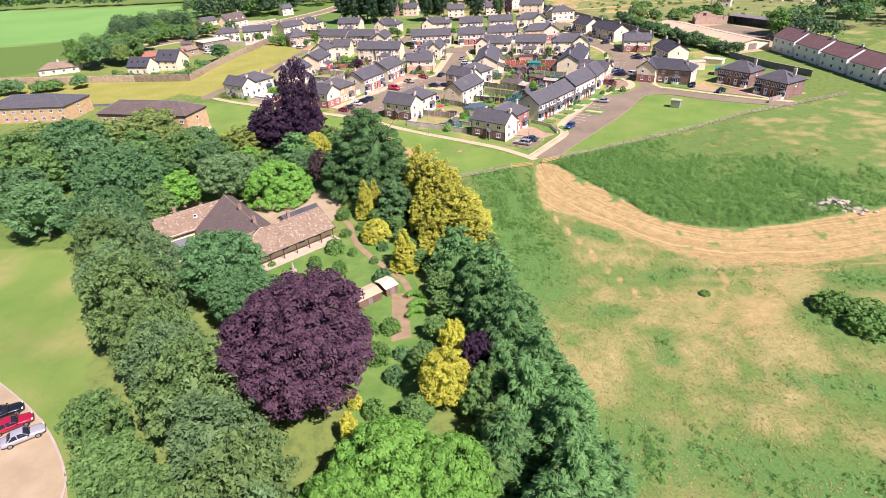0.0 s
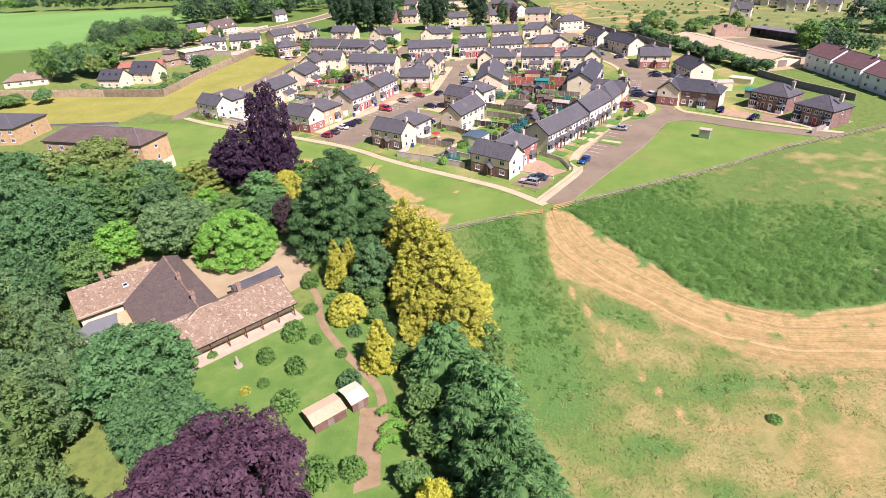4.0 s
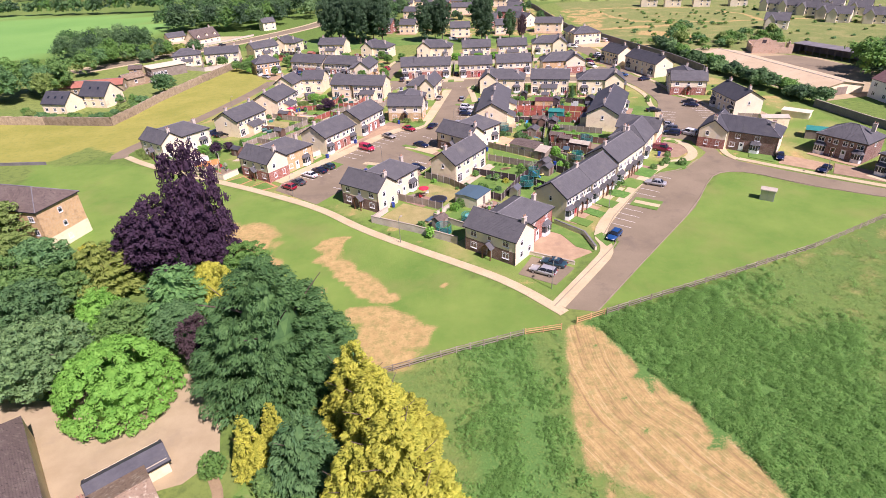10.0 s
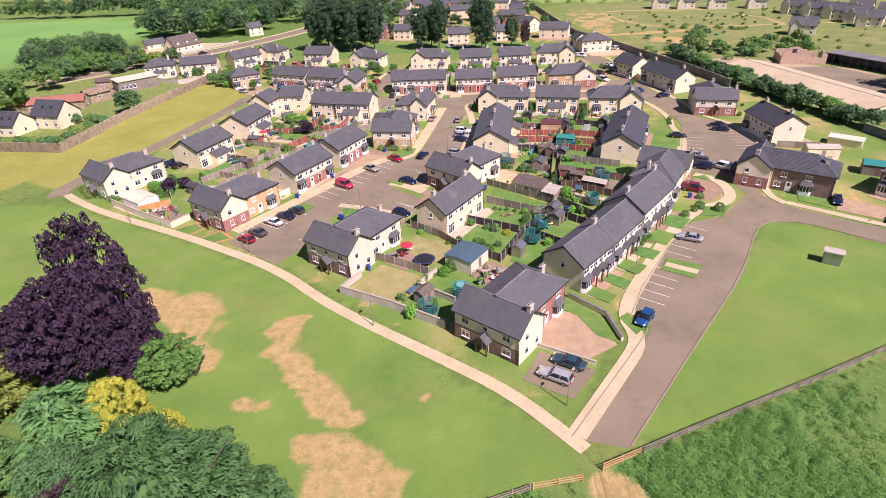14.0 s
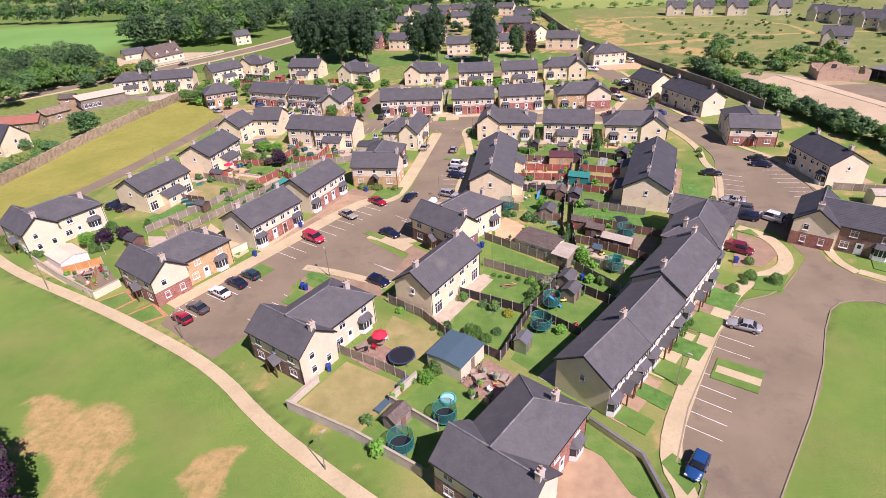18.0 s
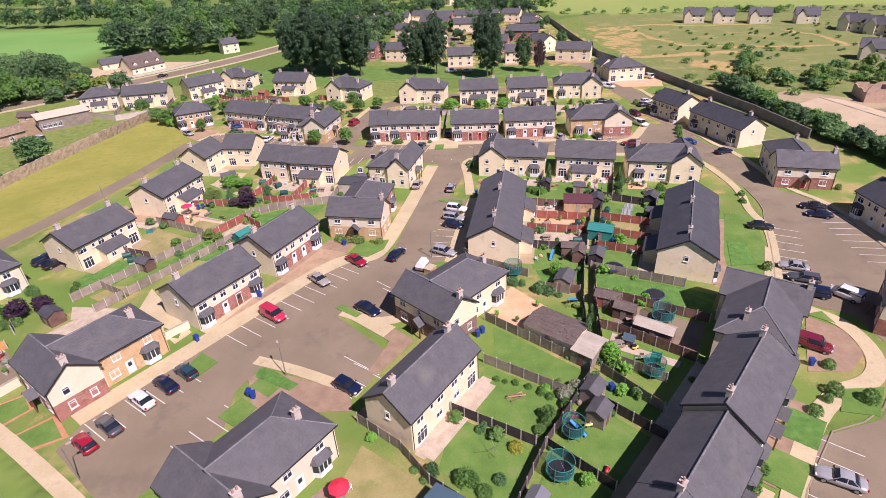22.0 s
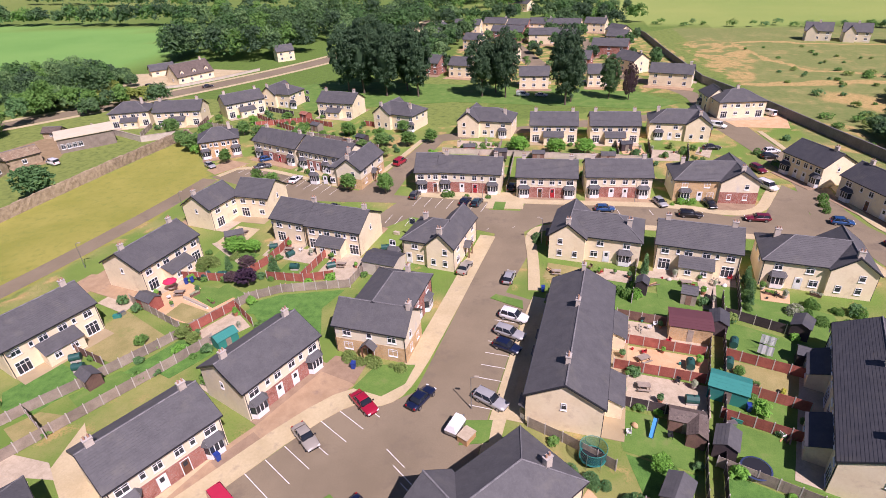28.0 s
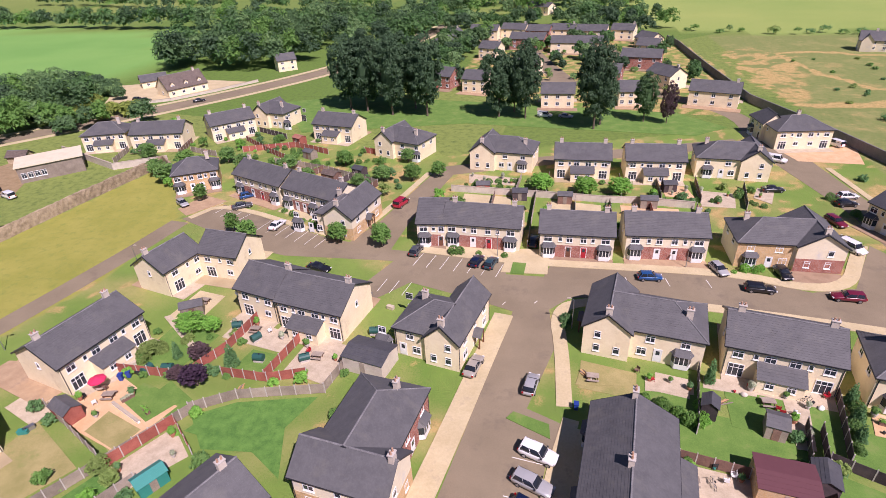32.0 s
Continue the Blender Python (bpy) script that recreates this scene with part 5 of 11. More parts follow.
LEAF = {
    "green": leaves("leaf_green", (0.072, 0.178, 0.050), (0.245, 0.420, 0.105)),
    "dark": leaves("leaf_dark", (0.066, 0.176, 0.064), (0.205, 0.380, 0.128)),
    "bluegreen": leaves("leaf_blue_green", (0.054, 0.162, 0.060), (0.180, 0.358, 0.114)),
    "grey": leaves("leaf_grey_green", (0.085, 0.178, 0.052), (0.255, 0.390, 0.108)),
    "bright": leaves("leaf_bright", (0.120, 0.335, 0.044), (0.295, 0.575, 0.092)),
    "mid": leaves("leaf_mid", (0.080, 0.20, 0.044), (0.22, 0.40, 0.085)),
    "purple": leaves("leaf_copper", (0.056, 0.030, 0.046), (0.150, 0.078, 0.104), 0.25),
    "deep": leaves("leaf_plum", (0.035, 0.020, 0.040), (0.085, 0.046, 0.075), 0.2),
    "gold": leaves("leaf_gold", (0.270, 0.330, 0.038), (0.74, 0.700, 0.095)),
    "lemon": leaves("leaf_lemon", (0.38, 0.42, 0.036), (0.80, 0.78, 0.100)),
    "olive": leaves("leaf_olive", (0.15, 0.24, 0.055), (0.34, 0.45, 0.125)),
    "wood": leaves("leaf_wood", (0.048, 0.112, 0.046), (0.155, 0.275, 0.098)),
    "sage": leaves("leaf_sage", (0.088, 0.190, 0.074), (0.260, 0.415, 0.145)),
    "fir": leaves("leaf_fir", (0.068, 0.195, 0.062), (0.228, 0.440, 0.126)),
    "brown": leaves("leaf_purple_brown", (0.065, 0.045, 0.045), (0.165, 0.105, 0.110), 0.25),
    "cypress": leaves("leaf_cypress", (0.044, 0.128, 0.042), (0.155, 0.305, 0.088)),
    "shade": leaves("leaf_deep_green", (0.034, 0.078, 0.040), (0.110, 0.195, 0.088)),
    "lime": leaves("leaf_lime", (0.150, 0.225, 0.042), (0.40, 0.47, 0.10)),
    "white": leaves("leaf_pale", (0.25, 0.33, 0.17), (0.60, 0.60, 0.45)),
}
FORMS = {}
KINDS = {"broad": (5.0, 10.0, 9000, 0.29), "broad2": (5.0, 10.0, 8000, 0.30), "airy": (5.0, 12.0, 11000, 0.28), "dome": (5.0, 6.0, 27000, 0.155), "cone": (4.0, 11.0, 26000, 0.165),
         "layer": (4.5, 12.0, 11000, 0.29), "layer2": (4.0, 10.0, 10000, 0.28), "shrub": (2.0, 2.4, 750, 0.27), "small": (2.0, 5.0, 1500, 0.26), "dense": (7.2, 11.5, 23000, 0.28), "beech": (9.2, 13.5, 60000, 0.235),
         "cypress": (8.6, 14.0, 78000, 0.205), "tall": (6.5, 19.0, 9000, 0.44), "slim": (1.0, 4.0, 1800, 0.17)}
CROWN_SHAPES = {"broad2": "broad", "layer2": "layer", "shrub": "dome", "small": "broad", "beech": "big", "dense": "big", "cypress": "layer", "slim": "cone"}


def tree(kind, x, y, r, h, leaf, label, cat="tree", group="trees"):
    """A tree of a form that is built once; its spread, height, turn and foliage are its own."""
    r0, h0, count, size = KINDS[kind]
    m = pose(x, y, 0, 0, 0, (x * 37.3 + y * 11.7) % 360) @ Matrix.Diagonal((r / r0, r / r0, h / h0, 1))
    if kind not in FORMS:
        t = thing(cat if cat == "shrub" else "tree", label, cat, None, group)
        shape = CROWN_SHAPES.get(kind, kind)
        if kind != "shrub":
            part("trunk", trunk(h0 * (0.55 if shape == "dome" else 1.0), 0.05 * r0 + 0.06, r0, len(FORMS), 7 if r0 > 3 else 3), BARK, t)
        part("crown", leaf_mesh("crown", crown(shape, 11 + len(FORMS), r0, h0, count, size), LEAF["green"]), None, t)
        FORMS[kind] = t
        t.matrix_world = m
        ob = t
    else:
        base = FORMS[kind]
        ob = copy_thing(base, m @ Matrix.Diagonal([1 / s for s in base.scale] + [1]))
        ob.name = cat if cat == "shrub" else "tree"
        tagged(ob, label, cat, group)
    for c in ob.children:
        if c.name.startswith("crown"):
            paint(c, LEAF[leaf])
    return ob


def trees(kind, leaf, label, spots, cat="tree", group="trees"):
    for x, y, r, h in spots:
        tree(kind, x, y, r, h, leaf, label, cat, group)


# the wooded garden
trees("beech", "purple", "broad copper beech with dark purple foliage beside a garden", [(-21.6, 19.0, 10.6, 16.0)])
trees("airy", "grey", "grey-green birch in a dense row beside a lawn",
      [(-60, 46, 5.6, 13), (-48.2, 30.5, 5.9, 14.5), (-43.5, 23.5, 4.6, 11.5), (-31.5, 12, 5.6, 14), (-22, -1, 5.2, 13.5), (-27, -6, 5.0, 12), (-38.8, 21.6, 4.0, 13)])
trees("airy", "sage", "deeper green birch in a dense row beside a lawn",
      [(-54, 37.5, 5.2, 12), (-37, 17.6, 5.3, 12.5), (-27.2, 5.0, 5.2, 12.5), (-19, -8, 5.4, 14), (-64, 55, 5.2, 12), (-51, 35.4, 3.6, 13.8), (-34.2, 14.6, 3.4, 14.4)])
trees("dense", "bluegreen", "rounded dark green tree over the cottage garden", [(-39.5, 41.5, 7.2, 11.5), (-29.5, 31.0, 5.4, 9.5), (-34, 34.5, 5.0, 9.0)])
trees("broad2", "green", "leafy green tree at the edge of a car park", [(-43.2, 10.6, 3.6, 9.0), (-38, 4.2, 4.2, 8.5), (-33, 0.8, 4.0, 8.0), (-36, -3.5, 4.2, 8.5)])
trees("dome", "bright", "spreading bright green maple", [(-9.6, 3.0, 7.2, 9.4), (-3.6, 1.6, 6.0, 9.0), (-13.5, -1.5, 5.6, 9.0)])
trees("broad", "lemon", "bright yellow ornamental tree", [(-3.6, 15.6, 3.3, 8.6), (-2.6, 24.8, 1.9, 6.0), (-14.8, 10.5, 1.2, 4.5)])
trees("small", "green", "bushy dark shrub between lawn and conifers", [(-4.5, 44, 2.6, 4.5), (-3.8, 38.5, 2.6, 5.0), (-3.2, 33, 2.4, 5.0), (-5.0, 28.5, 2.0, 4.0), (-6.5, 22.5, 2.2, 4.2), (-7.0, 12.5, 2.4, 4.5), (-8.5, 8.6, 2.6, 5.0)], "shrub", "shrubs")
trees("broad2", "deep", "dark plum-leaved tree among conifers", [(0.6, 20.5, 2.4, 7.5)])
trees("layer", "fir", "dense green conifer in a shelter belt",
      [(-1.5, 43.5, 4.6, 11), (2.2, 37.5, 4.2, 11), (1.0, 31.5, 4.0, 11.5), (4.6, 28, 4.2, 12), (4.8, 21.5, 4.4, 12.5), (7.6, 16.2, 3.8, 11.5), (5.6, 11.0, 4.2, 12.0), (9.0, 6.5, 3.8, 11.5), (8.4, 0.2, 4.0, 12.0), (10.4, -6.0, 4.0, 12), (4.2, 34.0, 4.2, 12.0), (7.0, 24.4, 3.8, 10.5), (2.6, 5.4, 3.6, 9.5), (5.6, -3.2, 4.0, 11.0), (9.8, 11.2, 3.5, 10.0), (11.6, 2.2, 3.3, 8.5), (1.6, 26.6, 3.4, 9.0), (3.6, 16.4, 3.4, 9.5)])
trees("layer2", "green", "green cypress in a shelter belt", [(2.0, 8.0, 3.2, 8.5), (1.2, 14.5, 3.2, 8.0), (0.8, 2.4, 3.0, 7.5), (4.0, 48.5, 2.6, 7.0)])
trees("cone", "gold", "golden-yellow conifer in a dense row",
      [(-8.2, 74.0, 4.8, 13.6), (-5.0, 69.0, 5.6, 14.0), (-2.6, 62.5, 6.0, 14.6), (-0.8, 56.0, 6.2, 13.6), (1.4, 49.8, 5.0, 10.5), (1.8, 59.0, 4.6, 9.5), (-2.0, 70.5, 4.2, 9.0), (-6.6, 62.0, 4.2, 11.4), (-4.8, 55.0, 4.0, 10.4)])
trees("cone", "gold", "slim golden conifer beside a gravel yard", [(-19.2, 67.8, 2.2, 9.2), (-17.6, 71.0, 1.8, 7.6)])
trees("cone", "lemon", "pale yellow conifer beside a garden path", [(-10.2, 47.5, 2.6, 8.4)])
trees("layer2", "dark", "dusky conifer with bare brown limbs", [(-13.0, 66.5, 4.0, 10.5)])
trees("small", "green", "bushy dark shrub between lawn and conifers", [(-16.6, 65.0, 2.0, 3.4), (-12.6, 61.4, 2.0, 3.4), (-11.6, 56.6, 1.7, 3.0), (-9.6, 53.0, 1.6, 3.0), (-7.6, 47.4, 2.0, 4.0)], "shrub", "shrubs")
trees("airy", "sage", "deeper green birch in a dense row beside a lawn", [(-56.8, 50.0, 4.4, 11.5), (-51.0, 45.0, 3.8, 10.0), (-46.0, 36.6, 3.6, 11.0)])
trees("cypress", "cypress", "large spreading dark green cypress", [(-20.0, 82.0, 10.4, 19.4)])
trees("dome", "bright", "large dome-shaped bright green shrub by a gravel yard", [(-39.8, 79.0, 8.0, 9.0)])
trees("airy", "brown", "narrow purple-brown tree among conifers", [(-31.0, 84.5, 2.8, 9.0)])
trees("airy", "deep", "tall copper beech with dark purple crown", [(-39.6, 109.4, 5.2, 23.6), (-46.5, 109.0, 6.6, 15.0), (-51.5, 109.0, 4.4, 11.5), (-37.6, 108.2, 4.2, 12.0)])
trees("dense", "bluegreen", "large dark blue-green tree in a wooded garden", [(-72, 75, 9.2, 14.5), (-66, 58, 7.2, 13.0), (-97, 102, 9.0, 14.0)])
trees("dense", "sage", "rounded grey-green tree behind a gravel yard", [(-51.0, 81.0, 7.0, 10.5)])
trees("broad2", "dark", "dark broadleaved tree in a wooded garden", [(-84, 66, 6.4, 12), (-94, 76, 6.6, 12), (-104, 70, 7, 13), (-78, 88, 6.4, 12), (-88, 92, 6.6, 13), (-60, 93, 5.2, 10), (-66.7, 107, 5.2, 9.5), (-36.5, 89.5, 3.8, 7.5)])
trees("broad", "green", "broadleaved tree in a wooded garden", [(-62, 68, 4.4, 9), (-106, 96, 7.0, 13), (-97, 86, 6.4, 12), (-68, 99, 5.4, 10), (-59, 101, 4.2, 8), (-80, 101, 5.6, 10.5), (-45, 91.0, 4.0, 7.0)])
trees("layer", "fir", "broad dark green conifer in a wooded garden", [(-39.0, 96.0, 6.4, 10.5), (-72, 92, 5.4, 12.0)])
trees("layer2", "lime", "yellow-green conifer in a wooded garden", [(-55.4, 104.5, 5.6, 10.5)])
trees("broad", "bright", "fresh green tree among darker ones", [(-60.5, 78.0, 5.0, 8.0), (-50, 93, 3.6, 7.5)])
trees("broad2", "olive", "pale-flowered spreading tree beside brick buildings", [(-84.0, 113.5, 8.6, 12.6), (-76, 110.5, 5.2, 9.0), (-93, 108, 7.0, 12), (-112, 108, 7.0, 12)])
trees("broad", "mid", "leafy tree at the edge of the green", [(-32.8, 107.6, 4.2, 6.8), (-57, 110, 3.6, 7.0)])
trees("dome", "gold", "yellow-leaved shrub at the edge of the green", [(-34.6, 98.6, 4.0, 9.0), (-62, 111, 3.2, 6), (-28.5, 97.5, 2.4, 5.0)], "shrub", "shrubs")
# garden shrubs
trees("shrub", "mid", "clipped green shrub on a garden lawn", [(-23.6, 54.6, 2.0, 2.6), (-26.4, 49.4, 1.35, 2.2), (-21.7, 47.2, 1.5, 2.4), (-21.6, 40.8, 1.9, 2.2), (-20.2, 53.0, 0.9, 1.5), (-25.5, 44.6, 0.9, 1.1), (-24.1, 68.0, 1.7, 2.6), (-19.6, 63.0, 1.4, 1.6),
      (-22.6, 60.6, 1.3, 1.4), (-16.0, 50.0, 0.9, 1.2), (-11.6, 30.6, 1.6, 2.2), (-15.2, 30.0, 2.0, 3.0), (-13.0, 24.5, 2.0, 2.8), (-12.4, 14.5, 1.5, 2.5), (-37.0, 49.0, 1.2, 1.0), (-34.5, 50.6, 0.8, 0.8)], "shrub", "shrubs")
trees("shrub", "dark", "dark rounded shrub by a shed", [(-14.0, 44.2, 1.7, 2.2), (-14.8, 54.6, 1.2, 1.6), (-10.4, 20.4, 1.5, 2.2), (-9.6, 24.8, 1.3, 1.8)], "shrub", "shrubs")
trees("dome", "gold", "rounded golden shrub beside the garden path", [(-16.4, 58.6, 3.2, 4.2)], "shrub", "shrubs")
trees("shrub", "gold", "small yellow-orange shrub on the lawn", [(-27.6, 43.4, 0.8, 0.8), (-15.0, 16.0, 1.0, 2.4)], "shrub", "shrubs")
# bushes out on the meadow
trees("shrub", "mid", "scrub bush on the open meadow", [(53.0, 31.0, 3.2, 2.6), (56.5, 29.0, 3.0, 2.6), (54.8, 26.4, 3.4, 2.8), (58.5, 25.0, 2.6, 2.2), (60.5, 22.6, 2.4, 2.0), (36.5, 36.0, 0.9, 0.7)], "shrub", "shrubs")
# tall trees on the far green
trees("tall", "shade", "tall dark tree on the green behind the houses",
      [(-63, 345, 6.4, 26), (-56, 342, 6.4, 28), (-60, 353, 6.0, 26), (-46, 338, 5.8, 26), (-40, 346, 6.0, 25), (-34, 337.5, 5.8, 27), (-50, 351, 6.0, 25), (-10.5, 337.5, 5.6, 22), (-2.0, 336, 5.0, 25), (-6, 343, 4.6, 20), (18.5, 326.5, 5.8, 27), (20.5, 330.5, 4.6, 20)], group="trees on the green")
trees("tall", "wood", "smaller tree on the green behind the houses", [(33.4, 334.5, 3.6, 15.5)], group="trees on the green")
trees("airy", "brown", "thin half-bare brownish tree on the green", [(39.7, 333, 2.4, 12)], group="trees on the green")
trees("small", "mid", "young street tree with a light green crown",
      [(-50.5, 249.0, 2.1, 6.0), (-57.0, 254.0, 1.6, 4.6), (-33.0, 252.0, 2.1, 4.8), (-24.0, 251.5, 2.2, 5.4), (-26.0, 284, 2.4, 4.5), (-20, 287, 2.0, 4.2), (-46, 292, 2.6, 4.6), (-12, 268, 2, 3.6),
       (-73.0, 268.0, 1.8, 4.4), (-84, 284, 2.6, 5), (-90, 288, 2.6, 5)], group="street trees")

trees("small", "bright", "bushy bright green tree against a garden wall", [(5.2, 280.4, 3.0, 4.6), (14.8, 279.4, 3.0, 4.4), (22.1, 279.8, 2.8, 4.4)], group="garden trees")


def woods(name, spots, leaf, label, per=460, size=0.95, seed=5):
    """A far wood or hedge: crowns joined into one sheet of leaves, in a few shades of foliage."""
    rng = np.random.default_rng(seed)
    shades = {"wood": ("wood", "wood", "cypress", "mid", "shade", "sage"), "green": ("green", "mid", "olive", "dark")}.get(leaf, (leaf,))
    out, kind = [], []
    for x, y, r, h in spots:
        n = 34
        d = unit(rng, n)
        d[:, 2] = np.where(d[:, 2] < -0.4, -d[:, 2], d[:, 2])
        C = d * np.array([r * 0.72, r * 0.72, h * 0.40]) * rng.uniform(0.7, 1.15, (n, 1)) + [x, y, h * (0.50 if h > 3 else 0.34)]
        C[:, 2] = np.maximum(C[:, 2], 0.12 * h)
        leaf_size = 0.88 * size * min(1.0, 0.45 + r / 8)
        out.append(lobes_leaves(rng, C, r * rng.uniform(0.16, 0.30, n), per, leaf_size, 0.95))
        core = per // 4
        out.append(lobes_leaves(rng, C * [0.75, 0.75, 0.9] + [0.25 * x, 0.25 * y, 0], r * rng.uniform(0.14, 0.26, n), core, 1.9 * leaf_size, 0.95))
        kind.append(np.full(per + core, rng.integers(len(shades)), np.int32))
    me = leaf_mesh(name, np.concatenate(out), LEAF[shades[0]])
    for k in shades[1:]:
        me.materials.append(LEAF[k])
    me.polygons.foreach_set("material_index", np.concatenate(kind))
    return tagged(new(name, me), label, "woodland", kind="stuff")


def along(line, step, r, h, seed, wide=2.0):
    rnd = random.Random(seed)
    out = []
    for (xa, ya), (xb, yb) in zip(line, line[1:]):
        l = math.hypot(xb - xa, yb - ya)
        for k in range(max(1, int(l / step))):
            t = (k + rnd.random()) / max(1, int(l / step))
            out.append((xa + (xb - xa) * t + rnd.uniform(-wide, wide), ya + (yb - ya) * t + rnd.uniform(-wide, wide), r * rnd.uniform(0.7, 1.3), h * rnd.uniform(0.7, 1.25)))
    return out


def patch(x0, x1, y0, y1, n, r, h, seed):
    rnd = random.Random(seed)
    return [(rnd.uniform(x0, x1), rnd.uniform(y0, y1), r * rnd.uniform(0.7, 1.35), h * rnd.uniform(0.7, 1.3)) for _ in range(n)]


woods("woodland", along([(-620, 620), (-442, 566), (-330, 552), (-228, 541), (-158, 524)], 6, 7.5, 14, 1, 4) + along([(-600, 760), (-300, 660), (-180, 640), (60, 660)], 11, 8, 13, 2, 8) + along([(-900, 420), (-600, 480), (-420, 560)], 14, 8, 13, 22, 6), "wood", "far hedgerow trees between fields", 320, 1.15)
woods("woodland", patch(-200, -112, 405, 455, 46, 7.5, 15, 3) + patch(-185, -60, 450, 550, 80, 8, 15, 4) + patch(-70, 60, 560, 650, 50, 8, 13, 5) + patch(-76, -58, 395, 440, 10, 6, 13, 14), "wood", "mixed woodland beside the country road", 400, 1.0)
woods("woodland", patch(-60, 66, 482, 545, 44, 5.5, 10, 45) + along([(-36, 380), (-40, 430), (-34, 478)], 5, 4.5, 9, 46, 3) + patch(-24, 60, 380, 470, 40, 2.8, 6.0, 47) + patch(-60, -30, 355, 480, 24, 4.0, 8.5, 48), "wood", "trees among and behind the far houses")
woods("woodland", patch(-205, -160, 320, 350, 24, 6.5, 12, 6) + along([(-160, 352), (-178, 366), (-205, 382)], 6, 4.5, 5, 7), "wood", "hedge and trees around farm sheds", 1300, 0.6)
woods("woodland", patch(-178, -150, 232, 262, 22, 5.5, 12, 8) + along([(-190, 196), (-172, 196), (-150, 203)], 4, 3.8, 5, 9, 2) + patch(-186, -164, 284, 312, 9, 5, 10, 15) + along([(-150, 217), (-135, 213.5), (-116, 211), (-113, 222)], 2.4, 2.0, 2.8, 25, 1.4) + patch(-124, -112, 224, 238, 6, 2.0, 2.6, 26), "green", "hedge and trees around a white house", 1300, 0.55)
woods("woodland", along([(99, 300), (101, 280), (101.5, 262), (106.5, 236), (112, 212), (115, 196)], 1.9, 3.2, 4.4, 10, 1.6), "wood", "overgrown hedge behind the estate", 900, 0.6)
woods("scrub", patch(96, 236, 296, 424, 120, 1.0, 1.0, 11) + along([(118, 372), (136, 362), (156, 352)], 3.4, 2.0, 1.8, 27, 4.5) + along([(104, 300), (118, 312)], 2.6, 2.6, 3.0, 28, 4) + along([(70, 500), (121, 488), (180, 476), (260, 455)], 7, 3.0, 3.2, 12, 4) + patch(92, 126, 286, 345, 16, 2.2, 2.0, 16) + patch(-30, 60, 362, 470, 60, 2.0, 2.6, 41), "green", "scrub bushes on waste ground", 170, 0.5)
woods("scrub", patch(118, 130, 328, 338, 6, 3.4, 4.4, 71) + patch(118, 152, 290, 312, 17, 3.2, 3.8, 72) + patch(138, 168, 308, 326, 9, 2.8, 3.4, 73) + patch(109, 116, 300, 314, 6, 3.2, 5.0, 74) + along([(176, 480), (186, 470), (200, 462)], 5, 3.0, 3.4, 75, 3), "green", "tall bushes on waste ground", 420, 0.6)
woods("woodland", patch(146, 172, 214, 246, 12, 6.5, 10, 13) + patch(190, 240, 220, 280, 16, 8, 13, 17), "wood", "trees behind the old yard")
woods("woodland", patch(-168, -140, 322, 338, 10, 3.6, 5.0, 61), "lime", "yellow-green hedge shrubs beside the country road")
woods("woodland", along([(-196, 322), (-170, 316), (-146, 316), (-134, 322)], 4, 4.2, 7.5, 62, 3.5), "wood", "dark hedge trees beside the country road", 900, 0.65)
woods("woodland", along([(-340, 130), (-250, 120), (-190, 110), (-140, 90)], 8, 7, 11, 18, 6) + along([(-130, 75), (-118, 60)], 6, 6, 11, 19, 4), "wood", "woodland edge beyond the lawn")


def meadow_spots(rng, n, x0, x1, y0, y1):
    x, y = rng.uniform(x0, x1, n), rng.uniform(y0, y1, n)
    ok = inside(x, y, MEADOW) & ~inside(x, y, BARETRACK) & (dist_line(x, y, BARETRACK + BARETRACK[:1]) > 0.5) & (dist_line(x, y, FOOTWAY) > 0.7) & (np.hypot((x - 40) / 7, (y - 33) / 5) > 1.0)
    return x[ok], y[ok]


def low_noise(x, y, f, z):
    return np.array([noise.noise(Vector((a * f, b * f, z))) for a, b in zip(x, y)])


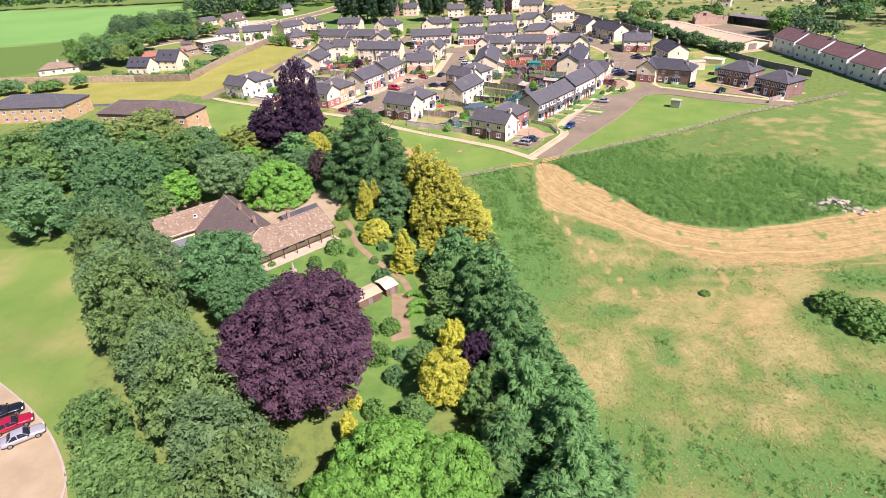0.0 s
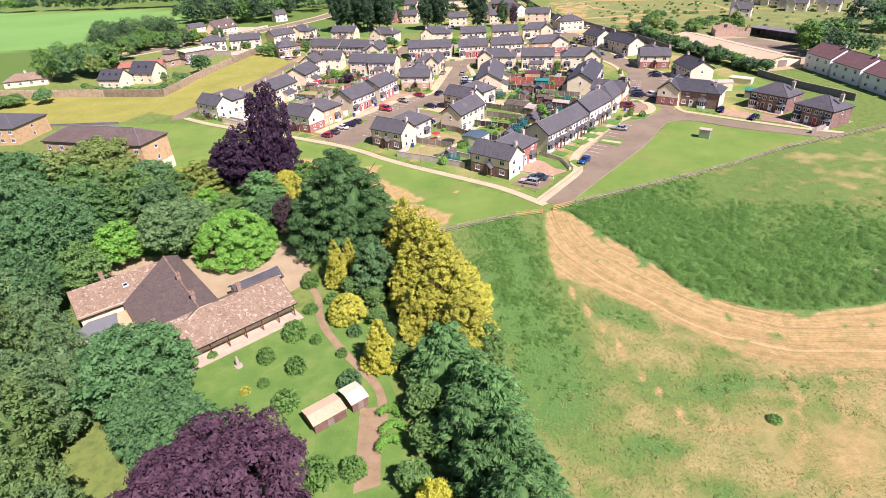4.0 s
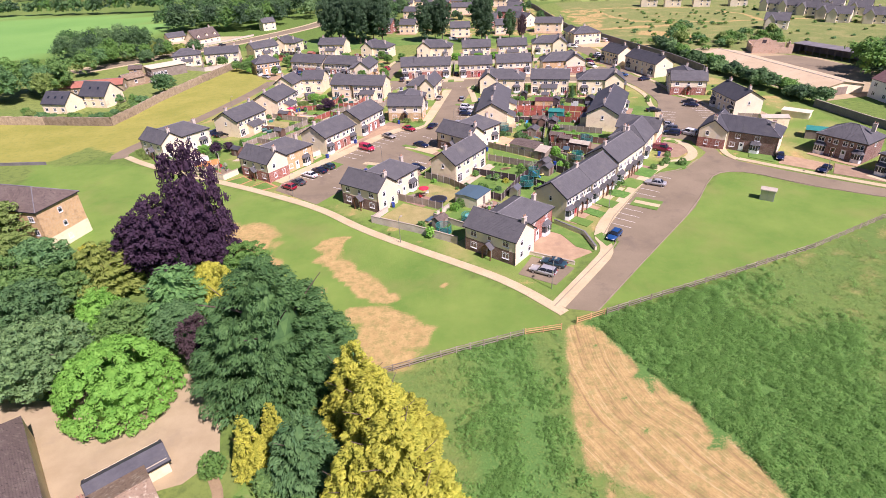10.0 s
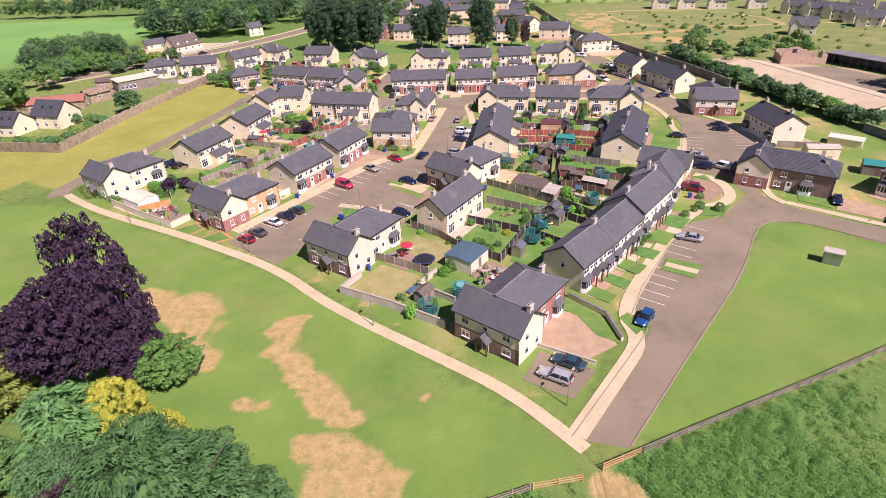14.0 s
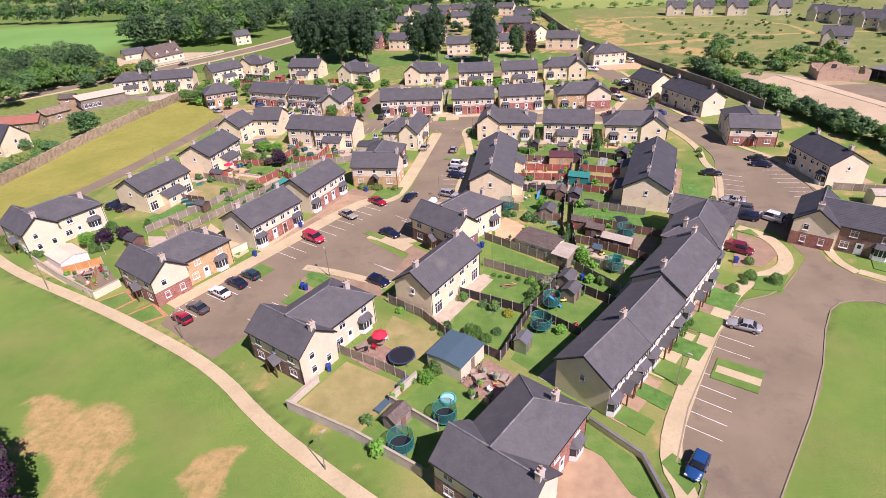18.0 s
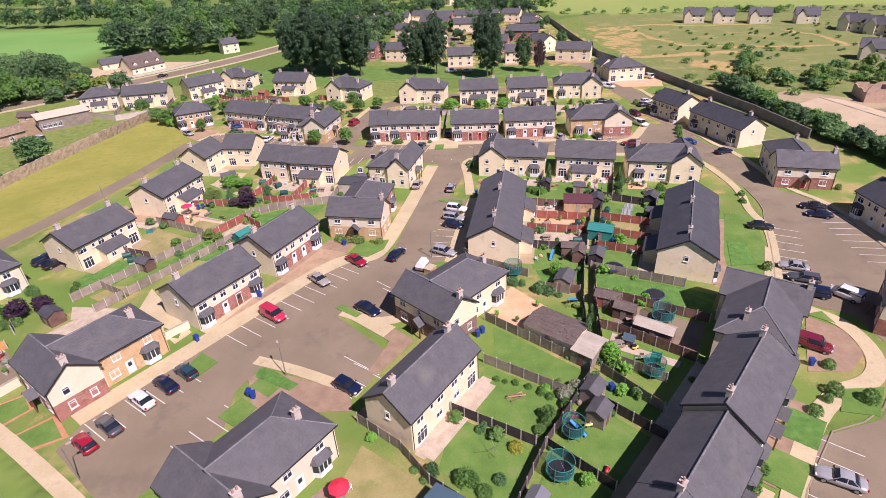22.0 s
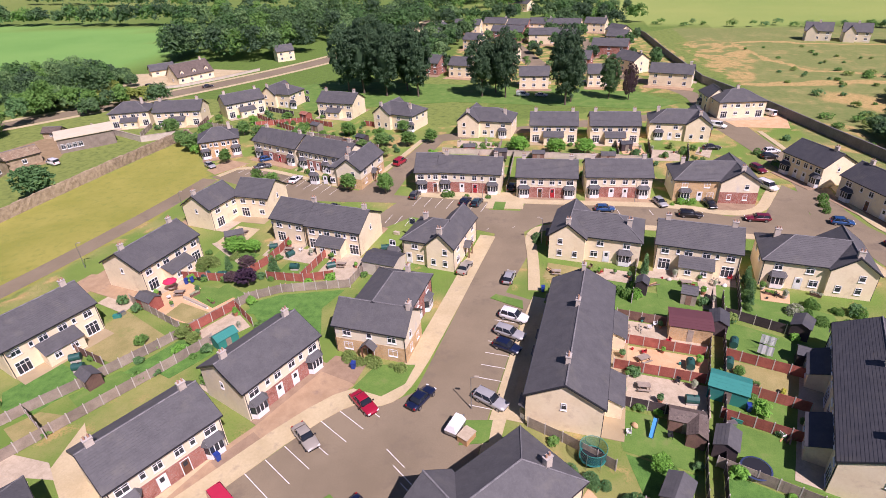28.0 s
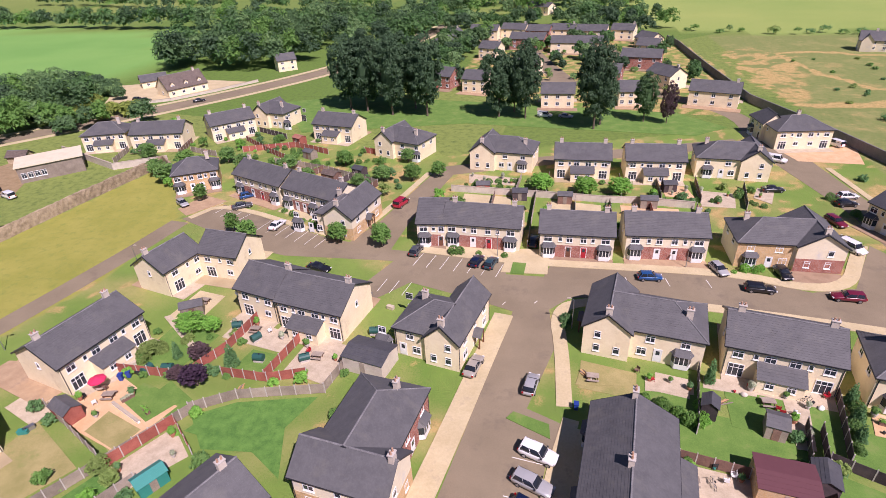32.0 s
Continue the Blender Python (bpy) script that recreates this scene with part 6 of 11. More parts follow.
def nettles():
    """Beds of nettles and docks, each plant a low heap of leaves."""
    rng = np.random.default_rng(3)
    C, R = [], []
    for n, box_, bed in ((11500, (23, 92, 55, 122), "north"), (5600, (-2, 19, 38, 91), "west"), (5200, (12, 75, -8, 58), "south")):
        x, y = meadow_spots(rng, n, box_[0], box_[1], box_[2], box_[3])
        nz, n2 = low_noise(x, y, 0.11, 0), low_noise(x, y, 0.3, 7)
        if bed == "north":
            thick = nettle_bed(x, y, nz) * (y > np.interp(x, [p[0] for p in TRACK], [p[1] for p in TRACK])) + 0.25 * n2
        elif bed == "west":
            thick = np.clip(1.4 - dist_line(x, y, [(9, 88), (11, 76), (9, 62), (12, 52), (12, 40)]) / 8, 0, 1) * (0.55 + 1.0 * n2) * np.clip((y - 36) / 22, 0, 1)
        else:
            thick = np.max([np.clip(1.3 - dist_line(x, y, line) / r, 0, 1) for line, r in MEADOW_PATCHES], 0) * (0.6 + 0.8 * n2)
        keep = rng.uniform(0.05, 0.9, len(x)) < thick
        x, y, q = x[keep], y[keep], np.clip(thick[keep], 0.2, 1)
        r = rng.uniform(0.35, 0.8, len(x)) * (0.55 + 0.5 * q) * (1.0 if bed == "north" else 0.75)
        C.append(np.stack([x, y, r * 0.25], 1))
        R.append(r)
    C, R = np.concatenate(C), np.concatenate(R)
    v = lobes_leaves(rng, C, R, 30 * len(C), 0.145, 0.95, 0.95, 0.22)
    tagged(new("nettles", leaf_mesh("nettles", v, leaves("leaf_nettle_bed", (0.145, 0.315, 0.068), (0.225, 0.410, 0.098), 0.5))), "beds of tall green nettles and docks on the meadow", "nettles", kind="stuff")


def grass_blades():
    """Long grass lying over in the wind, in green and dry sheaves."""
    rng = np.random.default_rng(5)
    x, y = meadow_spots(rng, 115000, -2, 100, -25, 125)
    n1, n2 = low_noise(x, y, 0.11, 0), low_noise(x, y, 0.35, 7)
    fade = np.clip(np.minimum(100 - x, y + 25) / 25, 0, 1)
    keep = rng.uniform(-0.55, 0.75, len(x)) < n1 + n2 + 1.2 * fade - 1.0
    x, y, n1, n2 = x[keep], y[keep], n1[keep], n2[keep]
    m = len(x)
    a = 2.4 + 0.5 * n1 + rng.normal(size=m) * 1.3
    way = np.stack([np.cos(a), np.sin(a), np.full(m, 0.06)], 1)
    v = leaf_arrays(rng, np.stack([x, y, rng.uniform(0.02, 0.09, m)], 1), np.array([0, 0, 1.0]) + rng.normal(size=(m, 3)) * 0.16, rng.uniform(0.12, 0.22, m), 2.4, way).reshape(m, 3, 3)
    dry = (0.62 + 0.55 * n1 + 0.75 * n2 + rng.normal(size=m) * 0.25 > 0.5) & ~((x > 22) & (y > 60) & (x < 75)) & ~((x < 19) & (y > 42))
    for name, pick, col, lab in (("dry_grass", dry, ((0.31, 0.300, 0.095), (0.49, 0.425, 0.165)), "dry yellow meadow grass laid over by the wind"), ("meadow_grass", ~dry, ((0.150, 0.270, 0.060), (0.255, 0.370, 0.095)), "long green meadow grass laid over by the wind")):
        tagged(new(name, leaf_mesh(name, v[pick].reshape(-1, 3), leaves("leaf_" + name, *col, 0.35))), lab, "grass", kind="stuff")


nettles()
grass_blades()

# ---- old cottage and its garden ----
def cottage():
    h = thing("cottage", "old rambling cottage with brown mossy tile roofs and a veranda", "house")
    ang = 41.5
    M = rot(ang, -38.5, 46.8)
    # long low wing beside the lawn, with an open veranda
    w = bmesh.new()
    walls(w, -2.8, 18.9, 2.0, 8.4, 2.9, 1.7, True, True, M)
    part("wall", w, CREAM, h)
    r, c, f = wing_roof(-2.8, 18.9, 5.0, 4.7, 2.65, 2.5, m=M, courses=18, over=0.3)
    part("roof", r, TILE_OLD, h, "mossy brown clay tiles")
    part("ridge_cap", c, TILE_OLD, h)
    part("fascia", f, FASCIA, h)
    for k in range(9):
        b = bmesh.new()
        box(b, -2.2 + 2.6 * k, -2.05 + 2.6 * k, 0.45, 0.6, 0, 2.5, M)
        part("veranda_post", b, DOORS[2], h)
    for k in range(6):
        window(h, *(M @ Vector((-0.8 + 3.4 * k, 1.98, 0)))[:2], 0.9, 1.5, 1.2, ang)
    b = bmesh.new()
    box(b, -3.4, 19.4, -0.9, 2.0, 0.0, 0.14, M)
    part("veranda_floor", b, PATIO, h)
    # tall block behind it, its ridge running back from the long wing
    A, B, L1, L2, R1, R2 = (-47.8, 68.8, 6.3), (-36.7, 54.9, 5.6), (-51.3, 60.1, 3.0), (-41.0, 48.5, 2.9), (-47.9, 73.0, 4.0), (-36.0, 59.6, 3.6)
    r = bmesh.new()
    slope(r, L1, L2, B, A, 22)
    slope(r, R2, R1, A, B, 14)
    part("roof", r, SLATE_BROWN, h, "dark brown slates with worn hips")
    w = bmesh.new()
    low = lambda p: (p[0], p[1], 0)
    for q in ([low(R1), low(L1), L1, A, R1], [low(L1), low(L2), L2, L1], [low(R2), low(R1), R1, R2], [low(L2), low(R2), R2, B, L2]):
        poly(w, [Vector(p) * 0.995 + Vector((-0.2, 0.3, -0.04)) for p in q])
    part("wall", w, CREAM, h)
    c = bmesh.new()
    tube(c, A, B, 0.14, 0.14, 6)
    part("ridge_cap", c, TILE_OLD, h)
    # side wing towards the trees
    S = rot(38.5, -59.5, 60.7)
    w = bmesh.new()
    walls(w, 0.2, 13.0, -4.7, 4.7, 2.9, 2.1, True, True, S)
    part("wall", w, CREAM, h)
    r, c, f = wing_roof(0.2, 13.0, 0.0, 4.7, 2.8, 2.3, False, False, S, courses=16)
    part("roof", r, TILE_OLD, h, "mossy brown clay tiles")
    part("ridge_cap", c, TILE_OLD, h)
    part("fascia", f, FASCIA, h)
    g = bmesh.new()
    prism(g, [(-55.2, 53.0), (-47.6, 51.6), (-51.6, 58.6), (-54.8, 56.4)], 2.4, 2.55)
    part("flat_roof", g, plain("lead_grey", (0.20, 0.215, 0.205), 0.6), h, "grey flat roof")
    g = bmesh.new()
    prism(g, [(-55.0, 53.2), (-47.9, 51.9), (-51.7, 58.3), (-54.6, 56.2)], 0, 2.4)
    part("wall", g, CREAM, h)
    g = bmesh.new()
    prism(g, [(-47.4, 51.9), (-45.2, 52.6), (-50.6, 59.6), (-52.0, 58.4)], 2.2, 2.35)
    part("flat_roof", g, SAND, h, "tan flat roof of a small porch")
    for x, y, z, a in ((-42.4, 62.0, 5.9, 38), (-38.2, 56.9, 5.7, 38), (-41.9, 52.0, 4.6, ang), (-33.1, 61.0, 4.4, ang), (-57.4, 66.2, 3.9, ang)):
        chimney(h, x, y, z, a, 0.9, OLDBRICK, 0.72)
    window(h, *(S @ Vector((7.5, -2.2, 0)))[:2], 4.05, 0.7, 0.6, 38.5)
    # small link roof to the yard
    L = rot(ang, -34.0, 65.6)
    g = bmesh.new()
    walls(g, -2.0, 5.5, -1.6, 1.6, 2.3, 0.9, True, True, L)
    part("wall", g, CREAM, h)
    r, c, f = wing_roof(-2.0, 5.5, 0, 1.6, 2.2, 1.0, m=L, courses=6)
    part("roof", r, SLATE_DARK, h)
    part("fascia", f, FASCIA, h)
    c.free()
    return h


cottage()
slab("yard", [(-70, 77), (-66.3, 80.5), (-50.1, 79.2), (-44, 81.5), (-33, 84), (-27.0, 78), (-24.2, 70), (-27.0, 66.4), (-39.5, 62), (-48, 66), (-62, 68)], 0.035, GRAVEL, "pale gravel yard behind the cottage", "yard")
slab("lawn", GARDEN, 0.02, LAWN, "mown green lawn of the cottage garden", "lawn")
strip("garden_path", [(-23.8, 67), (-22.2, 64.6), (-20.8, 58.1), (-17, 52.0), (-12.5, 46.5), (-9.6, 42.5), (-9.0, 36)], 1.15, 0.04, EARTH, "brown gravel garden path", "path")
slab("garden_bed", [(-12.2, 40), (-9.6, 40), (-8.6, 29), (-11.4, 28)], 0.045, EARTH, "bare brown garden plot", "path")
slab("car_park", [(-90, 40), (-63.9, 22.5), (-54.4, 16), (-47.8, 9.4), (-44.6, 4.7), (-44, -12), (-62, -30), (-110, -30)], 0.03, GRAVEL, "pale gravel car park with a low kerb", "car park")
strip("kerb", [(-72, 27.5), (-63.9, 22.5), (-54.4, 16), (-47.8, 9.4), (-44.6, 4.7), (-44, -12)], 0.25, 0.12, KERB, "low stone kerb round the car park", "kerb")


def garden_shed(p, ang, w, d, h, wall, roof, label, rise=0.6):
    t = thing("shed", label, "shed", rot(ang, *p), "sheds")
    b = bmesh.new()
    walls(b, -w / 2, w / 2, -d / 2, d / 2, h, rise, True, True)
    part("wall", b, wall, t)
    r, c, f = wing_roof(-w / 2, w / 2, 0, d / 2, h, rise, courses=4, over=0.15)
    part("roof", r, roof, t)
    c.free()
    f.free()
    b = bmesh.new()
    box(b, -0.4, 0.4, -d / 2 - 0.04, -d / 2, 0.05, h * 0.85)
    part("door", b, TIMBER_GREY if wall is not TIMBER_GREY else TIMBER, t)
    return t


garden_shed((-16.2, 38.6), 38, 4.2, 3.0, 1.5, TIMBER, TANROOF, "long timber garden shed with a low tan sheet roof", 0.35)
garden_shed((-13.0, 41.1), 38, 2.2, 3.1, 1.55, TIMBER, PALESHEET, "small garden store with a pale sheet roof beside the path", 0.35)


def ornament():
    t = thing("garden_ornament", "weathered stone figure on a round plinth on the lawn", "ornament", rot(0, -30.1, 48.4))
    b = bmesh.new()
    for z0, z1, r0, r1 in ((0, 0.25, 0.6, 0.55), (0.25, 0.8, 0.3, 0.25), (0.8, 1.5, 0.28, 0.16), (1.5, 1.75, 0.14, 0.12)):
        tube(b, (0, 0, z0), (0, 0, z1), r0, r1, 12)
    part("body", b, KERB, t)


ornament()
for k, (x, y) in enumerate(((-8.4, 38.0), (-7.6, 35.6), (-7.8, 33.4))):
    t = thing("hedge", "curved clipped box hedge in the garden", "hedge", rot(20 * k, x, y), "clipped hedges")
    rng_ = np.random.default_rng(40 + k)
    C = np.array([[math.cos(a) * 1.3, math.sin(a) * 1.3, 0.6] for a in np.linspace(0.3, 2.6, 12)])
    part("foliage", leaf_mesh("foliage", lobes_leaves(rng_, C, np.full(12, 0.5), 900, 0.16), LEAF["bright"]), None, t)

# ---- houses round the estate ----
terrace((91.2, 158.1), -56, 11.5, 9.4, "front", mat=BROWNBRICK, roof=SLATE, chim=(0.85,), units=2, seed=30, hip=(True, True), label="brown brick detached house with a grey hipped roof")
terrace((96.4, 143.5), -62, 11.0, 9.6, "front", mat=BROWNBRICK, roof=SLATE, chim=(0.85,), units=2, seed=31, hip=(True, True), label="brown brick detached house beside the field fence")
terrace((65.8, 270.6), -66, 11.5, 9.0, "front", mat=CREAM, roof=SLATE_DARK, chim=(0.8,), seed=32)
terrace((62.6, 311.8), 8, 14.2, 11.0, "rear", mat=CREAM, hip=(True, True), chim=(0.5,), ext=False, seed=33, label="large cream house with a hipped slate roof and rough garden")
terrace((60.0, 327.0), -84, 9.0, 6.0, "front", units=1, mat=CREAM, hip=(True, False), chim=(), seed=34)
terrace((-17.4, 252.4), 4, 6.0, 12.0, "front", units=1, mat=WHITE, brick=BRICK, chim=(), seed=35, label="narrow white house wing with a tall gable")
corner_house((-30.0, 252.8), 80, mat=WHITE, brick=BUFF, gside=-1, wa=7.0, bd=9.0, la=13.0, seed=16, label="white gabled corner house with buff brick ground floor")
corner_house((-86.0, 333.5), 256, mat=CREAM, gside=1, seed=17, wa=6.5, bd=12)
corner_house((-36.8, 310.0), 250, mat=CREAM, gside=1, seed=18, wa=6.5, bd=14)


def block(name, label, p, ang, L, D, eave, rise, mat, roof, hip=(False, False), wins=3, storeys=2, chim=(), cat="house", group="", courses=10, dormers=0):
    """A plain outlying building: walls, roof, and rows of windows on its long sides."""
    h = thing(name, label, cat, rot(ang, *p), group)
    w = bmesh.new()
    walls(w, 0.2, L - 0.2, 0.2, D - 0.2, eave, rise, not hip[0], not hip[1])
    part("wall", w, mat, h)
    r, c, f = wing_roof(0.2, L - 0.2, D / 2, D / 2 - 0.2, eave, rise, *hip, courses=courses)
    part("roof", r, roof, h)
    part("ridge_cap", c, RIDGE, h)
    part("fascia", f, FASCIA, h)
    if group == "houses of the far estate":
        ca, sa = math.cos(radians(ang)), math.sin(radians(ang))
        for ya, yb, front in ((-3.4, 0.4, True), (D - 0.4, D + 3.0, False)):
            APRONS.append(([(p[0] + ca * a - sa * b, p[1] + sa * a + ca * b) for a, b in ((-1, ya), (L + 1, ya), (L + 1, yb), (-1, yb))], int(abs(p[0])) % 3, front))
    for s in range(storeys):
        z = 0.9 + s * (eave - 0.4) / max(storeys, 1)
        for k in range(wins):
            x = L * (k + 0.5) / wins
            window(h, x, 0.2, z, 1.2, 1.2, 0)
            if group not in ("houses of the far estate", "unfinished houses"):
                window(h, L - x, D - 0.2, z, 1.2, 1.2, 180)
        if wins > 1:
            window(h, 0.2, D / 2, z, 0.9, 1.1, -90)
            window(h, L - 0.2, D / 2, z, 0.9, 1.1, 90)
    for q in chim:
        chimney(h, L * q, D / 2, eave + rise - 0.1, pots=not group)
    for k in range(dormers):
        x = L * (k + 0.5) / dormers
        d, rr = bmesh.new(), bmesh.new()
        box(d, x - 0.8, x + 0.8, 1.0, 3.0, eave - 0.2, eave + 1.5)
        poly(d, [(x - 0.8, 1.0, eave + 1.5), (x + 0.8, 1.0, eave + 1.5), (x, 1.0, eave + 2.2)])
        slope(rr, (x - 1.0, 3.4, eave + 1.4), (x - 1.0, 0.8, eave + 1.4), (x, 0.8, eave + 2.3), (x, 3.4, eave + 2.3), 3)
        slope(rr, (x + 1.0, 0.8, eave + 1.4), (x + 1.0, 3.4, eave + 1.4), (x, 3.4, eave + 2.3), (x, 0.8, eave + 2.3), 3)
        ob = part("dormer", d, mat, h)
        part("dormer_roof", rr, roof, ob)
        window(ob, x, 1.0, eave + 0.2, 1.0, 1.1, 0)
    return h


def rooflight(h, x, y, z, a, tilt):
    """A dark rooflight lying in a roof slope."""
    b = bmesh.new()
    box(b, -0.45, 0.45, -0.6, 0.6, -0.03, 0.05)
    ob = part("rooflight", b, FASCIA, h, "dark rooflight", m=rot(a, x, y, z) @ Matrix.Rotation(radians(tilt), 4, "X"))
    b = bmesh.new()
    box(b, -0.37, 0.37, -0.52, 0.52, 0.05, 0.06)
    part("pane", b, GLASS, ob)


# brick care home beyond the wood
h_ = block("care_home", "three-storey orange brick building with a cream plinth and slate roof", (-103.9, 125.7), -14, 30.0, 10.0, 9.0, 2.6, BUFF, SLATE_BROWN, (True, True), 8, 3, (), "building")
b_ = bmesh.new()
box(b_, 30.0 - 0.2, 30.0 - 0.15, 0.15, 10.0 - 0.15, 0.0, 2.9)
box(b_, 0.2, 30.0 - 0.2, 0.15, 0.2, 0.0, 1.2)
part("plinth", b_, CREAM, h_, "cream rendered plinth")
block("care_home", "two-storey orange brick wing with a dark slate roof", (-160.0, 152.2), -3, 30.0, 15.0, 5.3, 2.6, BUFF, SLATE, (True, True), 9, 2, (), "building")
# white house and farm buildings behind the stone wall
h_ = block("house", "white-rendered house wing with dark slate roof and rooflights", (-144.6, 221.8), -12, 10.5, 8.5, 3.7, 3.3, CREAM, SLATE_DARK, wins=3, storeys=1)
for k_ in range(3):
    rooflight(h_, 2.2 + 3.0 * k_, 2.2, 5.36, 0, 39)
h_ = block("house", "white-rendered gabled house with dark slate roof", (-134.6, 228.6), -14, 11.5, 9.5, 4.4, 4.0, CREAM, SLATE_DARK, wins=3)
for k_ in range(2):
    rooflight(h_, 4.0 + 3.6 * k_, 2.6, 6.54, 0, 41)
block("barn", "old stone barn with a patched red roof", (-154.0, 246.5), 12, 24.0, 7.0, 3.0, 1.8, STONE, TILE_RED, wins=2, storeys=1, cat="barn")
block("barn", "small stone outbuilding with a rusty roof", (-133.0, 258.5), 60, 9.0, 6.0, 3.0, 1.6, STONE, TILE_OLD, wins=1, storeys=1, cat="barn")
block("barn", "small stone field building with a slate roof", (-146.0, 285.0), 10, 6.0, 4.0, 2.2, 1.2, STONE, SLATE_BROWN, wins=1, storeys=1, cat="barn")
block("bungalow", "low bungalow with a brown tile roof", (-190.0, 229.0), 20, 17.0, 9.0, 2.8, 2.2, CREAM, TILE_OLD, (True, True), 4, 1, (0.5,), "house")
block("house", "stone house with three white dormer windows and a veranda", (-143.0, 356.5), 60, 17.0, 10.5, 3.2, 4.6, CREAM, SLATE_BROWN, wins=4, storeys=1, chim=(0.85,), dormers=3)
block("house", "low side house with a slate roof beside a drive", (-166.0, 371.0), 45, 11.0, 7.0, 2.8, 2.2, CREAM, SLATE, wins=2, storeys=1)
block("house", "pale house among trees", (-118.0, 402.0), 40, 9.0, 7.0, 5.0, 2.4, CREAM, SLATE, wins=2)


def field_shed():
    t = thing("field_shed", "grey timber shed with a pale flat roof and white windows", "shed", rot(44, -128.5, 272.5))
    w = bmesh.new()
    box(w, 0, 15, 0, 9.5, 0, 4.2)
    part("wall", w, TIMBER_GREY, t)
    r = bmesh.new()
    box(r, -0.4, 15.4, -0.4, 9.9, 4.2, 4.45)
    part("roof", r, PALESHEET, t)
    for k in range(4):
        window(t, 1.2 + 1.5 * k, 0, 1.2, 1.2, 1.5, 0)
    for k in range(4):
        window(t, 0, 1.2 + 1.5 * k, 1.2, 1.2, 1.5, -90)


field_shed()
# the next estate behind the tall trees
for n_, (x, y, a, L) in enumerate(((-48.7, 438.5, 72, 14), (-46.4, 461, 75, 14), (-42, 481.7, -10, 16), (-25, 485.4, -16, 14), (-10.7, 478.4, -14, 12.5), (1.8, 480.3, -14, 13), (14.9, 475.8, -14, 16), (32.6, 477.1, -20, 12), (-17.8, 454.1, -16, 18), (2.9, 441, -6, 24),
                                  (42.1, 453.8, -55, 11), (40.7, 432.8, -20, 10), (32, 407.9, -15, 16), (39, 380.9, -55, 12), (2.2, 347.9, 0, 11), (-27.7, 368.4, -15, 10), (-41, 374.5, -20, 9), (48.8, 353, -18, 15), (27.1, 350.8, 0, 8), (-30, 430, -20, 10),
                                  (18, 380, -15, 12), (-12, 395, -20, 11), (-16.7, 590, -43, 20))):
    block("house", "distant cream estate house with a grey slate roof", (x, y), a, L, 8.5, 5.0, 2.5, CREAM if n_ % 4 else BRICK, SLATE, wins=3, group="houses of the far estate", chim=(0.9,) if n_ % 2 else ())
# unfinished houses on the waste ground
for x, y, a in ((133.0, 441, -20), (147.4, 436, -20), (164.4, 430, -20), (186, 424, -20), (194, 400, -52), (199, 388, -52), (203.5, 376, -50), (205.5, 360, -42), (203.5, 347, -40), (164, 333, -32), (222, 384, -40), (226, 366, -40), (217, 338, -40), (233, 330, -30)):
    h = block("house", "unfinished white gabled house on waste ground", (x, y), a, 11.5, 8.5, 4.6, 3.2, WHITE, SLATE, wins=3, group="unfinished houses", chim=(0.5,))
    g = bmesh.new()
    walls(g, -1.2, 4.0, -2.2, 2.2, 4.4, 2.6, True, False, Matrix.Translation((3.2, 0, 0)) @ Matrix.Rotation(radians(90), 4, "Z"))
    part("wall", g, WHITE, h)
    r, c, f = wing_roof(-1.2, 4.0, 0, 2.2, 4.4, 2.6, m=Matrix.Translation((3.2, 0, 0)) @ Matrix.Rotation(radians(90), 4, "Z"), courses=6)
    part("roof", r, SLATE, h)
    c.free()
    f.free()
# old yard
def ruined_barn():
    t = thing("ruined_barn", "roofless pinkish brick barn with a rounded gable", "barn", rot(-14, 131.4, 274.6))
    g = bmesh.new()
    arc = [(4.0 - 4.0 * math.cos(radians(a)), 3.2 + 3.2 * math.sin(radians(a))) for a in range(0, 181, 20)]
    outline = [(0.0, 0.0), (8.0, 0.0)] + arc[::-1]
    for y in (0.0, 0.4):
        poly(g, [(x, y, z) for x, z in (outline if y == 0.0 else outline[::-1])])
    for (xa, za), (xb, zb) in zip(outline, outline[1:] + outline[:1]):
        poly(g, [(xa, 0, za), (xa, 0.4, za), (xb, 0.4, zb), (xb, 0, zb)])
    part("gable_wall", g, PINKBRICK, t)
    # the gable is solid; a thin dark sheet stands for the shaded loft opening
    o = bmesh.new()
    box(o, 3.2, 4.8, -0.03, 0.0, 4.2, 5.6)
    part("loft_opening", o, TIMBER_DARK, t, "dark panel standing for the shaded opening in the gable")
    rnd = random.Random(3)
    for x0, x1, y0, y1, axis in ((0.0, 0.4, 0.4, 11.0, 1), (8.0, 15.5, 0.0, 0.4, 0), (15.1, 15.5, 0.4, 9.0, 1), (0.4, 15.1, 10.6, 11.0, 0)):
        n = 4
        for k in range(n):
            w = bmesh.new()
            top = rnd.uniform(2.4, 4.0)
            if axis:
                box(w, x0, x1, y0 + (y1 - y0) * k / n, y0 + (y1 - y0) * (k + 1) / n, 0, top)
            else:
                box(w, x0 + (x1 - x0) * k / n, x0 + (x1 - x0) * (k + 1) / n, y0, y1, 0, top)
            part("broken_wall", w, PINKBRICK, t)


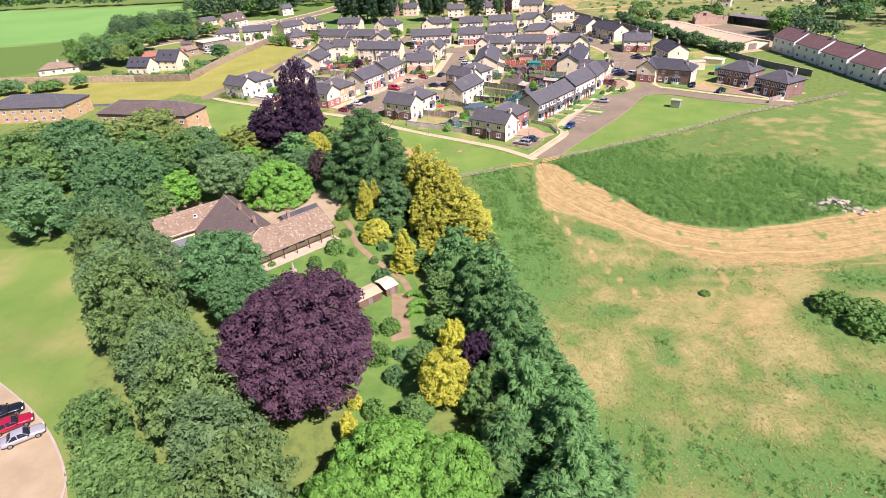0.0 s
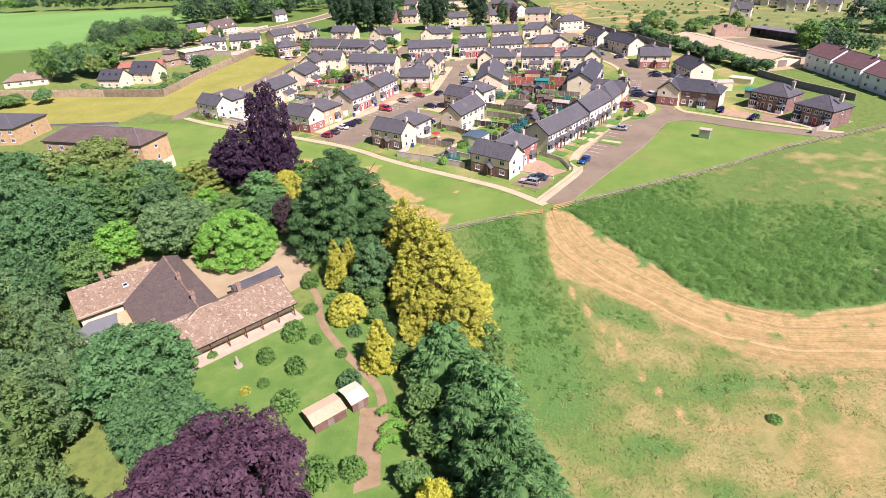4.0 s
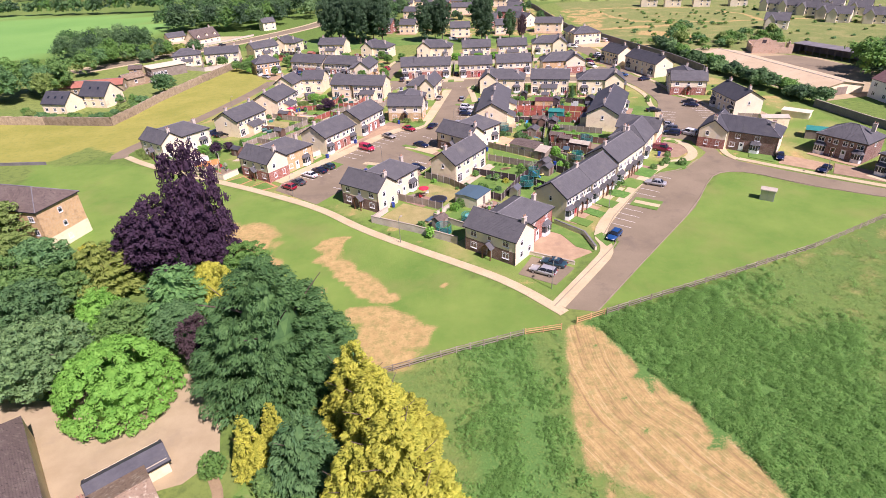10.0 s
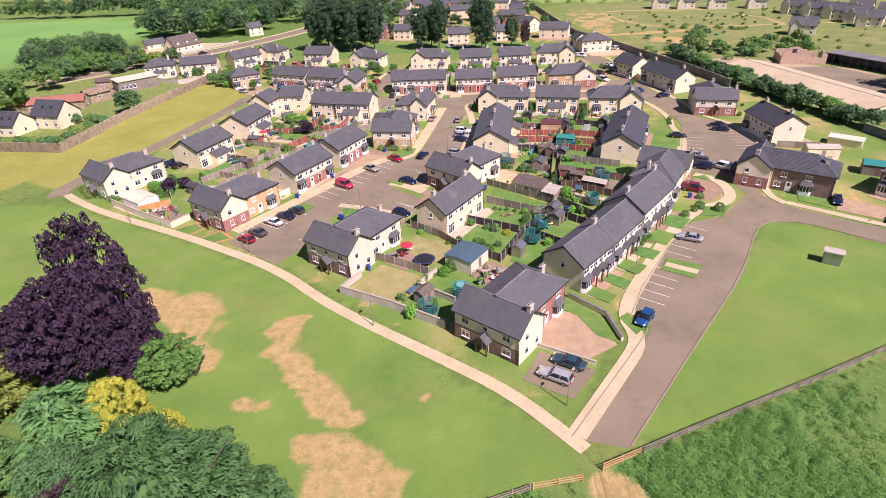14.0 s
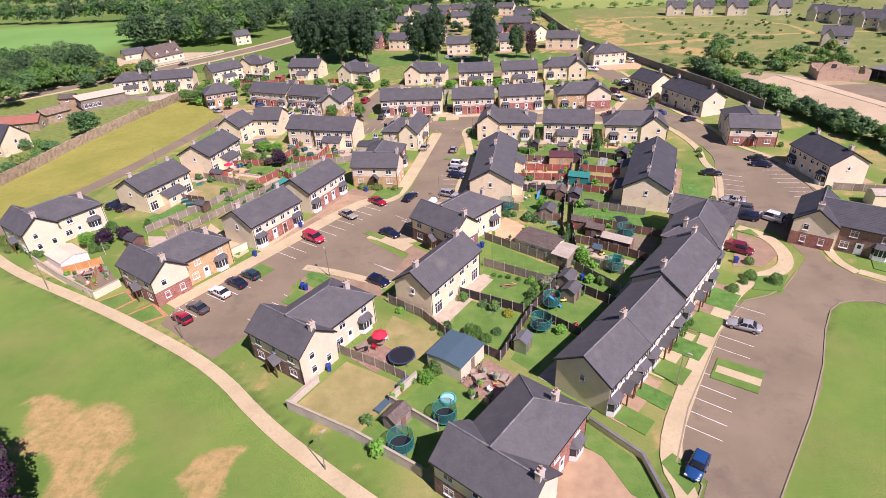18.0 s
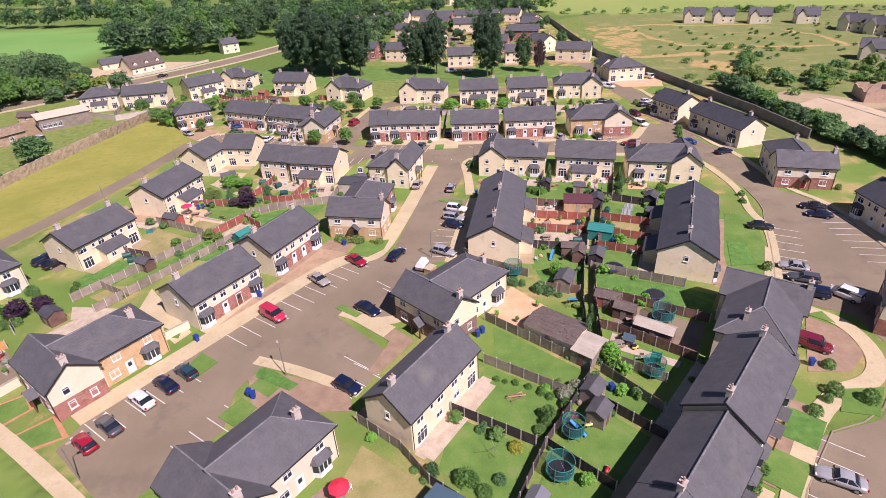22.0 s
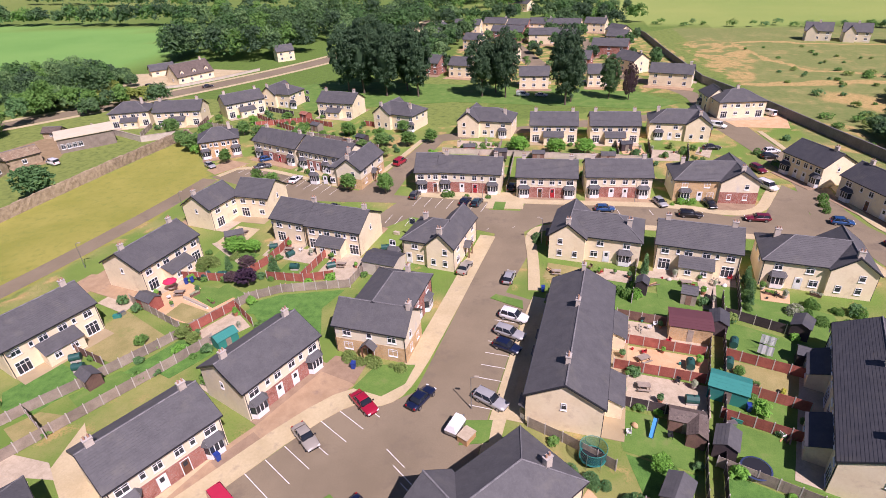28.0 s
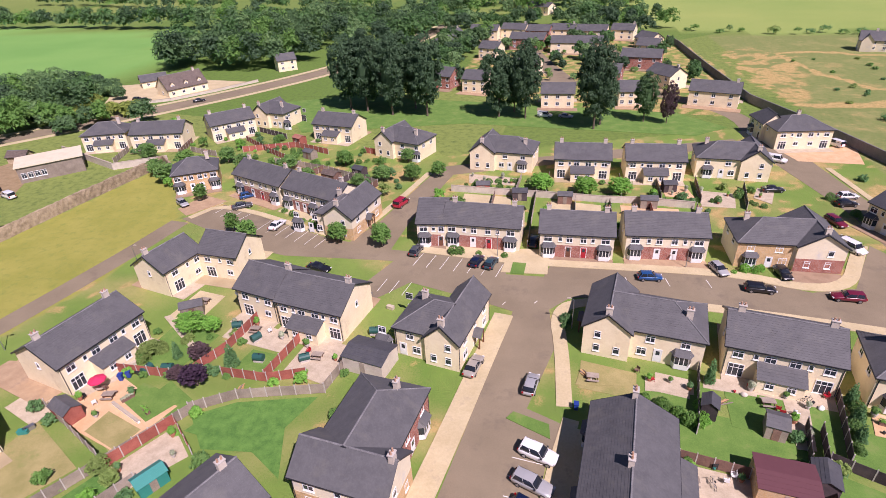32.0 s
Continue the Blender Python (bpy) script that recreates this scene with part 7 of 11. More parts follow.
PINKBRICK = brick_mat("old_pink_brick", (0.50, 0.34, 0.23), (0.62, 0.44, 0.31), (0.55, 0.46, 0.36))
ruined_barn()
t_ = thing("long_shed", "long open-fronted shed with a dark interior", "shed", rot(-66, 148.0, 274.0))
b_ = bmesh.new()
box(b_, 0, 31, 6.6, 7.0, 0, 3.6)
box(b_, 0, 0.3, 0, 6.6, 0, 3.6)
box(b_, 30.7, 31, 0, 6.6, 0, 3.6)
for k_ in range(9):
    box(b_, 3.1 * k_ + 2.9, 3.1 * k_ + 3.1, 0, 0.2, 0, 3.3)
part("wall", b_, DARKWALL, t_)
b_ = bmesh.new()
box(b_, -0.4, 31.4, -0.6, 7.4, 3.6, 3.8)
part("roof", b_, DARKWALL, t_)
slab("farmyard", [(-140, 262), (-131, 258.5), (-125, 267), (-134, 284), (-145, 290), (-150, 272)], 0.03, EARTH, "bare brown earth of a farmyard", "yard")
slab("old_yard", [(101, 282), (118, 292), (134, 277), (152, 262), (160, 220), (150, 208), (118, 200), (113, 222), (107, 258)], 0.03, GRAVEL, "bare concrete and gravel of an old yard", "yard")
slab("old_yard", [(123.5, 268), (146, 268), (156, 244), (140, 226), (134, 224)], 0.05, ASPHALT, "dark tarmac apron in front of the long shed", "yard")
def warehouse():
    """Long low store with a shallow tan sheet roof, laid in bays along its ridge."""
    t = thing("warehouse", "long low store with a shallow tan sheet roof", "warehouse", rot(-76.6, 105.2, 265.0))
    L, D, eave, rise = 62.0, 17.0, 2.6, 1.5
    w = bmesh.new()
    walls(w, 0.2, L - 0.2, 0.2, D - 0.2, eave, rise)
    part("wall", w, CREAM, t)
    n = 16
    for k in range(n):
        x0, x1 = L * k / n - 0.3 * (k == 0), L * (k + 1) / n + 0.3 * (k == n - 1)
        for ya, yb in ((-0.4, D / 2), (D + 0.4, D / 2)):
            r = bmesh.new()
            za = eave - 0.07 + 0.03 * (k % 2)
            prism(r, [(0, 0), (1, 0), (1, 1), (0, 1)], 0, 0.08)
            for v in r.verts:
                u, s_ = v.co.x, v.co.y
                v.co = Vector((x0 + (x1 - x0) * u, ya + (yb - ya) * s_, za + (rise + 0.14) * s_ + v.co.z))
            part("roof_sheet", r, TANROOF, t)
    c = bmesh.new()
    box(c, -0.3, L + 0.3, D / 2 - 0.25, D / 2 + 0.25, eave + rise + 0.1, eave + rise + 0.22)
    part("ridge_cap", c, CORR, t)
    d = bmesh.new()
    box(d, L - 0.2, L - 0.14, D / 2 - 2.0, D / 2 + 2.0, 0.05, 2.5)
    part("door", d, TIMBER_GREY, t, "wide grey sliding door")


warehouse()
t_ = thing("pale_store", "low pale flat-roofed store behind the houses", "shed", rot(-40, 99.0, 187.5))
b_ = bmesh.new()
box(b_, 0, 7.2, 0, 3.4, 0, 1.7)
part("wall", b_, CREAM, t_)
b_ = bmesh.new()
box(b_, -0.2, 7.4, -0.2, 3.6, 1.7, 1.85)
part("roof", b_, PALESHEET, t_)
# white terrace at the edge of the meadow
for k_ in range(5):
    block("house", "white-rendered terrace house with a maroon tile roof", (134.0 + 0.6 * k_, 204.0 - 15.2 * k_), -86, 13.4, 10.5, 5.8 - 0.25 * k_, 3.2, UPVC, TILE_MAROON, wins=3, group="white terrace", chim=(0.9,))
# rubble heap and stones on the meadow
rnd_ = random.Random(8)
t_ = thing("rubble_heap", "heap of pale broken concrete and stone beside the track", "rubble", rot(0, 73.5, 63.5))
for k_ in range(70):
    x, y = rnd_.gauss(0, 4.4), rnd_.gauss(0, 2.0)
    s = rnd_.uniform(0.2, 0.75)
    bm = bmesh.new()
    bmesh.ops.create_icosphere(bm, subdivisions=1, radius=s)
    for v in bm.verts:
        v.co = Vector((v.co.x * rnd_.uniform(0.7, 1.3), v.co.y * rnd_.uniform(0.7, 1.3), v.co.z * rnd_.uniform(0.4, 0.9)))
    part("stone", bm, KERB, t_, m=rot(rnd_.uniform(0, 360), x, y, max(0.0, 1.3 - 0.3 * abs(x) - 0.5 * abs(y)) * 0.7 + 0.1))
# paved strips along the fronts and backs of the houses
for n_, (ring_, k_, front_) in enumerate(APRONS):
    mat_ = (PAVING, CONCRETE, COBBLE)[k_] if front_ else (PATIO, GRAVEL, PATIO)[k_]
    slab("apron" if front_ else "terrace_paving", ring_, 0.062 + 0.0004 * n_, mat_, "paved strip along the front of the houses" if front_ else "paved strip behind the houses", "paving", 0.1)

# ---- vehicles ----
TYRE, RIM, LAMP_W, LAMP_R = plain("tyre_rubber", (0.02, 0.02, 0.022), 0.9), plain("alloy_rim", (0.45, 0.45, 0.46), 0.35, 0.8), plain("headlamp", (0.7, 0.7, 0.68), 0.15), plain("tail_lamp", (0.35, 0.01, 0.01), 0.25)
CARGLASS = glass_dark("car_glass", (0.012, 0.015, 0.020), 0.03)
PAINT = {n: plain("paint_" + n, c, 0.28, 0.25 if n in ("silver", "grey", "navy", "blue", "teal") else 0.0, 0.8) for n, c in (
    ("red", (0.36, 0.012, 0.035)), ("silver", (0.46, 0.46, 0.45)), ("white", (0.78, 0.78, 0.76)), ("navy", (0.012, 0.02, 0.06)), ("black", (0.012, 0.012, 0.016)), ("grey", (0.10, 0.105, 0.11)),
    ("blue", (0.02, 0.09, 0.26)), ("teal", (0.035, 0.085, 0.11)), ("pinkred", (0.52, 0.03, 0.07)), ("maroon", (0.16, 0.012, 0.03)), ("gold", (0.34, 0.31, 0.26)))}
# per shape: length, half width, height, belt height, cabin bottom (rear, front), cabin top (rear, front), bonnet height
SHAPES = {"hatch": (4.1, 0.87, 1.47, 0.90, -1.92, 0.95, -1.45, 0.15, 0.88), "saloon": (4.6, 0.89, 1.43, 0.90, -1.65, 0.95, -0.95, 0.2, 0.86), "suv": (4.5, 0.92, 1.68, 1.02, -2.15, 1.0, -1.85, 0.25, 1.0),
          "van": (4.7, 0.93, 1.86, 1.10, -2.25, 1.35, -2.15, 0.75, 1.05), "estate": (4.7, 0.89, 1.5, 0.92, -2.25, 0.9, -1.95, 0.2, 0.88)}
CARS = {}


def loft(bm, rings, closed=True, caps=True):
    v = [[bm.verts.new(p) for p in r] for r in rings]
    n = len(v[0])
    for p, q in zip(v, v[1:]):
        for k in range(n if closed else n - 1):
            bm.faces.new((p[k], q[k], q[(k + 1) % n], p[(k + 1) % n]))
    if caps:
        bm.faces.new(v[0])
        bm.faces.new(v[-1][::-1])
    for f in bm.faces:
        f.smooth = True


def car_body(L, hw, H, belt, cb0, cb1, ct0, ct1, bon, van):
    bm = bmesh.new()
    e = L / 2
    # sections along the car: place, half width, shoulder height, sill height
    rows = [(-e, hw * 0.70, belt * 0.70, 0.46), (-e + 0.06, hw * 0.87, belt * 0.88, 0.36), (-e + 0.25, hw * 0.96, belt * 0.98, 0.28), (-e + 0.7, hw, belt, 0.24), (-0.5, hw, belt, 0.22), (cb1 - 0.2, hw, belt, 0.22), (cb1 + 0.2, hw * 0.995, bon, 0.22),
            (e - 0.85, hw * 0.985, bon * 0.965, 0.24), (e - 0.42, hw * 0.95, bon * 0.89, 0.28), (e - 0.14, hw * 0.86, bon * 0.76, 0.34), (e, hw * 0.68, bon * 0.60, 0.44)]
    rings = []
    for x, w, top, sill in rows:
        half = [(w * 0.82, sill), (w * 0.97, sill + 0.12), (w, sill + (top - sill) * 0.55), (w * 0.985, top - 0.11), (w * 0.90, top - 0.01), (w * 0.5, top + 0.035)]
        rings.append([(x, -y, z) for y, z in half] + [(x, 0, top + 0.05)] + [(x, y, z) for y, z in half[::-1]])
    loft(bm, rings)
    # crowned roof panel and pillars
    tw, bw, z0 = hw * (0.86 if van else 0.74), hw * 0.92, H - 0.07
    us = (0, 0.08, 0.5, 0.9, 1)
    loft(bm, [[(ct0 - 0.06 + (ct1 - ct0 + 0.12) * u, tw * q, z0 + 0.075 * (1 - (2 * u - 1) ** 4) * (1 - q ** 4)) for q in (-1, -0.85, -0.4, 0.4, 0.85, 1)] for u in us], False, False)
    for s in (-1, 1):
        cuts = [(cb0 + 0.04, ct0, 0.16 if not van else 1.5), (cb1 - 0.06, ct1, -0.10), ((cb0 + cb1) / 2 - 0.1, (ct0 + ct1) / 2 - 0.1, 0.1)]
        for xb, xt, w in cuts:
            bm.faces.new([bm.verts.new(p) for p in ((xb, s * (bw + 0.01), belt - 0.02), (xb + w, s * (bw + 0.01), belt - 0.02), (xt + w, s * (tw + 0.012), z0 + 0.01), (xt, s * (tw + 0.012), z0 + 0.01))])
    return bm


def car_glass(L, hw, H, belt, cb0, cb1, ct0, ct1, bon, van):
    """The glazed upper body: rounded in plan, bowed a little outwards."""
    bm = bmesh.new()
    tw, bw = hw * (0.85 if van else 0.73), hw * 0.91
    rings = []
    for k, bow in ((0, 0), (0.5, 0.035), (1, 0)):
        x0, x1, w, z = cb0 + (ct0 - cb0) * k - bow, cb1 + (ct1 - cb1) * k + bow, bw + (tw - bw) * k + bow * 0.7, belt - 0.03 + (H - 0.06 - belt + 0.03) * k
        c = 0.10
        rings.append([(x0 + c, -w, z), (x1 - c * 2, -w, z), (x1, -w + c * 2.4, z), (x1, w - c * 2.4, z), (x1 - c * 2, w, z), (x0 + c, w, z), (x0, w - c * 1.8, z), (x0, -w + c * 1.8, z)])
    loft(bm, rings)
    return bm


def wheel_meshes():
    t, r = bmesh.new(), bmesh.new()
    tube(t, (0, -0.1, 0), (0, 0.1, 0), 0.32, 0.32, 14)
    tube(r, (0, -0.112, 0), (0, 0.112, 0), 0.20, 0.20, 12)
    return finish("tyre", t, TYRE), finish("rim", r, RIM)


def car(shape, colour, x, y, ang):
    """A parked car; ang is the way its front points."""
    m = rot(ang, x, y, 0.04)
    label = {"hatch": "hatchback", "saloon": "saloon", "suv": "tall off-roader", "van": "van", "estate": "estate car"}[shape]
    label = f"{colour.replace('pinkred', 'bright red').replace('maroon', 'dark red')} {label} parked on the tarmac"
    if shape not in CARS:
        s = SHAPES[shape]
        c = thing("car", label, "van" if shape == "van" else "car", None, "parked cars")
        part("body", car_body(*s, shape == "van"), PAINT["grey"], c)
        part("glazing", car_glass(*s, shape == "van"), CARGLASS, c)
        ty, ri = shared("wheel", wheel_meshes)
        for wx in (-s[0] * 0.30, s[0] * 0.32):
            for wy in (-s[1] + 0.09, s[1] - 0.09):
                w = part("wheel", ty, None, c, m=rot(0, wx, wy, 0.31))
                part("rim", ri, None, w)
        for side in (-1, 1):
            b = bmesh.new()
            box(b, s[0] / 2 - 0.22, s[0] / 2 - 0.03, side * s[1] * 0.68 - 0.17, side * s[1] * 0.68 + 0.17, s[8] * 0.62, s[8] * 0.78)
            part("headlight", b, LAMP_W, c)
            b = bmesh.new()
            box(b, -s[0] / 2 - 0.01, -s[0] / 2 + 0.14, side * s[1] * 0.74 - 0.12, side * s[1] * 0.74 + 0.12, s[3] * 0.68, s[3] * 0.92)
            part("tail_light", b, LAMP_R, c)
            b = bmesh.new()
            box(b, s[5] - 0.35, s[5] - 0.18, side * s[1] * 1.08 - 0.08, side * s[1] * 1.08 + 0.08, s[3] - 0.02, s[3] + 0.14)
            part("wing_mirror", b, FASCIA, c)
        CARS[shape] = c
        c.matrix_world = m
    else:
        c = copy_thing(CARS[shape], m)
    tagged(c, label, "van" if shape == "van" else "car", "parked cars")
    for p in c.children:
        if p.name.startswith("body"):
            paint(p, PAINT[colour])
    return c


for shape_, colour_, x_, y_, a_ in (
        # parking court
        ("hatch", "red", -35.7, 146.2, 146), ("saloon", "grey", -34.3, 148.9, 146), ("saloon", "white", -32.3, 153.1, 146), ("saloon", "navy", -30.5, 155.9, 146), ("hatch", "teal", -28.8, 158.3, 146), ("van", "pinkred", -20.5, 170.9, -34),
        ("saloon", "gold", -15.5, 180.7, -42), ("saloon", "red", -10.1, 186.8, -41), ("hatch", "navy", -5.9, 155.3, -32), ("saloon", "navy", -5.8, 172.1, -38), ("saloon", "navy", -3.1, 188.6, 64),
        # street beside the long terrace
        ("hatch", "silver", 6.3, 217.8, 80), ("suv", "white", 7.7, 206.9, -20), ("estate", "silver", 7.3, 202.9, -22), ("hatch", "navy", 7.1, 199.8, -24), ("estate", "silver", 5.7, 189.3, -28), ("saloon", "gold", -1.6, 220.2, 77),
        # cross street
        ("hatch", "grey", -16.8, 250.0, 80), ("hatch", "navy", -5.0, 247.6, 75), ("hatch", "teal", -2.4, 247.2, 75), ("saloon", "black", 4.7, 256.0, 85), ("hatch", "blue", 24.5, 246.0, 4), ("hatch", "silver", 36.1, 249.8, -70), ("hatch", "black", 46.0, 249.8, -80),
        ("estate", "black", 41.1, 244.6, -4), ("estate", "maroon", 53.3, 243.8, 178), ("hatch", "blue", 68.3, 243.4, -10), ("hatch", "navy", -70.4, 189.2, 60), ("saloon", "black", -67.4, 188.2, 62), ("van", "white", 60.2, 259.8, -60), ("hatch", "silver", -76.0, 264.8, -35), ("saloon", "grey", -61.0, 265.0, 35), ("van", "red", -25.0, 270.0, 72),
        ("saloon", "black", -33.0, 241.8, -12), ("hatch", "blue", -62.5, 270.5, 40), ("saloon", "white", -48.5, 257.0, 80),
        # car park beside the dark terrace
        ("saloon", "black", 65.0, 196.2, -12), ("saloon", "black", 78.6, 204.0, 162), ("saloon", "navy", 77.9, 200.4, 156), ("saloon", "navy", 74.1, 235.8, 20), ("saloon", "silver", 63.8, 181.9, 156), ("estate", "grey", 63.6, 178.4, 156), ("suv", "navy", 63.0, 174.4, 152),
        ("van", "white", 67.3, 173.7, 130), ("van", "maroon", 56.4, 162.3, -35), ("saloon", "silver", 48.0, 141.3, 152), ("hatch", "blue", 32.9, 118.0, -128), ("saloon", "navy", 82.0, 154.6, -118), ("saloon", "black", 75.7, 173.2, 8), ("saloon", "navy", 87.6, 145.8, -140),
        ("estate", "silver", 18.0, 106.5, 150), ("saloon", "teal", 20.2, 109.0, 150),
        # lane and back streets
        ("saloon", "black", -66.3, 188.8, 160), ("saloon", "black", -70.1, 190.8, 160), ("hatch", "black", -64.5, 203.2, 160), ("van", "white", 60.8, 303.3, -30), ("van", "white", 78.3, 316.0, 120), ("hatch", "white", 68.4, 282.8, 10), ("hatch", "black", 66.7, 278.9, 10), ("saloon", "black", 54.7, 284.9, 5),
        ("estate", "maroon", 61.5, 270.2, -70), ("hatch", "black", 60.0, 262.5, 100), ("van", "white", -123.8, 264.2, 160), ("saloon", "black", -127.0, 352.0, 40), ("hatch", "black", -154.5, 353.0, 10), ("saloon", "black", -150.5, 352.0, 10),
        ("van", "white", 4.0, 338.0, -10), ("saloon", "silver", 10.5, 337.5, -10),
        # gravel car park by the lawn
        ("saloon", "silver", -54.8, 13.1, 34), ("saloon", "red", -57.5, 15.0, 34), ("saloon", "black", -60.0, 16.9, 34)):
    car(shape_, colour_, x_, y_, a_)

# ---- fences, walls, lamps and markings ----
def panel_mesh(h, mat):
    bm = bmesh.new()
    # boards lapped over one another, in one piece
    front, back = [], []
    for k in range(6):
        x, d = -0.9 + 0.3 * k, 0.014 * (k % 2)
        front += [(x, -0.014 - d), (x + 0.3, -0.014 - d)]
    line = front + [(0.9, 0.014), (-0.9, 0.014)]
    prism(bm, line, 0.06, h)
    return finish("panel", bm, mat)


def post_mesh(h, mat):
    bm = bmesh.new()
    v = box(bm, -0.06, 0.06, -0.06, 0.06, -0.1, h)
    top = bm.verts.new((0, 0, h + 0.06))
    bm.faces.remove(bm.faces[1] if False else [f for f in bm.faces if all(x.co.z > h - 0.01 for x in f.verts)][0])
    for k in range(4):
        bm.faces.new((v[4 + k], v[4 + (k + 1) % 4], top))
    return finish("post", bm, mat)


def fence(line, mat, h=1.65, label="close-boarded garden fence with concrete posts", post=None):
    """A panel fence: posts and panels, each its own piece."""
    (xa, ya) = line[0]
    t = thing("fence", label, "fence", rot(0, xa, ya), "garden fences")
    pm = shared(("panel", h, mat.name), lambda: panel_mesh(h, mat))
    qm = shared(("post", h), lambda: post_mesh(h + 0.15, post or CONCRETE_POST))
    for (x0, y0), (x1, y1) in zip(line, line[1:]):
        l = math.hypot(x1 - x0, y1 - y0)
        n = max(1, round(l / 1.9))
        a = math.degrees(math.atan2(y1 - y0, x1 - x0))
        for k in range(n + 1):
            x, y = x0 + (x1 - x0) * k / n - xa, y0 + (y1 - y0) * k / n - ya
            part("post", qm, None, t, m=rot(a, x, y))
            if k < n:
                x, y = x0 + (x1 - x0) * (k + 0.5) / n - xa, y0 + (y1 - y0) * (k + 0.5) / n - ya
                part("panel", pm, None, t, m=rot(a, x, y) @ Matrix.Diagonal((l / n / 1.8 * 0.94, 1, 1, 1)))
    return t


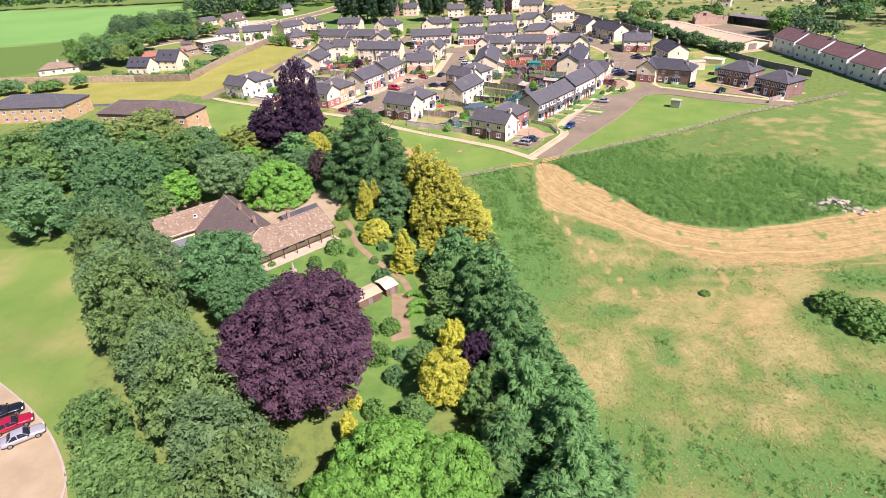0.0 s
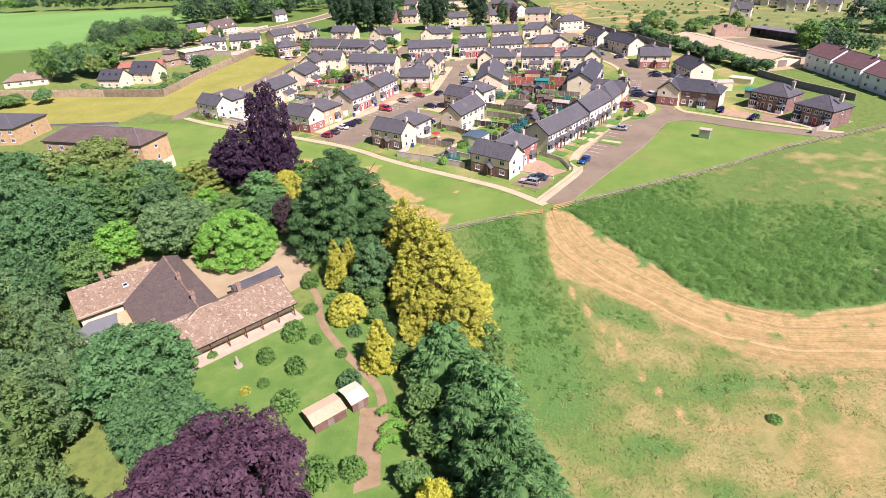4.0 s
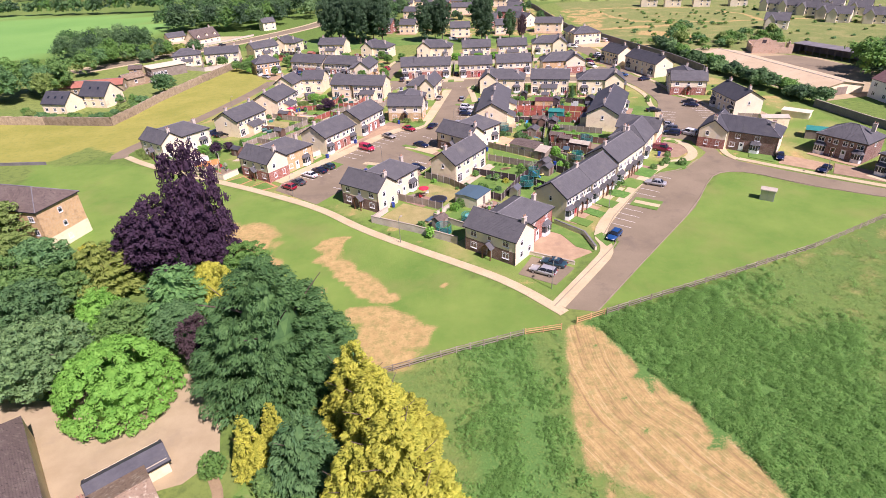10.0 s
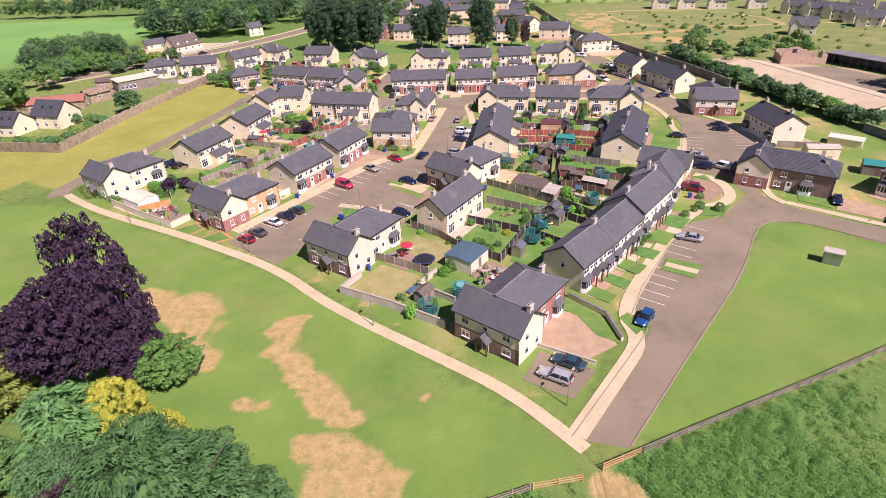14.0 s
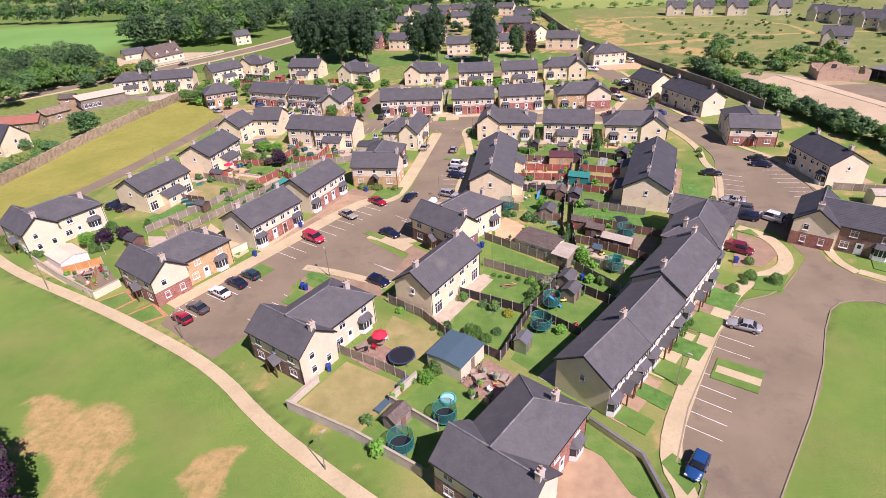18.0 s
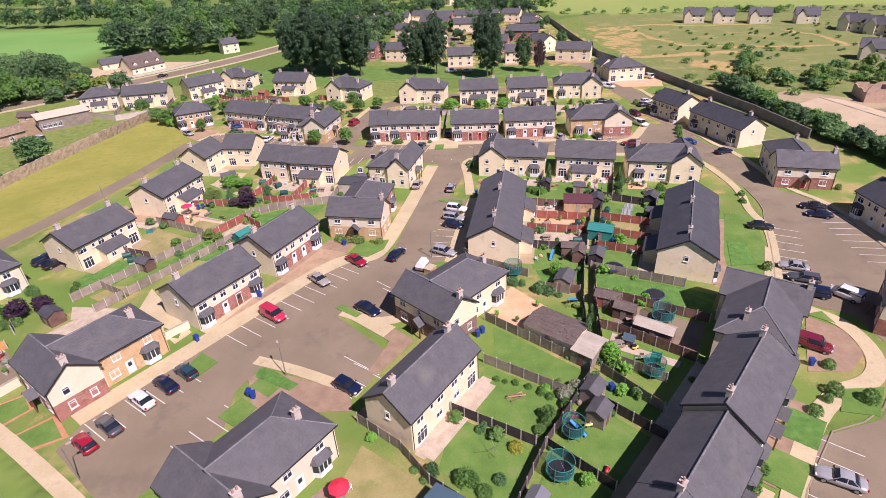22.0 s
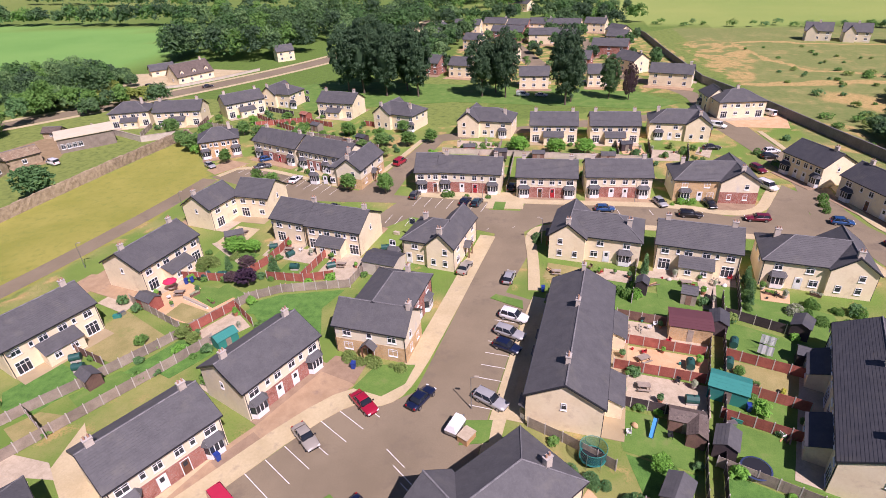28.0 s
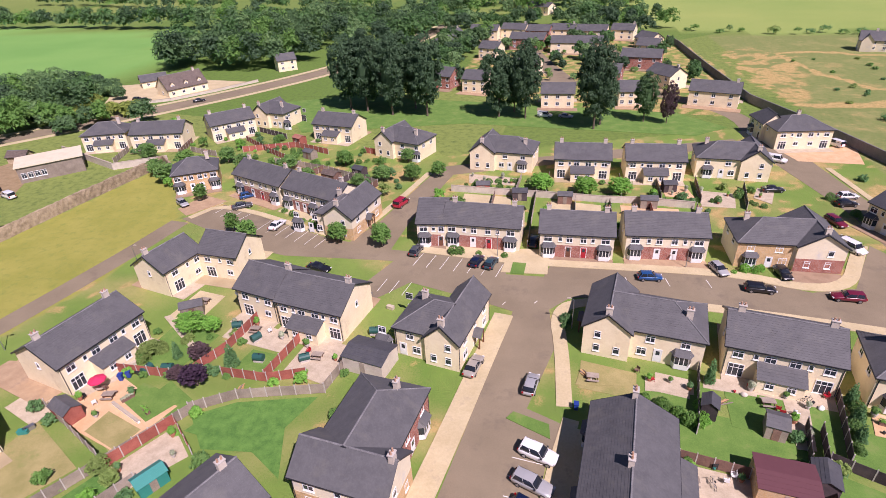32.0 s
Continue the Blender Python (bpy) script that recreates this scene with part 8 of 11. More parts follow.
GREYF, DARKF, REDF = "weathered grey-brown panel fence between gardens", "dark-stained panel fence between gardens", "red-stained timber panel fence between gardens"
for line_, mat_, lab_ in (
        ([(-9.2, 137.7), (-3.8, 134.8), (0.6, 132.0)], TIMBER_GREY, GREYF), ([(-3.6, 149.6), (2.1, 145.4), (5.6, 141.0)], TIMBER_GREY, GREYF), ([(5.6, 141.0), (13.2, 135.6)], TIMBER_DARK, DARKF), ([(7.7, 151.2), (17.4, 146.0)], TIMBER_DARK, DARKF), ([(11.9, 160.0), (22.2, 153.8)], TIMBER_GREY, GREYF),
        ([(12.4, 169.4), (18.5, 164.4), (25.6, 158.6)], TIMBER_GREY, GREYF), ([(13.2, 135.4), (18.4, 145.8), (22.1, 151.2), (25.5, 156.8), (26.6, 163.0)], TIMBER_DARK, DARKF), ([(26.6, 163.0), (27.6, 172.5), (29.6, 182.6), (34.4, 201.4), (38.2, 216.0)], TIMBER_DARK, DARKF),
        ([(28.4, 163.0), (29.4, 172.2), (31.4, 182.2), (36.2, 201.0), (39.6, 215.4)], TIMBER_DARK, DARKF), ([(18.6, 145.8), (24.9, 140.1)], TIMBER_DARK, DARKF), ([(27.2, 158.0), (33.1, 150.8)], TIMBER_GREY, GREYF), ([(30.8, 183.0), (39.8, 179.2), (44.6, 177.2)], TIMBER_GREY, GREYF),
        ([(29.8, 175.4), (33.8, 173.8), (44.9, 167.9)], TIMBER, DARKF), ([(28.6, 167.4), (31.3, 166.1), (40.1, 159.6)], TIMBER, DARKF), ([(28.0, 160.6), (35.0, 155.8)], TIMBER_GREY, GREYF), ([(26.0, 152.2), (32.2, 146.6)], TIMBER_DARK, DARKF),
        ([(22.0, 203.3), (33.9, 201.3)], TIMBER_RED, REDF), ([(21.4, 197.6), (32.7, 195.9)], TIMBER_RED, REDF), ([(20.8, 191.0), (30.6, 189.4)], TIMBER_DARK, DARKF), ([(22.4, 176.9), (27.7, 175.9)], TIMBER, DARKF), ([(10.4, 186.0), (14.4, 184.2), (20.0, 181.0)], TIMBER_GREY, GREYF),
        ([(36.4, 201.5), (45.4, 198.3)], TIMBER_RED, REDF), ([(35.0, 195.4), (43.6, 192.3)], TIMBER_RED, REDF), ([(33.0, 190.3), (41.6, 187.3)], TIMBER_RED, REDF), ([(38.8, 211.0), (47.8, 206.7)], TIMBER_DARK, DARKF), ([(23.0, 209.0), (35.2, 206.6)], TIMBER, DARKF),
        ([(-56.4, 176.0), (-53.7, 180.1), (-49.9, 185.1), (-43.8, 194.3), (-35.9, 207.3)], TIMBER_GREY, GREYF), ([(-50.5, 172.8), (-46.5, 179.4), (-41.2, 188.0), (-36.4, 196.4)], TIMBER_GREY, GREYF), ([(-53.7, 180.1), (-47.6, 176.8)], TIMBER_GREY, GREYF),
        ([(-58.4, 192.6), (-49.7, 189.7)], TIMBER, DARKF), ([(-56.0, 204.6), (-43.2, 198.6)], TIMBER_GREY, GREYF), ([(-41.4, 197.5), (-37.2, 204.9)], TIMBER_RED, REDF), ([(-37.2, 204.9), (-32.2, 200.8)], TIMBER_RED, REDF), ([(-36.5, 207.0), (-31.5, 210.1), (-20.3, 212.8)], TIMBER_GREY, GREYF),
        ([(-51.7, 212.3), (-42.9, 212.4)], TIMBER_RED, REDF), ([(-40.5, 213.0), (-38.0, 219.0), (-37.0, 226.5)], TIMBER_RED, REDF), ([(-35.9, 213.8), (-29.0, 213.6), (-24.0, 215.4)], TIMBER_RED, REDF), ([(-29.6, 214.0), (-28.0, 222.6)], TIMBER_RED, REDF), ([(-20.5, 212.8), (-18.5, 222.5)], TIMBER_GREY, GREYF),
        ([(25.7, 213.0), (27.9, 224.0)], TIMBER_DARK, DARKF), ([(40.9, 211.0), (43.6, 222.0)], TIMBER_DARK, DARKF), ([(-54.9, 153.4), (-58.0, 161.0)], TIMBER_NEW, "orange new timber fence beside a garden"), ([(-66.0, 174.6), (-60.4, 167.6)], TIMBER_DARK, DARKF),
        ([(6.4, 279.6), (6.8, 288.0)], TIMBER, DARKF), ([(22.4, 278.2), (22.8, 288.2)], TIMBER, DARKF), ([(38.6, 277.4), (39.4, 288.4)], TIMBER, DARKF), ([(3.6, 254), (4.2, 278.6)], TIMBER_GREY, GREYF),
        ([(-5.0, 263), (-5.0, 276.5)], TIMBER, DARKF), ([(12.4, 262), (12.6, 275.4)], TIMBER_GREY, GREYF), ([(19.6, 262), (19.8, 275.0)], TIMBER, DARKF), ([(27.8, 263), (27.9, 275.0)], TIMBER_RED, REDF), ([(36.2, 262), (37.0, 273.8)], TIMBER_DARK, DARKF),
        ([(-0.4, 279.0), (0.2, 287.0)], TIMBER_GREY, GREYF), ([(14.4, 278.0), (14.4, 288.0)], TIMBER_DARK, DARKF), ([(30.6, 277.4), (30.8, 288.0)], TIMBER, DARKF), ([(47.0, 275.0), (49.0, 286.0)], TIMBER_DARK, DARKF),
        ([(-56.5, 276.5), (-50.5, 288.0)], TIMBER, DARKF), ([(-63.5, 280.0), (-58.0, 291.0)], TIMBER_GREY, GREYF), ([(-45.8, 273.4), (-41.0, 284.5)], TIMBER_DARK, DARKF), ([(-37.0, 270.4), (-33.5, 280.0)], TIMBER, DARKF), ([(-66.0, 292.0), (-50.5, 288.0), (-33.5, 280.0)], TIMBER_GREY, GREYF),
        ([(-100.4, 306.5), (-98.0, 296.0)], TIMBER, DARKF), ([(-116.0, 298.0), (-113.0, 288.0)], TIMBER_GREY, GREYF), ([(-84.0, 318.0), (-72.0, 312.0)], TIMBER_DARK, DARKF), ([(-44.0, 302.0), (-30.0, 298.0)], TIMBER_RED, REDF),
        ([(-80, 300.0), (-66, 305.0), (-54, 300.0)], TIMBER_RED, REDF), ([(-84, 309.5), (-72, 300.0), (-60, 292.0)], TIMBER_RED, REDF), ([(-96, 299.0), (-86.0, 296.0)], TIMBER_GREY, GREYF), ([(95.8, 131.6), (106.8, 137.4)], TIMBER_GREY, GREYF), ([(86.0, 186.4), (95.0, 184.0)], TIMBER_GREY, GREYF)):
    fence(line_, mat_, 1.65, lab_)
fence([(-64.4, 160.9), (-59.0, 164.3)], surface("fence_orange", (0.55, 0.26, 0.08), (0.66, 0.35, 0.12), 0.7, 9.0, 0.85, rnd=0.2), 1.5, "bright orange-stained timber fence beside a tent")


def rail_fence(line, label, mat):
    t = thing("post_and_rail_fence", label, "fence", rot(0, *line[0]))
    xa, ya = line[0]
    pm = shared(("railpost", mat.name), lambda: post_mesh(1.25, mat))

    def rail():
        b = bmesh.new()
        box(b, -0.5, 0.5, -0.02, 0.02, 0, 0.14)
        return finish("rail", b, mat)
    rm = shared(("rail", mat.name), rail)
    for (x0, y0), (x1, y1) in zip(line, line[1:]):
        l = math.hypot(x1 - x0, y1 - y0)
        n = max(1, round(l / 2.2))
        a = math.degrees(math.atan2(y1 - y0, x1 - x0))
        for k in range(n + 1):
            part("post", pm, None, t, m=rot(a, x0 + (x1 - x0) * k / n - xa, y0 + (y1 - y0) * k / n - ya))
            if k < n:
                for z in (0.25, 0.62, 1.0):
                    part("rail", rm, None, t, m=rot(a, x0 + (x1 - x0) * (k + 0.5) / n - xa, y0 + (y1 - y0) * (k + 0.5) / n - ya, z) @ Matrix.Diagonal((l / n, 1, 1, 1)))
    return t


rail_fence([(18.4, 91.2), (13.1, 90.2)], "new orange timber fence beside the track", TIMBER_NEW)
rail_fence([(20.9, 92.5), (25.4, 94.45)], "new orange timber fence at the corner of the green", TIMBER_NEW)
rail_fence([(12.8, 90.1), (3.1, 86.7), (-14, 80.0)], "weathered timber post and rail fence along the green", TIMBER_GREY)
rail_fence([(25.8, 94.6), (33.4, 97.9), (51.3, 105.4), (66.3, 112.0), (84.0, 121.6), (104, 129.2), (122.0, 136.0)], "timber post and rail fence between green and meadow", TIMBER_GREY)


def low_wall(line, h, thick, mat, cap, label, name="garden_wall"):
    """A wall along a line with a coping, in straight lengths."""
    t = thing(name, label, "wall", rot(0, *line[0]))
    xa, ya = line[0]
    for (x0, y0), (x1, y1) in zip(line, line[1:]):
        l = math.hypot(x1 - x0, y1 - y0)
        m = rot(math.degrees(math.atan2(y1 - y0, x1 - x0)), x0 - xa, y0 - ya)
        b = bmesh.new()
        box(b, 0, l, -thick / 2, thick / 2, -0.1, h)
        part("wall", b, mat, t, m=m)
        b = bmesh.new()
        box(b, -0.02, l + 0.02, -thick / 2 - 0.04, thick / 2 + 0.04, h, h + 0.09)
        part("coping", b, cap, t, m=m)
    return t


low_wall([(-13.8, 127.4), (-4.6, 122.6), (3.6, 117.4)], 1.5, 0.22, BLOCKWALL, KERB, "rendered garden wall along the footpath")
low_wall([(-13.8, 127.4), (-11.0, 132.2)], 1.2, 0.22, BLOCKWALL, KERB, "rendered garden wall beside a dry lawn")
low_wall([(-73.3, 165.6), (-64.0, 159.2), (-53.6, 152.8), (-51.3, 156.6)], 1.4, 0.22, WHITE, KERB, "white rendered garden wall along the footpath")
low_wall([(22.9, 124.6), (27.6, 119.4), (28.5, 113.6)], 0.8, 0.3, WHITE, DARKWALL, "low white wall with a dark coping")
low_wall([(16.3, 113.0), (23.8, 108.9)], 0.6, 0.25, WHITE, KERB, "low white wall beside a paved drive")
low_wall([(-32.9, 168.6), (-35.6, 165.4)], 1.4, 0.2, WHITE, KERB, "white rendered wall between two houses")
low_wall([(-47.6, 206.6), (-41.9, 204.2)], 0.45, 0.3, UPVC, KERB, "low white planter edging between two lawns")
low_wall([(2.0, 132.4), (-1.1, 128.2), (5.1, 123.6)], 1.2, 0.2, BLOCKWALL, KERB, "rendered garden wall between lawns")
low_wall([(60, 472), (62.8, 456), (65.2, 405), (68.6, 357), (79.0, 326), (86.6, 297), (95, 268), (99, 244)], 2.6, 0.3, DARKWALL, DARKWALL, "dark boundary wall behind the estate", "boundary_wall")
low_wall([(113.0, 195.5), (117.6, 176), (124.6, 159)], 2.2, 0.3, DARKWALL, KERB, "dark block wall beside the yard", "boundary_wall")
low_wall([(-163, 341), (-152, 346.5), (-140, 353.0), (-129, 367.5), (-119, 384)], 1.0, 0.3, BLOCKWALL, KERB, "pale roadside garden wall")
low_wall([(-109, 168.5), (-150, 170), (-200, 167)], 0.7, 0.3, DARKWALL, DARKWALL, "low dark edging wall along the field", "boundary_wall")
low_wall([(-15.3, 278.6), (6.7, 277.0), (18.3, 275.8), (25.9, 276.0), (36.8, 274.6)], 1.5, 0.2, BLOCKWALL, KERB, "grey rendered wall between back gardens")
low_wall([(-137, 296), (-110, 284), (-98, 291)], 1.8, 0.35, BLOCKWALL, KERB, "rendered wall behind the field", "boundary_wall")


def stone_wall(line, h=2.8, thick=0.6):
    t = thing("stone_wall", "old grey-brown field-stone wall round the mown field", "wall")
    rnd = random.Random(4)
    for (x0, y0), (x1, y1) in zip(line, line[1:]):
        l = math.hypot(x1 - x0, y1 - y0)
        n = max(2, int(l / 0.8))
        bm = bmesh.new()
        rows = []
        dx, dy = (x1 - x0) / l, (y1 - y0) / l
        for k in range(n + 1):
            cx, cy = x0 + (x1 - x0) * k / n, y0 + (y1 - y0) * k / n
            ring = []
            for s, z in ((-1, -0.1), (-1, 0.9), (-1, 1.9), (-0.8, h), (0.8, h), (1, 1.9), (1, 0.9), (1, -0.1)):
                o = s * thick / 2 + rnd.uniform(-0.07, 0.07)
                ring.append(bm.verts.new((cx - dy * o, cy + dx * o, z + rnd.uniform(-0.12, 0.12))))
            rows.append(ring)
        for a, b in zip(rows, rows[1:]):
            for k in range(7):
                bm.faces.new((a[k], b[k], b[k + 1], a[k + 1]))
        part("wall_length", bm, STONE, t)
    return t


stone_wall([(-200, 216.5), (-157.7, 210.5), (-134.3, 207.1), (-109.3, 203.2), (-107.8, 216), (-107.0, 232), (-102.5, 262), (-97.4, 288.6), (-92, 284), (-80.5, 270.5)])


def lamp_mesh():
    p, a, h = bmesh.new(), bmesh.new(), bmesh.new()
    tube(p, (0, 0, 0), (0, 0, 1.1), 0.09, 0.08, 8)
    tube(p, (0, 0, 1.1), (0, 0, 5.2), 0.06, 0.045, 8)
    tube(a, (0, 0, 5.18), (0.5, 0, 5.4), 0.035, 0.03, 6)
    box(h, 0.45, 1.0, -0.12, 0.12, 5.36, 5.5)
    return finish("pole", p, METAL), finish("arm", a, METAL), finish("lamp_head", h, KERB)


for x_, y_, a_ in ((18.7, 101.8, 50), (-7.2, 118.4, 55), (-14.8, 157.8, 120), (-63.9, 155.8, 60), (-33.6, 141.6, 40), (35.0, 130.4, -35), (3.4, 188.0, 0), (-66.8, 237.6, 0), (-72.6, 214.0, 10), (74.3, 170.6, 180), (-1.6, 250.6, -90), (31.0, 250.6, -90), (11.6, 231.0, 180), (86.5, 143.6, 230)):
    p_, q_, r_ = shared("lamp", lamp_mesh)
    t_ = thing("street_lamp", "slim grey street lamp on a galvanised pole", "street lamp", rot(a_, x_, y_), "street lamps")
    part("pole", p_, None, t_)
    part("arm", q_, None, t_)
    part("lamp_head", r_, None, t_)

# parking bay lines
def bay_lines(p, q, n, ang, length, skip=()):
    t = thing("bay_markings", "worn white parking bay lines on asphalt", "road marking")
    t["kind"] = "structure"

    def line():
        b = bmesh.new()
        box(b, 0, 1, -0.05, 0.05, 0, 0.006)
        return finish("bay_line", b, LINE)
    me = shared("bayline", line)
    for k in range(n + 1):
        if k in skip:
            continue
        x, y = p[0] + (q[0] - p[0]) * k / n, p[1] + (q[1] - p[1]) * k / n
        part("bay_line", me, None, t, m=rot(ang, x, y, 0.031) @ Matrix.Diagonal((length, 1, 1, 1)))


bay_lines((-38.0, 149.6), (-30.4, 159.4), 5, -32, 4.9)
bay_lines((-26.6, 166.8), (-11.8, 187.9), 10, -33, 4.9)
bay_lines((-25.4, 146.2), (-21.4, 152.6), 3, -32, 4.2)
bay_lines((-7.6, 161.6), (-3.4, 158.2), 1, -34, 4.6)
bay_lines((-6.0, 160.2), (-9.0, 156.0), 2, -32, 4.6)
bay_lines((-5.6, 180.6), (-3.0, 176.4), 2, -40, 3.4)
bay_lines((3.0, 188.6), (4.8, 206.4), 7, -8, 4.9)
bay_lines((33.2, 124.4), (38.8, 132.8), 4, -36, 4.8)
bay_lines((42.2, 137.8), (48.6, 147.2), 4, -36, 4.8)
bay_lines((60.2, 178.6), (66.6, 196.6), 7, -24, 5.0)
bay_lines((76.8, 183.6), (77.4, 205.2), 9, -6, 5.2)
bay_lines((-52.4, 255.2), (-37.2, 249.6), 6, 76, 5.2)
bay_lines((-68.6, 262.4), (-59.0, 258.2), 4, 70, 5.0)
bay_lines((-16.4, 245.4), (-1.2, 243.4), 6, 78, 4.6)
bay_lines((-20.5, 236.6), (-16.0, 236.0), 2, 80, 4.0)
bay_lines((21.0, 243.8), (34.0, 244.6), 2, 100, 2.4)
bay_lines((0.8, 235.6), (5.8, 236.6), 1, 60, 0.9)


def box_cabinet():
    t = thing("utility_cabinet", "pale grey electricity cabinet with a flat lid on the green", "cabinet", rot(-32, 67.9, 132.2))
    b = bmesh.new()
    box(b, -1.3, 1.3, -0.8, 0.8, 0, 2.2)
    part("body", b, surface("cabinet_grey", (0.30, 0.33, 0.32), (0.38, 0.41, 0.40), 0.6, 5.0, 0.7), t)
    b = bmesh.new()
    box(b, -1.5, 1.5, -1.0, 1.0, 2.2, 2.38)
    part("lid", b, CORR, t)
    for k in (-1, 1):
        b = bmesh.new()
        box(b, k * 0.63 - 0.55, k * 0.63 + 0.55, -0.83, -0.8, 0.15, 2.05)
        part("door", b, METAL, t)


box_cabinet()

# ---- gardens ----
G = (("lawn", LAWN, "mown back garden lawn"), ("lawn", LAWN_DRY, "sun-dried yellow garden lawn"), ("lawn", LAWN_LUSH, "unmown lush green garden"), ("patio", PATIO, "pale flagged patio"), ("patio", SAND, "orange gravelled garden yard"),
     ("deck", DECK, "brown timber garden deck"), ("drive", PAVING, "reddish block-paved drive"), ("drive", COBBLE, "brown brick-paved drive"), ("verge", LAWN, "small grass verge with kerb"), ("drive", ASPHALT, "tarmac parking space"), ("patio", CONCRETE, "pale concrete apron"), ("yard", ASPHALT, "grey tarmac garden yard"), ("verge", LAWN_LUSH, "small square lawn set in paving"), ("drive", EDGING, "orange brick edging round a front lawn"))
LAYER = 0
